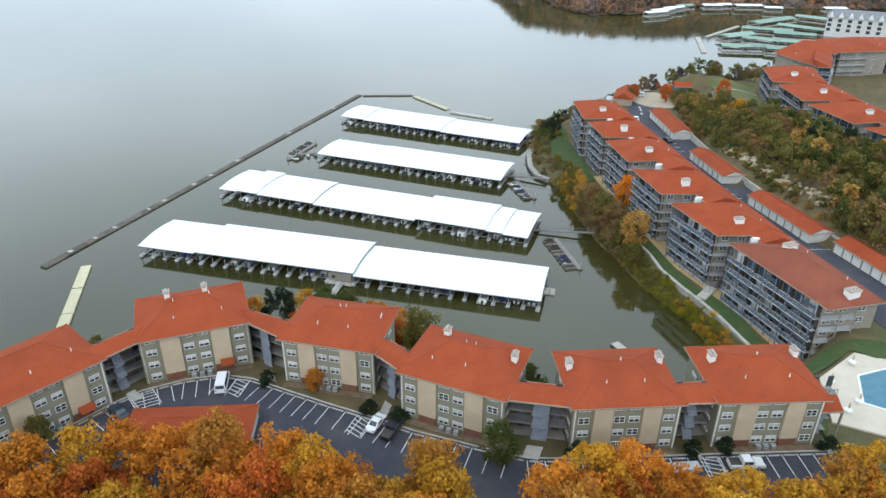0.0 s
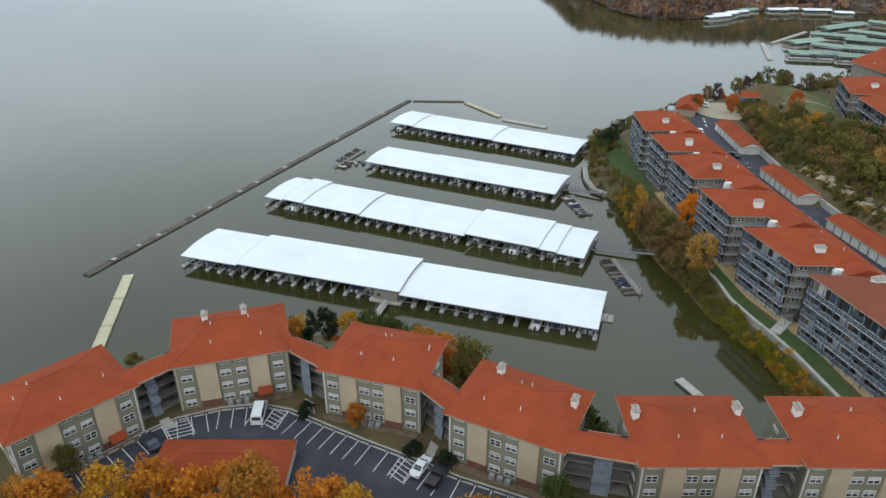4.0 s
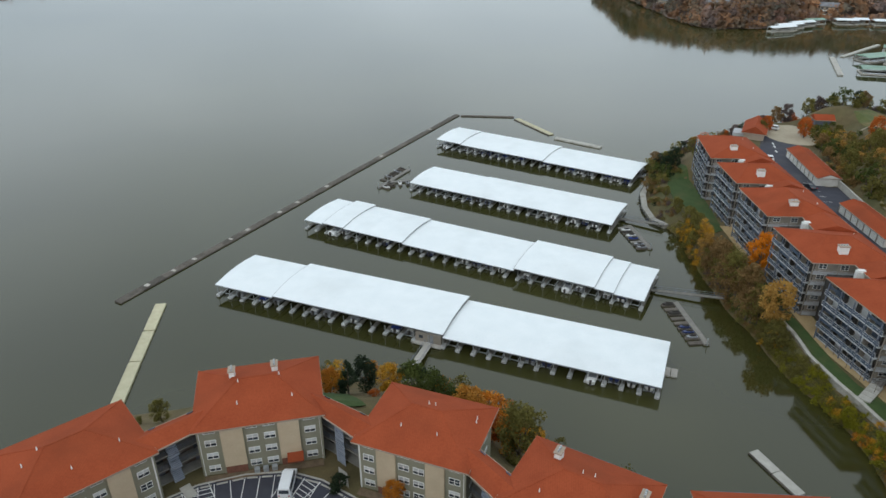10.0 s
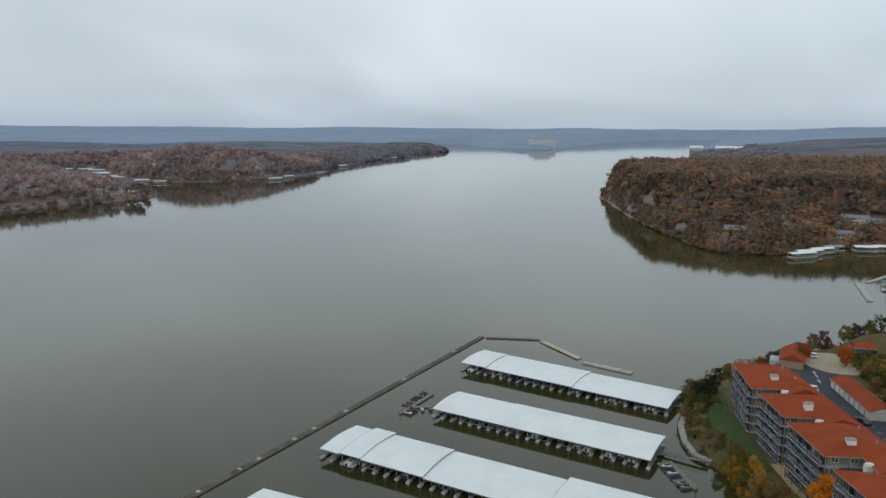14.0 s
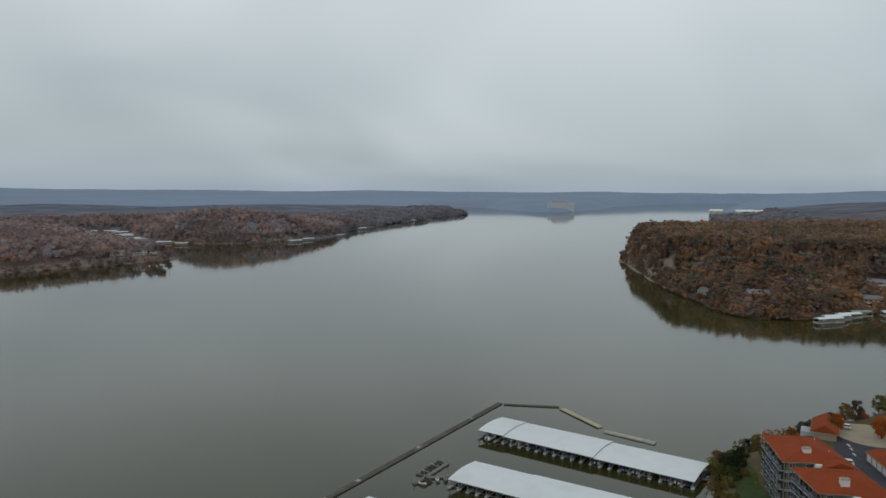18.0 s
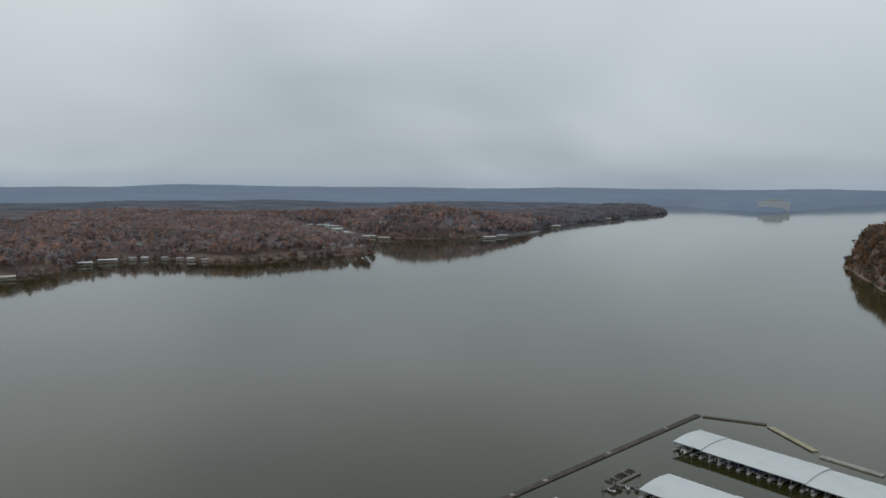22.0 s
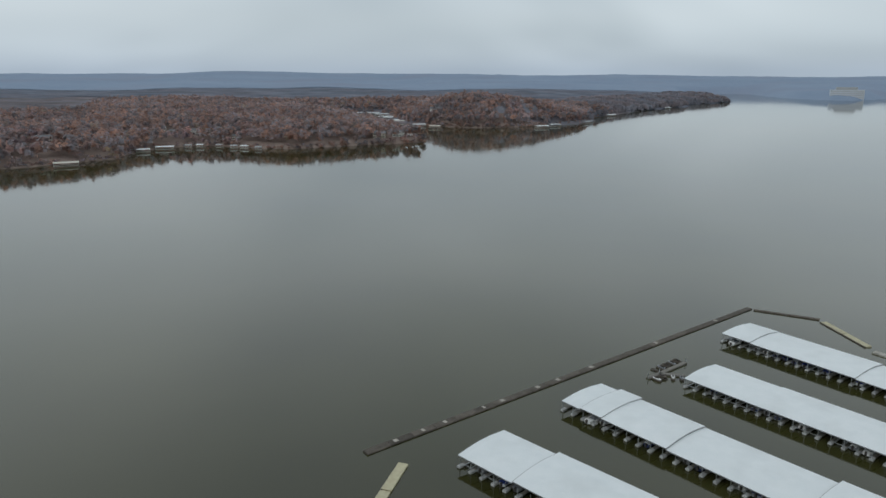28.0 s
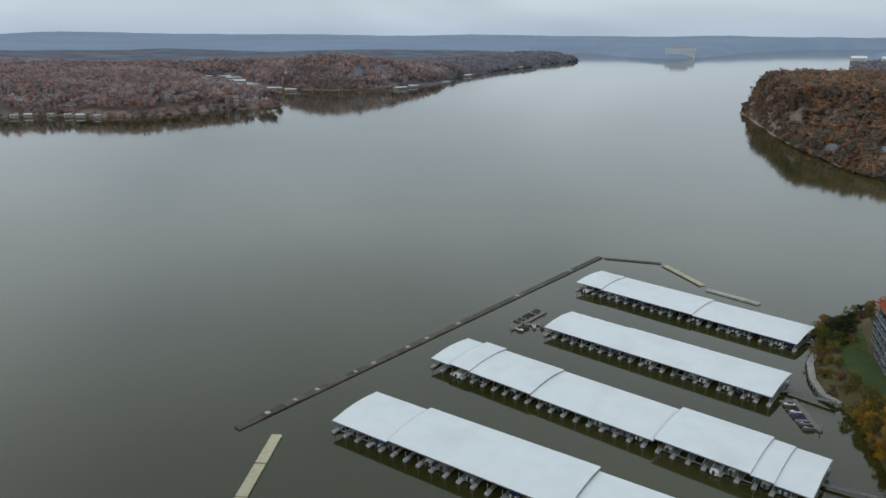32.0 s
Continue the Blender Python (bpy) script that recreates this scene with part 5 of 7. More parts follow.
gable_roof(gz, [(-4, -3), (4, -3), (4, 3), (-4, 3)], 3.0, 1.6)
part("wall", Shape().box(-3.4, -2.4, -1, 3.4, 2.4, 2.8), RAIL, gz)

# ---- trees ----
def leaf_cloud(rng, blobs, n, size, up=0.0):
    """Small bent leaf sprays on the outer skin of many blobs: arrays of points and quads."""
    c = np.array([b[:3] for b in blobs])
    r = np.array([b[3] for b in blobs])
    pick = rng.choice(len(blobs), n, p=r ** 2 / (r ** 2).sum())
    d = rng.normal(size=(n, 3))
    d[:, 2] += 0.35
    d /= np.linalg.norm(d, axis=1)[:, None]
    p = c[pick] + d * (r[pick] * rng.uniform(0.45, 1.12, n))[:, None]
    nrm = d + 0.7 * rng.normal(size=(n, 3)) + np.array([0, 0, up])
    nrm /= np.linalg.norm(nrm, axis=1)[:, None]
    t = np.cross(nrm, rng.normal(size=(n, 3)))
    t /= np.linalg.norm(t, axis=1)[:, None]
    b = np.cross(nrm, t)
    s = (size * rng.uniform(0.6, 1.3, n))[:, None]
    co = np.stack([p - t * s, p - b * s * 0.7, p + t * s, p + b * s * 0.7 + nrm * s * 0.3], 1).reshape(-1, 3)
    f = np.arange(4 * n).reshape(n, 4)
    return co, f


def crown_mesh(kind, seed, n, size, material):
    rng = np.random.default_rng(seed)
    blobs = []
    if kind == "round":
        for _ in range(58):
            a, u, q = rng.uniform(0, 2 * math.pi), rng.uniform(-0.95, 1.0), rng.uniform(0.35, 1.0)
            rr = math.sqrt(max(0, 1 - (u * 0.9) ** 2)) * 2.8 * q
            blobs.append((rr * math.cos(a), rr * math.sin(a), 5.2 + u * 3.0, rng.uniform(0.42, 0.95)))
    elif kind == "spread":
        for _ in range(60):
            a, q = rng.uniform(0, 2 * math.pi), math.sqrt(rng.uniform(0, 1))
            blobs.append((3.5 * q * math.cos(a), 3.5 * q * math.sin(a), 4.2 + 2.2 * (1 - q * q) + rng.uniform(-1.1, 1.1), rng.uniform(0.42, 0.95)))
    elif kind == "shrub":
        for _ in range(16):
            a, q = rng.uniform(0, 2 * math.pi), math.sqrt(rng.uniform(0, 1))
            blobs.append((1.9 * q * math.cos(a), 1.9 * q * math.sin(a), 0.7 + 1.5 * (1 - q) + rng.uniform(-0.2, 0.5), rng.uniform(0.5, 0.95)))
    else:
        for i in range(26):
            h = i / 26
            a, q = rng.uniform(0, 2 * math.pi), rng.uniform(0.5, 1.0)
            rr = 1.9 * (1 - h) * q + 0.1
            blobs.append((rr * math.cos(a), rr * math.sin(a), 1.4 + h * 6.6, 0.35 + 0.55 * (1 - h)))
    co, f = leaf_cloud(rng, blobs, n, size)
    return quick_mesh("crown", co, f, material)


def trunk_mesh(kind, seed):
    rng = random.Random(seed)
    s = Shape()
    top = {"round": 5.0, "spread": 4.0, "shrub": 0.9, "cone": 6.5}[kind]
    r = {"round": 0.24, "spread": 0.24, "shrub": 0.10, "cone": 0.17}[kind]
    s.tube([(0, 0, -0.6), (0, 0, 0.3), (0.08, 0.05, top * 0.5), (0.0, 0.1, top)], [r * 1.5, r, r * 0.75, r * 0.35], 7)
    if kind in ("round", "spread"):
        for i in range(7):
            a = i * 2.4 + rng.random()
            z = top * rng.uniform(0.42, 0.85)
            reach = rng.uniform(1.4, 2.4)
            s.tube([(0, 0.05, z), (0.5 * reach * math.cos(a), 0.5 * reach * math.sin(a), z + 0.8), (reach * math.cos(a), reach * math.sin(a), z + 1.6)], [r * 0.45, r * 0.3, r * 0.12], 5)
    return s.mesh("trunk", BARK, True)


CROWNS, TRUNKS = {}, {}
FINE = {"round": (3400, 0.165), "spread": (3600, 0.165), "shrub": (1500, 0.15), "cone": (2200, 0.18)}
NAMES = {"round": ("tree", "tree"), "spread": ("tree", "tree"), "shrub": ("shrub", "shrub"), "cone": ("evergreen_tree", "tree")}


def plant(x, y, kind, material, colour, scale=1.0, tall=1.0, z=None, where="", fine=1.0, group=""):
    v = int(abs(x * 7.3 + y * 3.1)) % 3
    key = (kind, material.name, v, fine)
    if key not in CROWNS:
        n, s = FINE[kind]
        CROWNS[key] = crown_mesh(kind, v * 17 + len(kind), int(n * fine), s / math.sqrt(fine), material)
    if (kind, v) not in TRUNKS:
        TRUNKS[(kind, v)] = trunk_mesh(kind, v)
    h = z if z is not None else float(ground_height(np.array([x]), np.array([y]))[0])
    name, cat = NAMES[kind]
    h -= {"round": 1.1, "spread": 1.1}.get(kind, 0.0) * scale * tall
    t = thing(name, pose(x, y, h, 0, 0, (x * 57 + y * 91) % 360) @ Matrix.Diagonal((scale, scale, scale * tall, 1)), colour + where, cat, group)
    part("trunk", TRUNKS[(kind, v)], None, t)
    part("crown", CROWNS[key], None, t)
    return t


LABEL = {"o": (ORANGE, "orange autumn tree with a dense leafy crown"), "g": (GOLD, "golden autumn tree with a dense leafy crown"), "r": (RUST, "rust-red autumn tree"), "b": (BROWN, "brown autumn tree with a thinning crown"),
         "v": (OLIVE, "olive-green tree turning brown"), "e": (GREEN, "green leafy tree"), "l": (LIME, "yellow-green leafy tree"), "p": (PINE, "dark evergreen tree"), "f": (FIRE, "bright orange-red autumn tree"), "t": (TAN, "tan autumn tree with a thin crown"), "a": (AMBER, "amber-brown autumn tree with a dense leafy crown"), "m": (BARE, "nearly bare grey-mauve tree")}


def grow(x, y, code, scale=1.0, kind="round", tall=1.0, where="", fine=1.0, group="", z=None):
    mat, text = LABEL[code]
    return plant(x, y, kind, mat, text, scale, tall, z, where, fine, group)


# autumn trees along the near side of the car park
rng = random.Random(21)
NEAR = [(-63, 74), (-56.8, 72.3), (-51.0, 75.6), (-45.5, 78.5), (-38.5, 77.5), (-31.5, 76), (-25.6, 76.2), (-19.5, 74), (-14.0, 72.4), (-7.6, 66.5), (-1.2, 73.6), (17.0, 70.0), (21.6, 73), (27.4, 74.4), (39.0, 66.5), (47.2, 68), (57.1, 72.2), (63.5, 74)]
for i, (x, y) in enumerate(NEAR):
    y -= 1.6
    code = "aogooaogogaogogoag"[i]
    grow(x, y, code, rng.uniform(1.5, 1.85), rng.choice(["round", "spread"]), rng.uniform(1.0, 1.12), " beside the car park", 1.05, "car park autumn trees")
for y0 in (66.5, 60.0):
    x = -74.0
    while x < 70:
        if not (4.0 < x < 13.0):
            code = rng.choice("oaogorogoagrg")
            grow(x + rng.uniform(-1.5, 1.5), y0 + rng.uniform(-2.2, 2.2), code, rng.uniform(1.45, 1.8), rng.choice(["round", "spread"]), rng.uniform(1.0, 1.2), " beside the car park", 1.05, "car park autumn trees")
        x += rng.uniform(4.6, 6.2)
grow(-64.3, 85.6, "v", 0.78, "round", 1.0, " in a kerbside bed", 1.3)
grow(-22.6, 99.4, "o", 0.62, "round", 1.0, " in a kerbside bed", 1.3)
grow(9.0, 81.4, "e", 1.02, "round", 1.1, " in a kerbside bed", 1.6)
grow(25.5, 78.2, "o", 0.95, "round", 1.0, " beside the car park", 2.0)
for x, y in ((-31.6, 101.8), (-12.4, 93.9), (21.6, 84.2), (40.2, 84.6), (45.6, 85.3), (62.4, 85.6), (-7.4, 92.0)):
    grow(x, y, "p", 0.85, "cone", 0.42, " clipped beside an entry", 0.5, z=12.5)

# behind the front houses
for x, y, c, s, k in ((-41.5, 130, "o", 0.8, "round"), (-37.5, 129, "p", 1.0, "cone"), (-35.5, 134, "p", 1.1, "round"), (-29.5, 130, "g", 0.95, "round"), (-25.5, 131, "e", 1.1, "round"), (-32, 127, "r", 0.5, "shrub"), (-20.5, 127, "e", 1.15, "round"), (-17, 130, "e", 0.9, "round"), (-14, 125, "a", 1.25, "round"),
                     (-10, 127, "o", 1.2, "round"), (-9.5, 122.5, "r", 0.9, "round"), (-4.5, 117.5, "v", 1.6, "round"), (-6.5, 119.5, "a", 1.0, "round"), (-2, 122, "g", 0.95, "round"), (2.5, 116, "r", 0.8, "round"), (15.4, 101.5, "e", 1.15, "round"), (18, 104.5, "p", 0.85, "cone"), (40.3, 100.5, "v", 0.8, "round"), (41, 107, "e", 0.8, "round"), (13, 106, "e", 0.9, "round"),
                     (-73, 122, "v", 0.7, "round"), (-78, 121, "v", 0.6, "shrub"), (-46, 133, "r", 0.6, "shrub"), (-22, 136, "e", 0.8, "shrub")):
    grow(x, y, c, s, k, 1.0, " behind the apartments", 0.9)

def thicket(spots, name, label, n_leaf, size):
    """Trees that grow into one another, one mesh for each leaf colour: (x, y, code, scale, kind)."""
    by = {}
    for x, y, c, s, kind in spots:
        by.setdefault(c, []).append((x, y, s, kind))
    for c, trees in by.items():
        cos, k = [], 0
        for i, (x, y, s, kind) in enumerate(trees):
            r = np.random.default_rng(i * 31 + ord(c))
            h = float(ground_height(np.array([x]), np.array([y]))[0])
            blobs = []
            base, tall, wide = {"round": (2.2, 5.2, 2.9), "shrub": (0.2, 2.6, 2.3)}[kind]
            for _ in range(15):
                a, u = r.uniform(0, 2 * math.pi), r.uniform(0, 1)
                q = math.sqrt(r.uniform(0, 1)) * math.sqrt(max(0.05, 1 - (1.6 * u - 0.6) ** 2))
                blobs.append((wide * q * math.cos(a), wide * q * math.sin(a), base + tall * u, r.uniform(0.7, 1.25)))
            co, f = leaf_cloud(r, blobs, int(n_leaf * (1 if kind == "round" else 0.7)), size)
            cos.append(co * s + np.array([x, y, h]))
        co = np.concatenate(cos)
        tagged(new(name, quick_mesh(name, co, np.arange(len(co)).reshape(-1, 4), LABEL[c][0])), label % LABEL[c][1].split(" tree")[0].split(" autumn")[0], "thicket", kind="stuff")
    s = Shape()
    for x, y, c, sc, kind in spots:
        if kind == "round":
            h = float(ground_height(np.array([x]), np.array([y]))[0])
            s.tube([(x, y, h - 0.4), (x + 0.1, y, h + 2 * sc), (x, y + 0.1, h + 5 * sc)], [0.25 * sc, 0.18 * sc, 0.06 * sc], 5)
    tagged(new(name + "_trunks", s.mesh("trunks", BARK)), "slim grey-brown trunks and stems", "thicket", kind="stuff")


# wooded bank of the cove and the shore below the balconies
SHORE = [(63.2, 121), (62.6, 132), (61.6, 140), (58.2, 148), (54.8, 156), (52.8, 164), (51.0, 173), (48.0, 181), (46.2, 191), (44, 203), (43, 213), (41.6, 224), (35.4, 241), (34.5, 255), (39, 278), (48, 293), (63, 305), (82, 315), (106, 321)]
codes = ["lvovbg", "lvogvl", "lllvgl", "llvlvl", "vlvvlv", "vvgvvb", "vbvvbv", "bvbvbe", "bvbmbv", "vbvgbv", "vggvtv", "vbgvbv", "bvmvbv", "pvpbev", "pbvmev", "bmvmrv", "mrvmbp", "vmpvbm"]
spots = []
for i in range(len(SHORE) - 1):
    a, b = SHORE[i], SHORE[i + 1]
    n = max(2, int(span(a, b) / (0.42 if i < 11 else 1.2)))
    dx, dy = (b[0] - a[0]) / span(a, b), (b[1] - a[1]) / span(a, b)
    for j in range(n):
        p = along(a, b, (j + rng.random()) / n)
        if 229 < p[1] < 254:
            continue
        off = rng.uniform(-1.6, 1.4 if i < 6 else 3.6 if i < 11 else 4.4)
        if j % 2 and i < 12:
            spots.append((p[0] - dy * rng.uniform(0.9, 2.2), p[1] + dx * rng.uniform(0.9, 2.2), rng.choice(codes[i]), rng.uniform(0.3, 0.5), "shrub"))
        size = rng.uniform(0.36, 0.58) if i < 6 else rng.uniform(0.55, 0.95) if i < 9 else rng.uniform(0.45, 0.75) if i < 11 else rng.uniform(0.6, 0.95)
        spots.append((p[0] + dy * off, p[1] - dx * off, rng.choice(codes[i]), size, "shrub" if i < 6 else rng.choice(["round", "shrub", "shrub"]) if i > 11 else rng.choice(["round", "round", "shrub"])))
thicket(spots, "bank_thicket", "%s bushes and trees crowding the cove bank", 420, 0.27)
for x, y, c, s in ((52.6, 171.0, "t", 1.55), (51.4, 165.5, "v", 1.0), (55.2, 196.6, "f", 1.45), (49.5, 184, "b", 1.15), (47.8, 191, "v", 1.15), (46.2, 198, "b", 1.1), (44.2, 208, "t", 0.85), (43.2, 216, "v", 0.75), (42.4, 226, "v", 0.8), (62.6, 126, "t", 0.5), (59.4, 142.5, "l", 0.5), (40, 233, "v", 0.75), (38.5, 246, "v", 0.5), (41.5, 268, "p", 0.95), (45, 273, "p", 1.0), (43, 278, "v", 0.8), (40, 283, "b", 0.8), (51, 270, "v", 0.6),
                   (92.3, 288.5, "r", 1.0), (80.3, 293.5, "r", 0.85), (78, 291, "v", 0.7), (92.5, 312, "m", 1.1), (88, 309, "b", 0.9), (84, 311, "m", 0.9), (111, 318, "v", 1.15), (116.5, 309, "p", 0.8), (120, 312, "b", 0.9), (131.5, 324, "m", 1.2), (128, 321, "m", 1.0), (140.5, 325, "l", 1.1), (145, 322, "v", 1.0), (95.5, 277.5, "l", 0.85), (97, 272, "v", 0.8), (99, 281, "g", 0.6), (86, 316, "m", 1.2), (97, 318, "r", 1.0), (101, 314, "v", 1.0), (106, 317, "m", 1.1), (122, 318, "v", 1.1), (126, 327, "m", 1.2), (135, 320, "v", 1.0), (137, 331, "m", 1.2), (150, 332, "l", 1.0), (75, 312, "m", 1.0), (70, 308, "b", 0.8), (56, 300, "v", 0.8), (52, 296, "p", 0.7), (104, 258, "v", 1.0)):
    grow(x, y, c, s, "round", 1.0, " on the point", 0.7)

# wooded hillside between garages and the upper blocks
spots = []
for _ in range(430):
    y = rng.uniform(132, 296)
    x0 = float(np.interp(y, [132, 160, 186, 222, 244, 270, 296], [107, 100.5, 95.5, 91.5, 90, 91, 100]))
    x1 = float(np.interp(y, [132, 190, 215, 240, 266, 296], [150, 133, 124, 121, 117, 108]))
    x = rng.uniform(x0, x1)
    if y > 250 and x > 98:
        continue
    near_cut = x < x0 + 3.5 and 165 < y < 225
    spots.append((x, y, rng.choice("vvvvvevbbbvevvebet"), rng.uniform(0.35, 0.6) if near_cut else rng.uniform(0.6, 0.95) if y > 222 else rng.uniform(0.75, 1.15), "shrub" if near_cut else rng.choice(["round", "round", "shrub"])))
for _ in range(330):
    y = rng.uniform(150, 300)
    x0 = float(np.interp(y, [150, 186, 222, 244, 270, 300], [104, 96.5, 93, 91, 92, 99]))
    x1 = float(np.interp(y, [150, 190, 215, 240, 262, 300], [138, 130, 122, 118, 108, 107]))
    spots.append((rng.uniform(x0, x1), y, rng.choice("vvvbevvtvb"), rng.uniform(0.4, 0.72), "shrub"))
for _ in range(60):
    y = rng.uniform(150, 262)
    spots.append((float(np.interp(y, [132, 160, 186, 222, 244, 270], [108, 101.5, 95.5, 92.5, 90, 90])) + rng.uniform(-0.8, 1.6), y, rng.choice("vvbtve"), rng.uniform(0.3, 0.55), "shrub"))
for _ in range(46):
    spots.append((rng.uniform(94, 112), rng.uniform(256, 268), rng.choice("vbtvev"), rng.uniform(0.3, 0.5), "shrub"))
for _ in range(40):
    spots.append((rng.uniform(95, 103), rng.uniform(270, 304), rng.choice("vvbtve"), rng.uniform(0.35, 0.7), "shrub"))
for _ in range(26):
    spots.append((rng.uniform(106, 136), rng.uniform(305, 320), rng.choice("vvbevmb"), rng.uniform(0.6, 1.0), rng.choice(["round", "shrub"])))
for _ in range(60):
    spots.append((rng.uniform(36.5, 45.5), rng.uniform(262, 288), rng.choice("mbvpvb"), rng.uniform(0.4, 0.7), "shrub"))
for _ in range(46):
    y = rng.uniform(234, 264)
    spots.append((float(np.interp(y, [234, 246, 264], [37.5, 35.6, 37.0])) + rng.uniform(-1.6, 3.0), y, rng.choice("bvmpvb"), rng.uniform(0.28, 0.5), "shrub"))
for _ in range(110):
    x, y = rng.uniform(128, 240), rng.uniform(300, 372)
    if 1 < float(edge_distance(np.array([x]), np.array([y]), HOME)[0]) < 16:
        spots.append((x, y, rng.choice("vvbeml"), rng.uniform(0.7, 1.1), "round"))
thicket(spots, "hillside_thicket", "%s trees crowding the hillside", 280, 0.38)
for x, y, c, s in ((108, 270, "r", 0.95), (106, 260, "b", 0.8), (104.8, 243, "g", 0.95), (92.5, 247, "v", 1.1), (118, 228, "b", 0.9), (112, 206, "p", 1.1), (125, 208, "p", 1.2), (131, 200, "g", 1.3), (128, 196, "v", 1.2), (121, 215, "p", 1.0), (108, 230, "v", 1.1), (107, 214, "b", 1.2)):
    grow(x, y, c, s, "round", 1.0, " on the wooded hillside", 0.7, "hillside trees")


# rocky cut behind the garages
def boulder_bank(line, n, seed):
    r = random.Random(seed)
    bank = thing("rock_cut", pose(0, 0, 0), "pale broken limestone cut behind the garages", "rock face")
    for i in range(n):
        t = r.random() * (len(line) - 1)
        k = min(int(t), len(line) - 2)
        p = along(line[k], line[k + 1], t - k)
        x, y = p[0] + r.uniform(-1.0, 2.6), p[1] + r.uniform(-1, 1)
        s = Shape()
        bm = bmesh.new()
        bmesh.ops.create_icosphere(bm, subdivisions=1, radius=1.0)
        q = [r.uniform(0.65, 1.25) for _ in bm.verts]
        sx, sy, sz = r.uniform(0.4, 1.35), r.uniform(0.4, 1.35), r.uniform(0.35, 0.95)
        s.add([(v.co.x * sx * w, v.co.y * sy * w, v.co.z * sz * w) for v, w in zip(bm.verts, q)], [tuple(v.index for v in f.verts) for f in bm.faces])
        bm.free()
        part("rock", s, ROCK, bank, m=pose(x, y, float(ground_height(np.array([x]), np.array([y]))[0]) + 0.3))
    return bank


boulder_bank([(93.0, 222), (95.5, 204), (98, 190), (104, 165)], 80, 3)


# low growth along the shore behind the front houses
spots = []
LAKE = [(-60, 138), (-50, 143), (-27, 145), (-10, 138), (5, 127), (20, 117), (34, 112)]
for a, b in zip(LAKE, LAKE[1:]):
    for j in range(int(span(a, b) / 1.5)):
        p = along(a, b, rng.random())
        if abs(p[0] + 28) < 2.6:
            continue
        back = rng.uniform(1.0, 8.0) if p[0] > -20 else rng.uniform(1.0, 4.5)
        spots.append((p[0] - 0.3 * back, p[1] - back, rng.choice("eepvvogbrve"), rng.uniform(0.5, 0.85), rng.choice(["round", "shrub", "shrub"])))
thicket(spots, "shore_thicket", "%s bushes and small trees on the shore behind the apartments", 440, 0.27)


# ---- far woods ----
def autumn_mix(name, stops, patch=0.02, cell=0.11, fleck=0.3):
    """Late autumn woods: the hue changes from tree to tree and from stand to stand."""
    m = bpy.data.materials.new(name)
    m.use_nodes = True
    n, l = m.node_tree.nodes, m.node_tree.links
    g = n.new("ShaderNodeNewGeometry")
    r = n.new("ShaderNodeValToRGB")
    e = r.color_ramp.elements
    e[0].position, e[0].color = 0.0, (*stops[0], 1)
    e[1].position, e[1].color = 1.0, (*stops[-1], 1)
    for i, c in enumerate(stops[1:-1]):
        e.new((i + 1) / (len(stops) - 1)).color = (*c, 1)
    pn = n.new("ShaderNodeTexNoise")
    pn.inputs["Scale"].default_value, pn.inputs["Detail"].default_value = patch, 3
    l.new(g.outputs["Position"], pn.inputs["Vector"])
    pm = n.new("ShaderNodeMapRange")
    pm.inputs["From Min"].default_value, pm.inputs["From Max"].default_value, pm.inputs["To Max"].default_value = 0.3, 0.7, 0.62
    l.new(pn.outputs["Fac"], pm.inputs["Value"])
    tree = n.new("ShaderNodeTexVoronoi")
    tree.inputs["Scale"].default_value = cell
    l.new(g.outputs["Position"], tree.inputs["Vector"])
    one = n.new("ShaderNodeSeparateColor")
    l.new(tree.outputs["Color"], one.inputs[0])
    ps = n.new("ShaderNodeMath")
    ps.operation, ps.inputs[1].default_value = "MULTIPLY_ADD", 0.38
    l.new(one.outputs[0], ps.inputs[0])
    l.new(pm.outputs[0], ps.inputs[2])
    l.new(ps.outputs[0], r.inputs[0])
    big = n.new("ShaderNodeTexNoise")
    big.inputs["Scale"].default_value, big.inputs["Detail"].default_value = 0.012, 4
    l.new(g.outputs["Position"], big.inputs["Vector"])
    mr = n.new("ShaderNodeMapRange")
    mr.inputs["To Min"].default_value, mr.inputs["To Max"].default_value = 1 - fleck, 1 + fleck
    l.new(one.outputs[1], mr.inputs["Value"])
    mr2 = n.new("ShaderNodeMapRange")
    mr2.inputs["From Min"].default_value, mr2.inputs["From Max"].default_value = 0.3, 0.7
    mr2.inputs["To Min"].default_value, mr2.inputs["To Max"].default_value = 0.75, 1.25
    l.new(big.outputs["Fac"], mr2.inputs["Value"])
    mul = n.new("ShaderNodeMath")
    mul.operation = "MULTIPLY"
    l.new(mr.outputs[0], mul.inputs[0])
    l.new(mr2.outputs[0], mul.inputs[1])
    hs = n.new("ShaderNodeHueSaturation")
    l.new(mul.outputs[0], hs.inputs["Value"])
    l.new(r.outputs[0], hs.inputs["Color"])
    p = n["Principled BSDF"]
    l.new(hs.outputs[0], p.inputs["Base Color"])
    p.inputs["Roughness"].default_value, p.inputs["Specular IOR Level"].default_value = 0.95, 0.1
    through_leaf = n.new("ShaderNodeBsdfTranslucent")
    both = n.new("ShaderNodeMixShader")
    both.inputs[0].default_value = 0.45
    l.new(hs.outputs[0], through_leaf.inputs["Color"])
    l.new(p.outputs[0], both.inputs[1])
    l.new(through_leaf.outputs[0], both.inputs[2])
    l.new(both.outputs[0], n["Material Output"].inputs["Surface"])
    return m


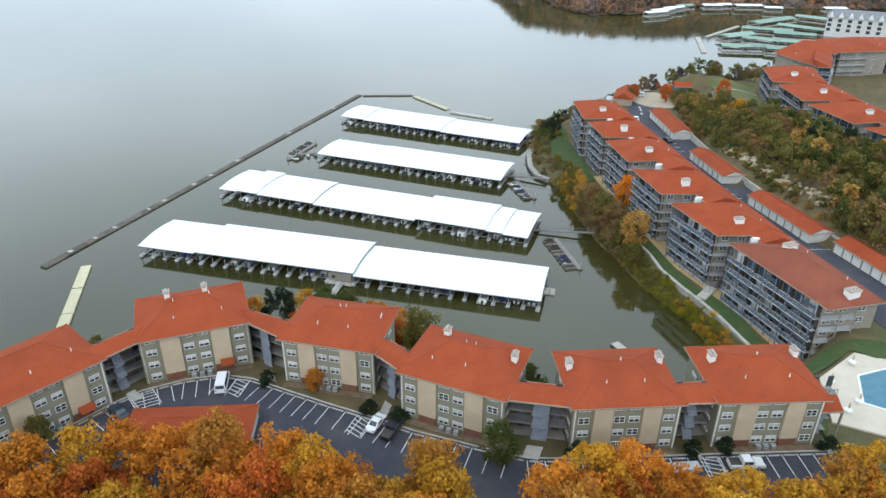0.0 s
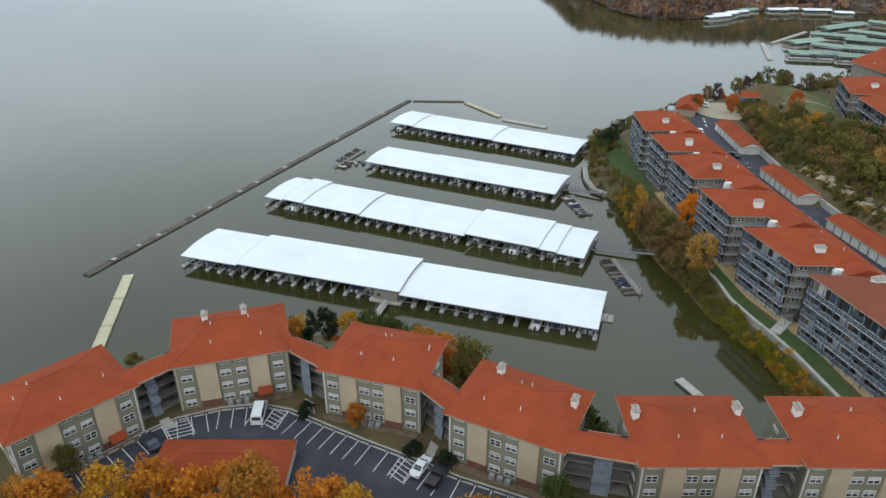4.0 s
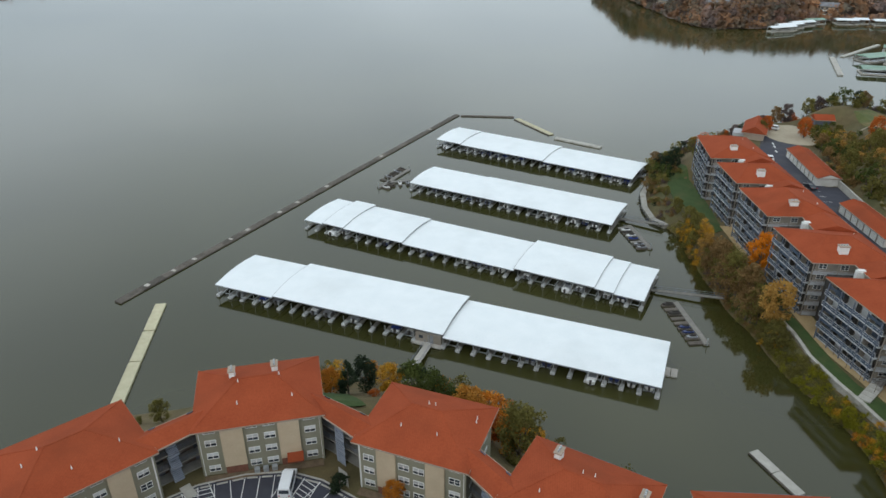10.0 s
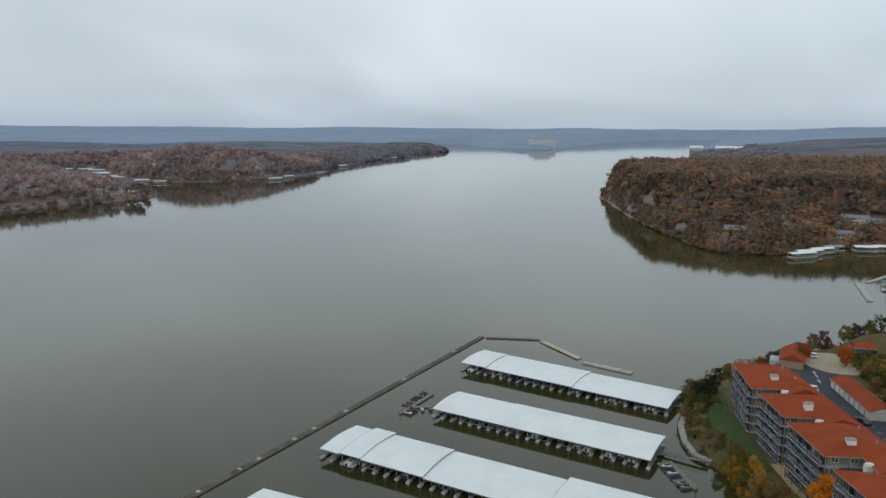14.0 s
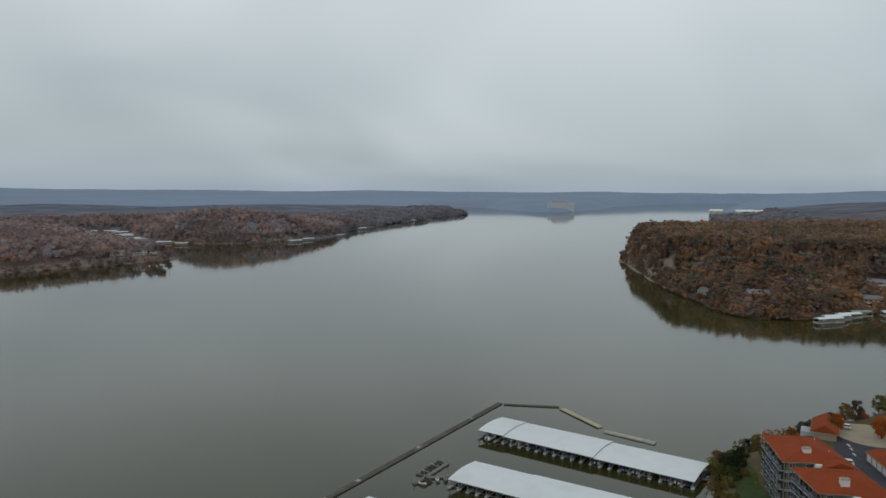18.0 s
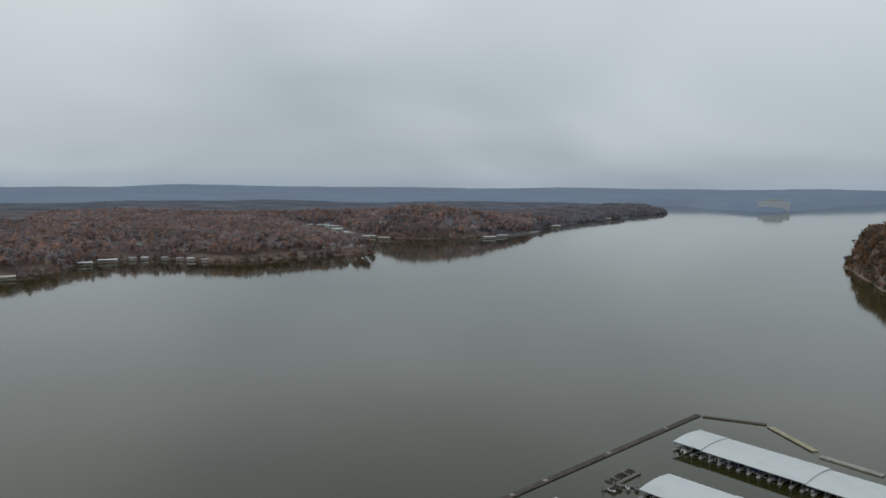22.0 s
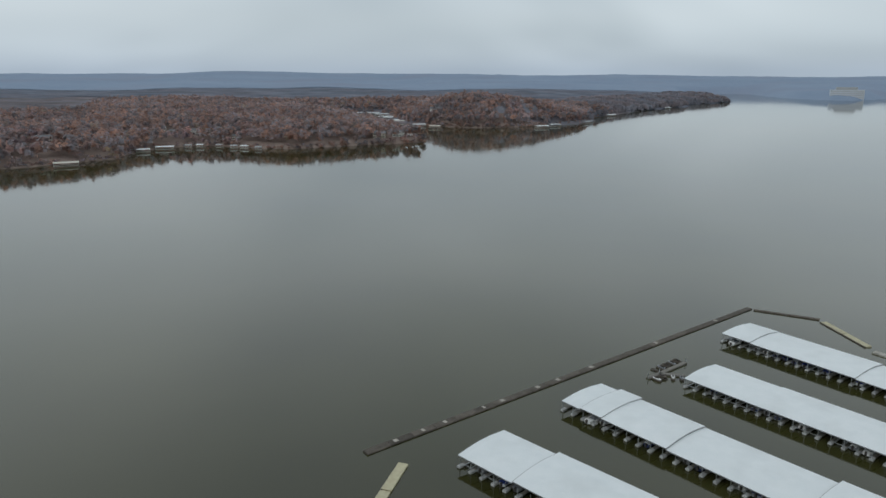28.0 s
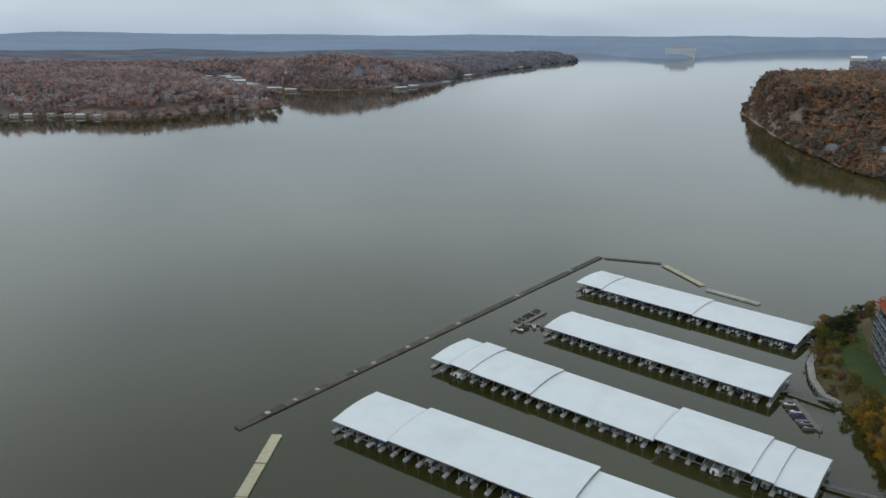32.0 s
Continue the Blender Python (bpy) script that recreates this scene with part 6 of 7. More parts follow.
# west woods: autumn hues, lightened and turned mauve to paint in haze
WOOD_WEST = autumn_mix("hazed_autumn_woods_west", [(0.300, 0.262, 0.305), (0.430, 0.275, 0.245), (0.305, 0.295, 0.318), (0.470, 0.285, 0.220), (0.335, 0.298, 0.328), (0.440, 0.338, 0.230)])
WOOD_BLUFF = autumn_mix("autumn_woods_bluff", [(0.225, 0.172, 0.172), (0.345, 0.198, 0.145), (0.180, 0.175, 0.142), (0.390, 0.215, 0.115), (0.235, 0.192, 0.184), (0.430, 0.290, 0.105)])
# middle and far woods: haze tinted into the colour, bluer with distance
WOOD_MID_HAZE = autumn_mix("mauve_hazed_bare_woods", [(0.270, 0.262, 0.300), (0.315, 0.268, 0.282), (0.262, 0.268, 0.308), (0.325, 0.275, 0.275)], patch=0.005, cell=0.03, fleck=0.16)
WOOD_HAZE = autumn_mix("blue_hazed_bare_woods", [(0.255, 0.278, 0.345), (0.280, 0.282, 0.335), (0.250, 0.282, 0.352), (0.285, 0.286, 0.330)], patch=0.004, cell=0.02, fleck=0.10)


def dome_clump(seed):
    """A small lumpy crown: a skirt, a shoulder and a tip."""
    r = np.random.default_rng(seed)
    vs, fs = [], []
    for j, (rad, z) in enumerate(((0.95, -0.5), (0.85, 0.45))):
        for i in range(5):
            a = (i + 0.5 * j) * math.pi * 0.4
            q = r.uniform(0.7, 1.25)
            vs.append((rad * q * math.cos(a), rad * q * math.sin(a), z + r.uniform(-0.2, 0.2)))
    vs.append((r.uniform(-0.3, 0.3), r.uniform(-0.3, 0.3), 1.0))
    for i in range(5):
        a, b = i, (i + 1) % 5
        fs += [(a, b, b + 5), (a, b + 5, a + 5), (a + 5, b + 5, 10)]
    return np.array(vs), np.array(fs)


def leafy_clump(seed, n):
    """A lumpy crown about two units across, roughened by loose leaf sprays."""
    r = np.random.default_rng(seed)
    limbs = [(r.uniform(-0.6, 0.6), r.uniform(-0.6, 0.6), r.uniform(-0.3, 0.6), r.uniform(0.38, 0.62)) for _ in range(6)] + [(0, 0, 0.2, 0.85)]
    co, f = leaf_cloud(r, limbs, n, 0.31, 1.2)
    core, tris = dome_clump(seed)
    f = np.concatenate([f[:, :3], f[:, [0, 2, 3]]]) + len(core)
    return np.concatenate([core * 0.62, co]), np.concatenate([tris, f])


DOMES = [dome_clump(s) for s in range(8)]
LEAFY = [leafy_clump(s, 28) for s in range(10)]
LEAFY_THIN = [leafy_clump(s + 50, 17) for s in range(10)]


def woods(name, x, y, z, radius, height, material, label, protos=DOMES):
    """Many crowns in one mesh."""
    r = np.random.default_rng(len(x))
    cos, fas, k = [], [], 0
    pick = r.integers(0, len(protos), len(x))
    for q, (v, f) in enumerate(protos):
        i = np.nonzero(pick == q)[0]
        if not len(i):
            continue
        turn = r.uniform(0, 6.28, len(i))
        c, s = np.cos(turn)[:, None], np.sin(turn)[:, None]
        px = x[i][:, None] + radius[i][:, None] * (v[:, 0] * c - v[:, 1] * s)
        py = y[i][:, None] + radius[i][:, None] * (v[:, 0] * s + v[:, 1] * c)
        pz = z[i][:, None] + height[i][:, None] * (0.55 + 0.5 * v[:, 2])
        cos.append(np.stack([px, py, pz], 2).reshape(-1, 3))
        fas.append((f[None] + (k + np.arange(len(i)) * len(v))[:, None, None]).reshape(-1, f.shape[1]))
        k += len(i) * len(v)
    me = quick_mesh(name, np.concatenate(cos), np.concatenate(fas), material)
    if protos is DOMES:
        me.polygons.foreach_set("use_smooth", [True] * len(me.polygons))
    return tagged(new(name, me), label, "woods", kind="stuff")


def scatter(poly, height, box, count, seed, dmin, dmax, near, far, size):
    r = np.random.default_rng(seed)
    x, y = r.uniform(box[0], box[1], count), r.uniform(box[2], box[3], count)
    d = edge_distance(x, y, poly)
    dist = np.hypot(x + 5, y - 30)
    az = np.degrees(np.arctan2(-(x + 5), y - 30))
    keep = (d > dmin) & (d < dmax) & (dist > near) & (dist < far) & (az < 65) & (az > -37)
    x, y, d = x[keep], y[keep], d[keep]
    rad = r.uniform(*size, len(x))
    return x, y, height(x, y), rad, d, r


WEST_HOMES = [(-806, 487, 60, 24, 12, 8, 0), (-829, 603, 70, 18, 10, 7, 0), (-840, 640, 70, 14, 9, 6, 1), (-851, 678, 60, 16, 10, 6, 0), (-817, 671, 50, 15, 9, 6, 1), (-800, 690, 50, 16, 9, 7, 0), (-772, 715, 40, 17, 10, 9, 0), (-728, 700, 30, 14, 9, 6, 1), (-584, 822, 30, 24, 12, 8, 1), (-572, 850, 40, 24, 11, 8, 0), (-706, 1166, 40, 30, 15, 11, 0),
              (-1085, 1330, 40, 24, 12, 8, 0), (-1075, 1270, 40, 20, 12, 8, 1), (-600, 1275, 40, 18, 11, 8, 1), (-535, 1300, 40, 16, 10, 6, 0), (-560, 1633, 50, 18, 11, 8, 0), (-500, 1960, 60, 20, 12, 8, 0), (-520, 2120, 60, 26, 14, 9, 0), (-470, 2420, 60, 30, 14, 9, 1)]
BLUFF_HOMES = [(99, 672, -60, 20, 12, 7, 1), (134, 640, -20, 26, 13, 8, 1), (241, 686, -15, 30, 14, 9, 0), (221, 648, -15, 20, 11, 8, 1), (256, 681, -15, 20, 12, 8, 0), (300, 660, 0, 24, 13, 8, 0), (330, 665, 0, 22, 12, 8, 1), (106, 664, -60, 12, 9, 5, 1)]


def garden(x, y, homes):
    """False where a home's plot and its slope towards the lake are cleared of trees."""
    keep = np.ones(x.shape, bool)
    for hx, hy, turn, w, dep, h, c in homes:
        ux, uy = math.sin(radians(turn)), -math.cos(radians(turn))
        rx, ry = x - hx, y - hy
        out, side = rx * ux + ry * uy, np.abs(rx * uy - ry * ux)
        keep &= ~((out > -dep * 0.7) & (out < 16) & (side < w * 0.42))
    return keep


def far_woods():
    for poly, fn, box, count, seed, deep, protos, size, homes, mat, label in (
            (WEST, west_height, (-1450, -470, 300, 1620), 20000, 1, 480, LEAFY_THIN, (5.0, 8.2), WEST_HOMES, WOOD_WEST, "brown and rust autumn woods on the opposite shore, mauve and paler for haze"),
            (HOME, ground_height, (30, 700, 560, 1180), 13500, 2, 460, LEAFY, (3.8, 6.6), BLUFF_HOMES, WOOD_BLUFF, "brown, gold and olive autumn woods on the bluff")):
        x, y, z, rad, d, r = scatter(poly, fn, box, count, seed, 1.5, deep, 300, 1800, size)
        ok = (z > -1) & garden(x, y, homes)
        x, y, z, rad, d = x[ok], y[ok], z[ok], rad[ok] * (0.6 + 0.4 * smooth(2, 14, d[ok])), d[ok]
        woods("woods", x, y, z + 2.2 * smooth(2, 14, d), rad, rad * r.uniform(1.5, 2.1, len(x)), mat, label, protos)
        # undergrowth along the waterline
        x, y, z, rad, d, r = scatter(poly, fn, box, count * 3, seed + 20, 0.2, 9, 300, 1800, (1.8, 3.4))
        woods("woods", x, y, z - 0.6, rad, rad * r.uniform(1.2, 1.7, len(x)), mat, "low brown growth along the waterline", LEAFY_THIN)
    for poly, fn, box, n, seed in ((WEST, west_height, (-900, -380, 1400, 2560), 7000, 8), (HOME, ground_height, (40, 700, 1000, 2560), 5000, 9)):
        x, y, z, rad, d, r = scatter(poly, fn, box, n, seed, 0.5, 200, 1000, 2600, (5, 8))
        woods("woods", x, y, z - 1, rad, rad * r.uniform(1.4, 1.9, len(x)), WOOD_MID_HAZE, "bare woods along the far shore, mauve-grey with haze in the colour")


def canopy(height, inner, outer, material, xs, ys, label):
    """The closed canopy of woods far off, between an inner and an outer reach from the marina, one sheet that follows the hills."""
    def top(px, py):
        far = np.hypot(px, py)
        z = height(px, py)
        rough = 1.4 * wobble(px, py, 23, 0.5) + 1.0 * wobble(px, py, 51, 1.5)
        return np.where((far < inner) | (far > outer) | (z < 0.5), -3.0, z + (8 + rough) * smooth(0.5, 14, z))
    tagged(sheet("backdrop", xs, ys, top, material), label, "hills", kind="structure")


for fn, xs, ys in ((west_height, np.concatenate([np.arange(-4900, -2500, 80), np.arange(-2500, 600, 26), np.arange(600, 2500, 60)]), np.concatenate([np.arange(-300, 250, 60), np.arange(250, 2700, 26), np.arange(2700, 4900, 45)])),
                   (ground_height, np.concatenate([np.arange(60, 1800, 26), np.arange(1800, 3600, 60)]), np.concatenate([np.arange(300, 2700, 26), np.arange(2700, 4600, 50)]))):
    # each farther sheet has a bluer colour in place of haze
    canopy(fn, 1330 if fn is west_height else 1080, 1960, WOOD_MID_HAZE, xs, ys, "bare woods covering rolling hills, mauve-brown with haze in the colour")
    canopy(fn, 1900, 2640, WOOD_HAZE, xs, ys, "bare woods covering rolling hills, blue-mauve with haze in the colour")
    canopy(fn, 2570, 4960, HAZED_RIDGE, xs, ys, "wooded ridges on the horizon, grey-blue with haze in the colour")


far_woods()


# ---- houses, docks and boats on the far shores ----
def cottage(x, y, turn, w, d, h, wall, roof, ground, floor=None, label="pale lakeside house among autumn trees"):
    z = float(ground(np.array([x]), np.array([y]))[0]) if floor is None else floor
    if floor is None:
        w, d, h = 0.7 * w, 0.75 * d, 0.75 * h
    c = thing("lake_house", pose(x, y, z, 0, 0, turn), label, "house", "lakeside houses")
    part("wall", Shape().box(-w / 2, -d / 2, -3, w / 2, d / 2, h), wall, c)
    q = [(-w / 2 - 0.6, -d / 2 - 0.6), (w / 2 + 0.6, -d / 2 - 0.6), (w / 2 + 0.6, d / 2 + 0.6), (-w / 2 - 0.6, d / 2 + 0.6)]
    part("roof", Shape().add([(*p, h) for p in q] + [(-w / 2 - 0.6, 0, h + d * 0.32), (w / 2 + 0.6, 0, h + d * 0.32)], [(0, 1, 5, 4), (1, 2, 5), (2, 3, 4, 5), (3, 0, 4), (3, 2, 1, 0)]), roof, c)
    n = max(2, int(w / 3.5))
    for i in range(n):
        for k in range(max(1, int(h / 3))):
            u = -w / 2 + (i + 0.5) * w / n
            win = part("window", Shape().box(u - 0.8, -d / 2 - 0.06, k * 3 + 0.8, u + 0.8, -d / 2 + 0.02, k * 3 + 2.2), PANE, c)
            part("sill", Shape().box(u - 0.95, -d / 2 - 0.16, k * 3 + 0.65, u + 0.95, -d / 2 - 0.0, k * 3 + 0.8), TRIM, win)
    part("porch", Shape().box(-w / 2, -d / 2 - 2.6, -0.2, w / 2, -d / 2, 0.0).box(-w / 2, -d / 2 - 2.6, 2.7, w / 2, -d / 2, 2.9), TRIM, c)
    return c


HOUSE_WHITE = surf("pale_clapboard", (0.50, 0.49, 0.46), (0.64, 0.63, 0.60), 0.6, 0.8, own=0.2)
HOUSE_TAN = surf("tan_clapboard", (0.30, 0.26, 0.20), (0.42, 0.36, 0.28), 0.6, 0.8, own=0.2)
ROOF_GREY = surf("grey_shingles", (0.14, 0.14, 0.15), (0.24, 0.24, 0.25), 0.6, 0.9, own=0.2)
rng = random.Random(77)
for x, y, t, w, d, h, c in WEST_HOMES:
    cottage(x, y, t, w, d, h, HOUSE_TAN if c else HOUSE_WHITE, ROOF_GREY, west_height)
for x, y, t, w, d, h, c in BLUFF_HOMES:
    cottage(x, y, t, w, d, h, HOUSE_TAN if c else HOUSE_WHITE, ROOF_GREY, ground_height)


def boat_shelter(x, y, turn, w, d, roof, label="small private boat dock with a pale metal roof", posts=3):
    b = thing("boat_shelter", pose(x, y, 0, 0, 0, turn), label, "boat dock", "private docks")
    part("deck", Shape().box(-w / 2, -d / 2, 0.1, w / 2, -d / 2 + 1.6, 0.55).box(-w / 2, d / 2 - 1.6, 0.1, w / 2, d / 2, 0.55).box(-w / 2, -d / 2 + 1.6, 0.1, -w / 2 + 1.4, d / 2 - 1.6, 0.55), DECK, b)
    part("roof", Shape().add([(-w / 2, -d / 2, 3.3), (w / 2, -d / 2, 3.3), (w / 2, d / 2, 3.3), (-w / 2, d / 2, 3.3), (-w / 2, 0, 4.3), (w / 2, 0, 4.3)], [(0, 1, 5, 4), (2, 3, 4, 5), (1, 2, 5), (3, 0, 4), (3, 2, 1, 0)]), roof, b)
    for i in range(posts):
        for v in (-d / 2 + 0.4, d / 2 - 0.4):
            u = -w / 2 + 0.5 + i * (w - 1) / (posts - 1)
            part("post", Shape().box(u - 0.12, v - 0.12, 0.1, u + 0.12, v + 0.12, 3.3), GALV, b)
    return b


CREAM_METAL = paint("cream_metal_roof", (0.62, 0.60, 0.52), 0.5)
for x, y, t, w, d, m in ((-716, 456, 60, 24, 11, 1), (-770, 572, 60, 18, 9, 0), (-758, 578, 60, 16, 8, 0), (-762, 612, 52, 22, 11, 0), (-752, 640, 45, 9, 6, 3), (-744, 652, 30, 9, 6, 0), (-722, 664, 15, 8, 6, 3), (-700, 668, 38, 9, 6, 3), (-684, 671, 20, 10, 6, 0), (-660, 671, 40, 8, 6, 3),
                         (-960, 1222, 40, 30, 11, 0), (-985, 1262, 40, 28, 11, 0), (-1018, 1330, 40, 24, 10, 0), (-980, 1340, 40, 26, 10, 0), (-936, 1312, 40, 30, 11, 0), (-880, 1250, 40, 34, 12, 0), (-858, 1228, 40, 36, 12, 0), (-806, 1170, 40, 30, 11, 0), (-786, 1150, 40, 34, 10, 1), (-700, 1100, 35, 24, 10, 0), (-655, 1080, 30, 20, 9, 1), (-498, 1178, 50, 24, 11, 0), (-494, 1228, 50, 20, 10, 0), (-470, 1330, 60, 20, 9, 3), (-500, 1560, 60, 22, 10, 0), (-478, 1950, 70, 26, 11, 0),
                         (166, 575, 25, 22, 6, 0), (174, 586, 25, 22, 6, 0), (186, 597, 25, 20, 6, 0), (198, 609, 20, 16, 8, 2), (222, 612, 0, 16, 9, 0), (234, 616, 0, 10, 9, 0), (252, 612, 0, 22, 10, 0), (268, 600, -10, 14, 8, 0), (318, 600, 0, 18, 9, 0)):
    boat_shelter(x, y, t, w, d, (DOCK_ROOF, CREAM_METAL, GREEN_METAL, GALV)[m])
for a, b in (((226, 531), (261, 553)), ((272, 562), (293, 541)), ((211, 512), (239, 500)), ((242, 524), (265, 503)), ((186, 480), (207, 490.5)), ((226, 494), (248, 486)), ((199, 477), (216, 466)), ((217, 466), (232, 460)), ((175, 451), (189, 449)), ((189.5, 449), (200.5, 448)), ((200, 444), (217, 441))):
    boat_shelter(*along(a, b, 0.5), math.degrees(math.atan2(b[1] - a[1], b[0] - a[0])), span(a, b) + 3, 11, GREEN_METAL, "marina dock with a pale green metal roof", 5)
raft([(171.5, 489), (160.4, 441.5)], 3.0, 8, 0.6, [CONCRETE], "pale concrete breakwater of the neighbouring marina", "breakwater", "breakwater")
raft([(178, 491), (215, 532)], 2.4, 8, 0.6, [CONCRETE], "pale concrete breakwater of the neighbouring marina", "breakwater", "breakwater")
hotel = thing("resort_building", pose(284, 494, 4.5, 0, 0, -30), "large white resort building with many gables beside the marina", "building")
part("wall", Shape().box(-22, -8, -6, 22, 8, 9), HOUSE_WHITE, hotel)
part("roof", Shape().add([(-23, -9, 9), (23, -9, 9), (23, 9, 9), (-23, 9, 9), (-20, 0, 13), (20, 0, 13)], [(0, 1, 5, 4), (1, 2, 5), (2, 3, 4, 5), (3, 0, 4), (3, 2, 1, 0)]), ROOF_GREY, hotel)
for i in range(7):
    part("gable", Shape().add([(-20 + i * 6 - 1.8, -9.6, 8.6), (-20 + i * 6 + 1.8, -9.6, 8.6), (-20 + i * 6, -9.6, 11.4), (-20 + i * 6, -3, 11.4)], [(0, 1, 2), (1, 3, 2), (0, 2, 3), (0, 3, 1)]), TRIM, hotel)
    for k in range(3):
        part("window", Shape().box(-20 + i * 6 - 1.2, -8.1, k * 3.0 - 0.6, -20 + i * 6 + 1.2, -7.95, k * 3.0 + 1.4), PANE, hotel)
tower = thing("lakeside_hotel", pose(-100, 2860, 8, 0, 0, 10), "pale distant hotel block on the far shore", "hotel")
part("wall", Shape().box(-52, -10, -8, 52, 10, 26), surf("pale_distant_concrete", (0.50, 0.53, 0.57), (0.58, 0.61, 0.65), 0.1, 0.9), tower)
part("upper_storey", Shape().box(-34, -8, 26, 30, 8, 35), SLAB, tower)
for k in range(4):
    part("window_band", Shape().box(-50, -10.2, k * 6.4, 50, -9.9, k * 6.4 + 1.8), SLAB, tower)
for x, y, w in ((514, 2412, 100), (563, 2381, 100), (410, 2440, 40)):
    cottage(x, y, 0, w, 18, 9, HOUSE_WHITE, DOCK_ROOF, ground_height, 12.0, "long pale building on the distant shore")

# ---- car park details ----
def ray_out(p, q, k):
    d = Vector((q[0] - p[0], q[1] - p[1], 0)).normalized()
    return (p[0] + d.x * k, p[1] + d.y * k)


def stall_lines():
    lot = bpy.data.objects["parking_lot"]
    z = PARKING_Z + 0.16
    n = 0
    for a, b in zip(KERB, KERB[1:]):
        k = span(a, b)
        d = Vector((b[0] - a[0], b[1] - a[1], 0)) / k
        nrm = Vector((d.y, -d.x, 0))
        cnt = max(1, round(k / 2.65))
        for i in range(cnt):
            p = Vector((*along(a, b, i / cnt), 0)) + nrm * 0.5
            if 30 < p.x < 33 or -1.5 < p.x - 0.5 < -0.5:
                continue
            e = p + nrm * 4.9
            part("stall_line", Shape().beam((p.x, p.y, z), (e.x, e.y, z), 0.13, 0.012), PAINT_LINE, lot)
            s0, s1 = p + d * 0.35 + nrm * 0.25, p + d * (k / cnt - 0.35) + nrm * 0.25
            st = part("wheel_stop", Shape().beam((s0.x, s0.y, z + 0.06), (s1.x, s1.y, z + 0.06), 0.22, 0.16), CONCRETE, lot, "pale concrete wheel stop")
            n += 1
        part("kerb", Shape().beam((*a, PARKING_Z + 0.12), (*b, PARKING_Z + 0.12), 0.25, 0.34), CONCRETE, lot, "concrete kerb")
    # second row against the near trees
    for i in range(34):
        x = -58 + i * 2.7
        if 3 < x < 14:
            continue
        y = 79.5 - 0.055 * x if x > 0 else 82.5
        if -50 < x < -26:
            continue
        part("stall_line", Shape().beam((x, y - 8.5, z), (x - 0.8, y - 3.8, z), 0.13, 0.012), PAINT_LINE, lot)
    # hatched loading bays
    for (x0, y0), (x1, y1), deep in (((-55.2, 97.2), (-52.0, 99.8), 4.6), ((-37.6, 102.9), (-35.0, 102.4), 4.6), ((-14.4, 93.2), (-11.8, 92.2), 4.6), ((14.8, 82.7), (17.6, 82.6), 4.6), ((41.0, 83.8), (43.8, 84.0), 4.6)):
        d = Vector((x1 - x0, y1 - y0, 0)).normalized()
        nrm = Vector((d.y, -d.x, 0))
        w = span((x0, y0), (x1, y1))
        for j in range(5):
            a = Vector((x0, y0, z + 0.004)) + nrm * (deep * (j + 0.3) / 5)
            b = a + d * w + nrm * 0.9
            part("hatch_line", Shape().beam(a, b, 0.14, 0.012), PAINT_LINE, lot)
        for o in (0, w):
            a = Vector((x0, y0, z + 0.006)) + d * o
            part("hatch_line", Shape().beam(a, a + nrm * deep, 0.14, 0.012), PAINT_LINE, lot)
    for x, y, t in ((80, 236, 0), (79.5, 232, 0), (79.5, 228, 0), (82.5, 195, 0), (83.5, 191, 0), (84.5, 188, 0), (91.5, 156.5, 10)):
        road = bpy.data.objects["road"]
        part("stall_line", Shape().box(-2.6, -0.07, 0.0, 2.6, 0.07, 0.012), PAINT_LINE, road, m=pose(x + 3.2, y, 12.115, 0, 0, t - 8))
    for x, y in ((79.6, 279), (79.2, 275.5), (78.4, 270.5), (77.6, 214), (79.0, 205), (77.8, 226)):
        part("arrow_marking", Shape().prism([(x - 0.2, y), (x + 0.2, y), (x + 0.2, y + 1.6), (x + 0.6, y + 1.6), (x, y + 2.6), (x - 0.6, y + 1.6), (x - 0.2, y + 1.6)], 12.11, 12.122), PAINT_LINE, bpy.data.objects["road"])


stall_lines()


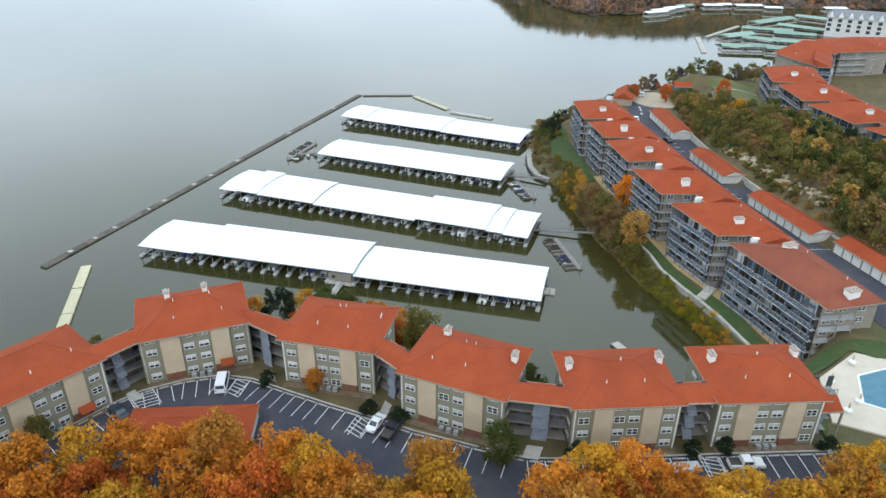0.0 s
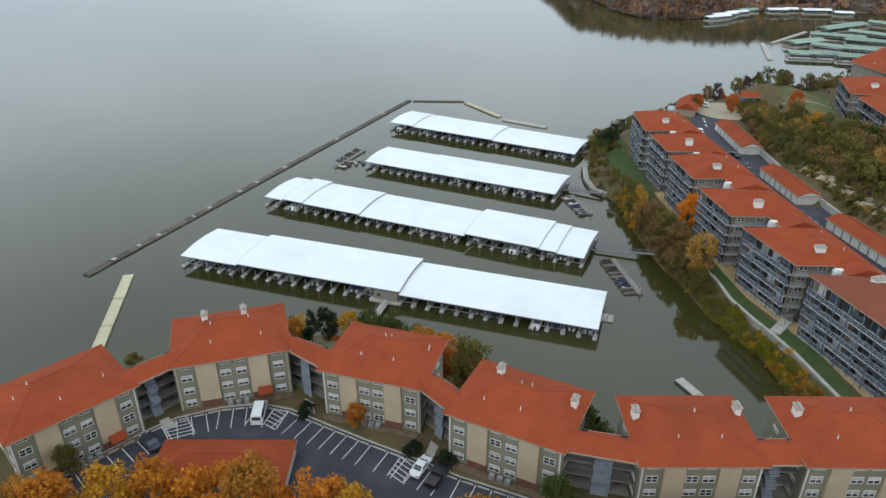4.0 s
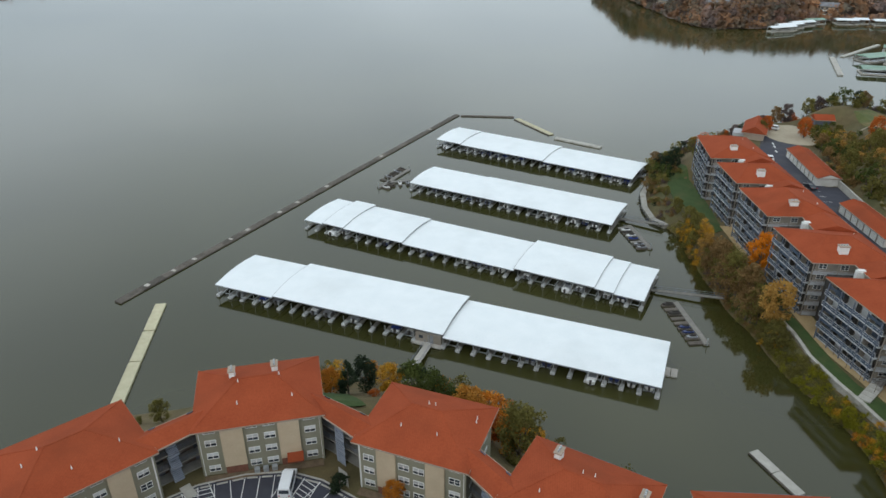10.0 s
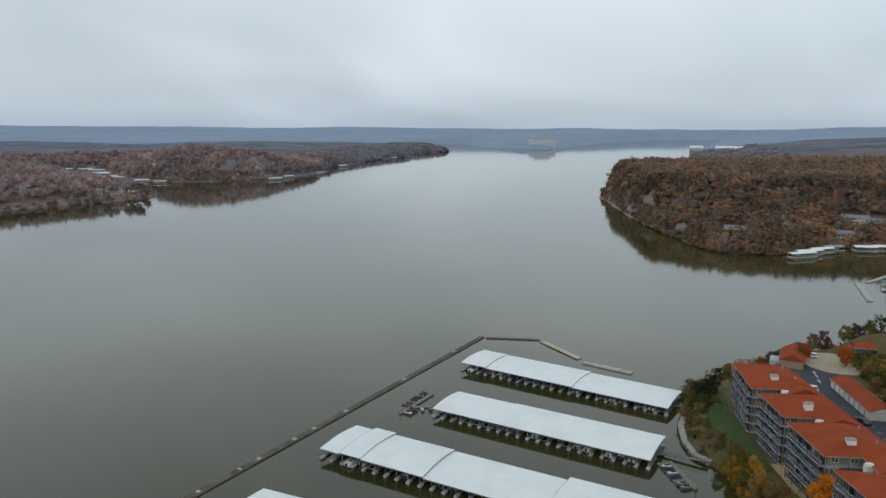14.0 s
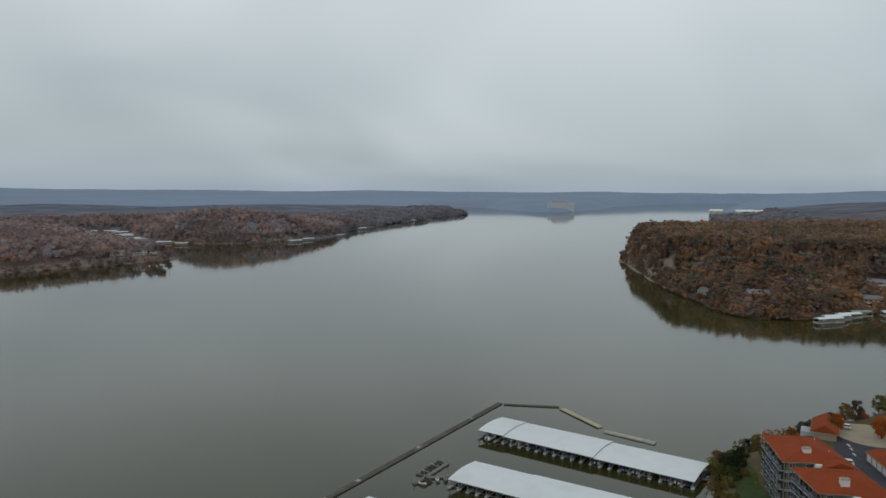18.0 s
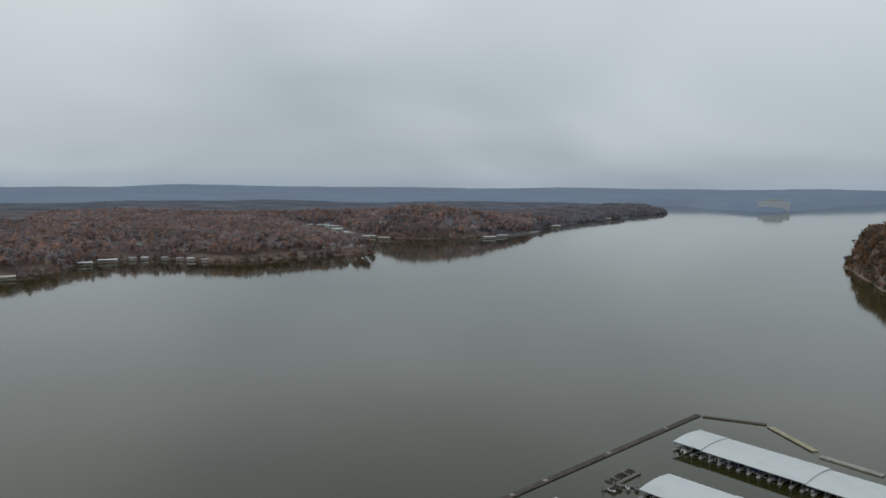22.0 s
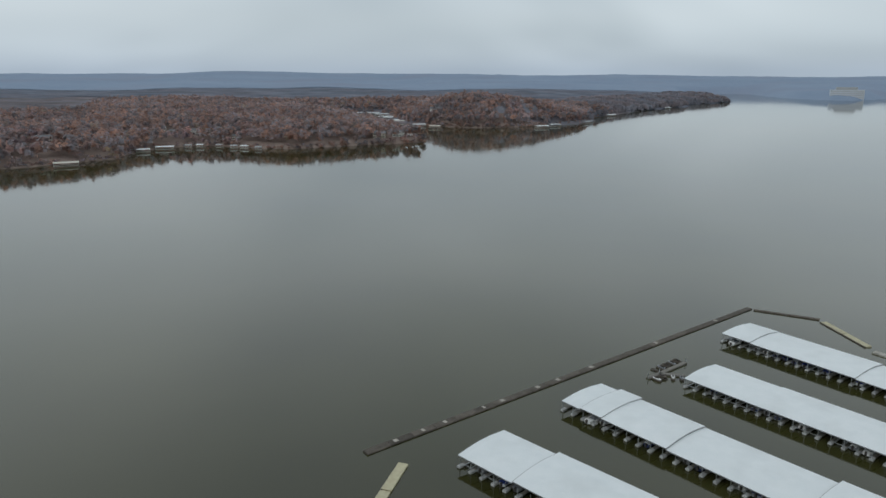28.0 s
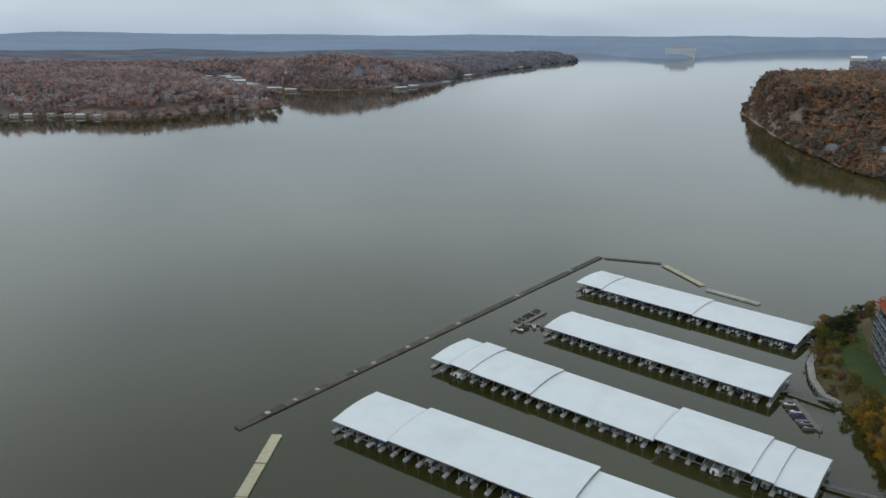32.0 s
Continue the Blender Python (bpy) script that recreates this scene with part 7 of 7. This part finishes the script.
def car(x, y, z, turn, body, kind, label, group="parked vehicles"):
    """A parked vehicle, nose towards +y before it is turned."""
    c = thing({"van": "van", "pickup": "pickup_truck"}.get(kind, "car"), pose(x, y, z, 0, 0, turn), label, {"van": "van", "pickup": "truck"}.get(kind, "car"), group)
    L, W, H = {"sedan": (4.7, 1.8, 1.45), "suv": (4.8, 1.9, 1.75), "van": (5.6, 2.0, 2.25), "pickup": (5.6, 1.95, 1.85)}[kind]
    hw = W / 2
    prof = {"sedan": [(0, 0.75), (0.12, 0.95), (0.22, 1.0), (0.36, 1.43), (0.62, 1.43), (0.76, 0.98), (0.97, 0.82), (1.0, 0.6)],
            "suv": [(0, 0.8), (0.02, 1.1), (0.1, 1.68), (0.16, 1.72), (0.6, 1.7), (0.73, 1.1), (0.97, 0.98), (1.0, 0.7)],
            "van": [(0, 0.8), (0.01, 1.2), (0.03, 2.15), (0.06, 2.22), (0.72, 2.2), (0.86, 1.2), (0.98, 1.05), (1.0, 0.7)],
            "pickup": [(0, 0.8), (0.0, 1.1), (0.34, 1.1), (0.36, 1.78), (0.62, 1.78), (0.72, 1.12), (0.97, 1.02), (1.0, 0.7)]}[kind]
    pts = [(-L / 2 + t * L, h) for t, h in prof] + [(L / 2, 0.38), (-L / 2, 0.38)]
    n = len(pts)
    s = Shape()
    top = max(h for _, h in prof)
    vs = []
    for sgn in (-1, 1):
        for yv, h in pts:
            inset = 0.16 * max(0, (h - 0.95) / (top - 0.95)) if h > 0.95 else 0
            vs.append((sgn * (hw - inset), yv, h))
    s.add(vs, [tuple(range(n)), tuple(range(2 * n - 1, n - 1, -1))] + [(i, n + i, n + (i + 1) % n, (i + 1) % n) for i in range(n)])
    b = bevelled(part("body", s, body, c), 0.05, 2)
    lo, hi = 1.0 if kind == "sedan" else 1.15, top - 0.12
    ys = {"sedan": (-0.8, 0.5), "suv": (-1.9, 0.75), "van": (-2.4, 1.35), "pickup": (-0.7, 0.72)}[kind]
    for sgn in (-1, 1):
        part("side_window", Shape().prism([(sgn * (hw - 0.10) - 0.06, ys[0]), (sgn * (hw - 0.10) + 0.06, ys[0]), (sgn * (hw - 0.10) + 0.06, ys[1]), (sgn * (hw - 0.10) - 0.06, ys[1])], lo, hi), PANE, c)
    f0 = {"sedan": (0.62, 1.42, 0.76, 0.99), "suv": (0.6, 1.69, 0.73, 1.12), "van": (0.72, 2.19, 0.86, 1.22), "pickup": (0.62, 1.77, 0.72, 1.13)}[kind]
    r0 = {"sedan": (0.36, 1.42, 0.22, 1.01), "suv": (0.1, 1.66, 0.02, 1.12), "van": (0.03, 2.1, 0.012, 1.3), "pickup": (0.36, 1.76, 0.345, 1.14)}[kind]
    for name, q, up in (("windscreen", f0, 1), ("rear_window", r0, -1)):
        y0, z0, y1, z1 = -L / 2 + q[0] * L, q[1], -L / 2 + q[2] * L, q[3]
        g = hw - 0.24
        o = 0.012
        part(name, Shape().add([(-g + 0.05, y0, z0 + o), (g - 0.05, y0, z0 + o), (g, y1 + up * o, z1 + o), (-g, y1 + up * o, z1 + o), (-g + 0.05, y0, z0 - 0.03), (g - 0.05, y0, z0 - 0.03), (g, y1, z1 - 0.03), (-g, y1, z1 - 0.03)], [(0, 1, 2, 3), (7, 6, 5, 4), (0, 4, 5, 1), (1, 5, 6, 2), (2, 6, 7, 3), (3, 7, 4, 0)]), PANE, c)
    for sx in (-1, 1):
        for yy in (-L * 0.30, L * 0.31):
            w = part("wheel", Shape().disc_x(sx * hw - 0.12, sx * hw + 0.02, yy, 0.34, 0.34), TYRE, c)
            part("rim", Shape().disc_x(sx * hw + (0.02 if sx > 0 else -0.135), sx * hw + (0.035 if sx > 0 else -0.12), yy, 0.34, 0.2, 10), CHROME, w)
        part("headlight", Shape().box(sx * hw * 0.72 - 0.2, L / 2 - 0.06, 0.66, sx * hw * 0.72 + 0.2, L / 2 + 0.015, 0.84), TRIM, c)
        part("tail_light", Shape().box(sx * hw * 0.8 - 0.14, -L / 2 - 0.015, 0.8, sx * hw * 0.8 + 0.14, -L / 2 + 0.05, 1.0), RED_GEL, c)
        part("mirror", Shape().box(sx * (hw + 0.1) - 0.1, L * 0.17, 1.0, sx * (hw + 0.1) + 0.1, L * 0.17 + 0.1, 1.15), body, c)
    if kind == "pickup":
        part("cargo_bed", Shape().box(-hw + 0.12, -L / 2 + 0.1, 1.08, hw - 0.12, -0.85, 1.112), DARK, c)
    return c


WHITE_CAR, BLACK_CAR, SILVER_CAR, NAVY_CAR, RED_CAR = paint("white_car_paint", (0.74, 0.75, 0.76)), paint("black_car_paint", (0.018, 0.02, 0.026)), paint("silver_car_paint", (0.42, 0.44, 0.46)), paint("dark_blue_car_paint", (0.03, 0.04, 0.06)), paint("red_car_paint", (0.30, 0.02, 0.02))
PZ = PARKING_Z + 0.14
car(-39.6, 100.9, PZ, 8, WHITE_CAR, "van", "white passenger van parked nose to the kerb")
car(-55.0, 92.8, PZ, 50, NAVY_CAR, "sedan", "dark blue car parked at the kerb")
car(-65.2, 83.5, PZ, 47, RED_CAR, "sedan", "red car parked at the kerb")
car(-11.0, 90.6, PZ, -24, WHITE_CAR, "sedan", "white car parked at the kerb")
car(-8.2, 89.2, PZ, -24, BLACK_CAR, "pickup", "black pickup truck parked at the kerb")
car(47.6, 81.9, PZ, -88, WHITE_CAR, "pickup", "white pickup truck parked across the stalls")
car(72.6, 262.5, 12.1, 78, WHITE_CAR, "suv", "white car parked on the drive", "drive vehicles")
car(73.4, 248.5, 12.1, 65, WHITE_CAR, "sedan", "white car parked on the drive", "drive vehicles")
car(79.2, 238.5, 12.1, 15, BLACK_CAR, "sedan", "dark car parked on the drive", "drive vehicles")
car(83.6, 297.2, 12.2, 70, WHITE_CAR, "suv", "white car by the turning circle", "drive vehicles")
tr = thing("boat_trailer", pose(37.6, 80.9, PZ, 0, 0, -84), "long flat boat trailer with pale bunks", "trailer")
part("frame", Shape().box(-1.0, -3.2, 0.55, 1.0, 2.6, 0.7).beam((0, 2.6, 0.6), (0, 4.2, 0.55), 0.16), GALV, tr)
for sx in (-1, 1):
    part("bunk", Shape().box(sx * 0.6 - 0.22, -3.1, 0.7, sx * 0.6 + 0.22, 2.4, 0.9), TRIM, tr)
    for yy in (-1.2, -0.3):
        part("wheel", Shape().disc_x(sx * 1.12 - 0.11, sx * 1.12 + 0.11, yy, 0.33, 0.33), TYRE, tr)
part("bed", Shape().box(-0.9, -3.0, 0.86, 0.9, 2.5, 0.96), SLAB, tr, "pale flat deck")


# ---- swimming pool ----
deck = [(66.5, 92.5), (76.5, 88), (92, 96), (91, 108), (80.5, 112.5), (70, 104.5)]
pool = thing("swimming_pool", pose(0, 0, 0), "turquoise swimming pool in a pale concrete terrace", "pool")
part("terrace", Shape().prism(deck, 10.5, 12.35), POOL_DECK, pool, "cream concrete terrace")
basin = [(74.6, 97.5), (81.0, 93.8), (88, 99), (83.5, 107), (77.6, 105)]
part("coping", Shape().prism([ray_out((81, 100), p, span((81, 100), p) + 0.5) for p in basin], 12.3, 12.44), TRIM, pool, "white coping")
part("pool_water", Shape().prism(basin, 12.3, 12.47), POOL, pool, "turquoise pool water")
for x, y in ((71.2, 103), (73.4, 97.2), (70.2, 94.8), (78, 108.6), (76, 91.2)):
    u = thing("patio_table", pose(x, y, 12.35), "round white patio table with a folded parasol", "table", "patio tables")
    part("tabletop", Shape().tube([(0, 0, 0.68), (0, 0, 0.74)], [0.7, 0.7], 14), TRIM, u)
    part("pole", Shape().tube([(0, 0, 0), (0, 0, 2.3)], [0.05, 0.04], 6), TRIM, u)
    part("parasol", Shape().tube([(0, 0, 1.2), (0, 0, 1.9), (0, 0, 2.4)], [0.2, 0.18, 0.03], 8), STUCCO, u)

# ---- sea wall, steps and path on the east shore ----
wall = thing("sea_wall", pose(0, 0, 0), "grey stone retaining wall with a pale coping along the lawn", "wall")
LINE = [(47.0, 195), (50.5, 185), (52.7, 180.6), (55.8, 167.4), (56.6, 158.8), (59.4, 149.8), (61.6, 144.3), (64.0, 136.8), (65.8, 128.6), (68.0, 119)]
for a, b in zip(LINE, LINE[1:]):
    n = max(1, round(span(a, b) / 4.5))
    for i in range(n):
        p, q = along(a, b, i / n), along(a, b, (i + 1) / n)
        panel = part("wall_panel", Shape().box(0.02, -0.3, 0.3, span(p, q) - 0.02, 0.4, 4.6), WALL_STONE, wall, m=frame_at(p, q))
        part("coping", Shape().box(0.0, -0.38, 4.6, span(p, q), 0.44, 4.78), CONCRETE, panel, "pale concrete coping")
path = thing("garden_path", pose(0, 0, 0), "pale concrete slab path across the lawn", "path")
for i in range(4):
    p, q = along((62.4, 145.0), (66.8, 150.0), i / 4), along((62.4, 145.0), (66.8, 150.0), (i + 0.94) / 4)
    part("slab", Shape().box(0, -1.2, 3.9, span(p, q), 1.2, 4.75 + 0.05 * i), CONCRETE, path, m=frame_at(p, q))
bridge = thing("footbridge", frame_at((66.4, 149.6), (70.6, 152.6)), "small arched dark footbridge from the lawn to the apartments", "footbridge")
for i in range(8):
    u0, u1 = i * 5.2 / 8, (i + 1) * 5.2 / 8
    z0, z1 = (4.75 + 0.75 * math.sin(math.pi * u / 5.2) for u in (u0, u1))
    part("plank", Shape().add([(u0, -0.8, z0), (u1, -0.8, z1), (u1, 0.8, z1), (u0, 0.8, z0), (u0, -0.8, z0 - 0.2), (u1, -0.8, z1 - 0.2), (u1, 0.8, z1 - 0.2), (u0, 0.8, z0 - 0.2)], [(0, 1, 2, 3), (7, 6, 5, 4), (0, 4, 5, 1), (1, 5, 6, 2), (2, 6, 7, 3), (3, 7, 4, 0)]), GREY_DECK, bridge)
for v in (-0.8, 0.8):
    rail = Shape()
    for i in range(8):
        a, b = ((u, v, 5.7 + 0.75 * math.sin(math.pi * u / 5.2)) for u in (i * 0.65, i * 0.65 + 0.65))
        rail.beam(a, b, 0.07).beam((a[0], v, a[2] - 1.0), a, 0.06)
    part("railing", rail, OLD_WOOD, bridge)
rng = random.Random(5)
kw = thing("shore_kerb", pose(0, 0, 0), "curved pale stone shore edging with dark tyres", "kerb")
KL = [(36.9, 229.6), (33.3, 233.6), (31.8, 242.5), (32.4, 253.6), (34.4, 260.5)]
for a, b in zip(KL, KL[1:]):
    part("edging", Shape().box(0, -0.9, 0.0, span(a, b) + 0.2, 0.9, 1.25), WALL_STONE, kw, m=frame_at(a, b))
    for i in range(4):
        p = along(a, b, (i + 0.5) / 4)
        part("tyre", Shape().disc_x(-0.15, 0.15, 0, 0.35, 0.4, 10), TYRE, kw, m=pose(p[0] - 1.1, p[1], 0.1))
# posts of young trees along the sandy strip
for i in range(11):
    p = along((64.2, 160), (76.0, 118), i / 10)
    s = thing("staked_sapling", pose(p[0] - 2.6, p[1], 4.5), "thin bare sapling in the sandy strip", "sapling", "saplings")
    part("stem", Shape().tube([(0, 0, -0.3), (0.05, 0, 1.6), (0.12, 0.05, 2.8)], [0.06, 0.05, 0.02], 5), BARK, s)
    part("twigs", Shape().tube([(0.05, 0, 1.5), (0.5, 0.2, 2.4)], [0.03, 0.01], 4).tube([(0.05, 0, 1.7), (-0.4, -0.1, 2.5)], [0.03, 0.01], 4), BARK, s)
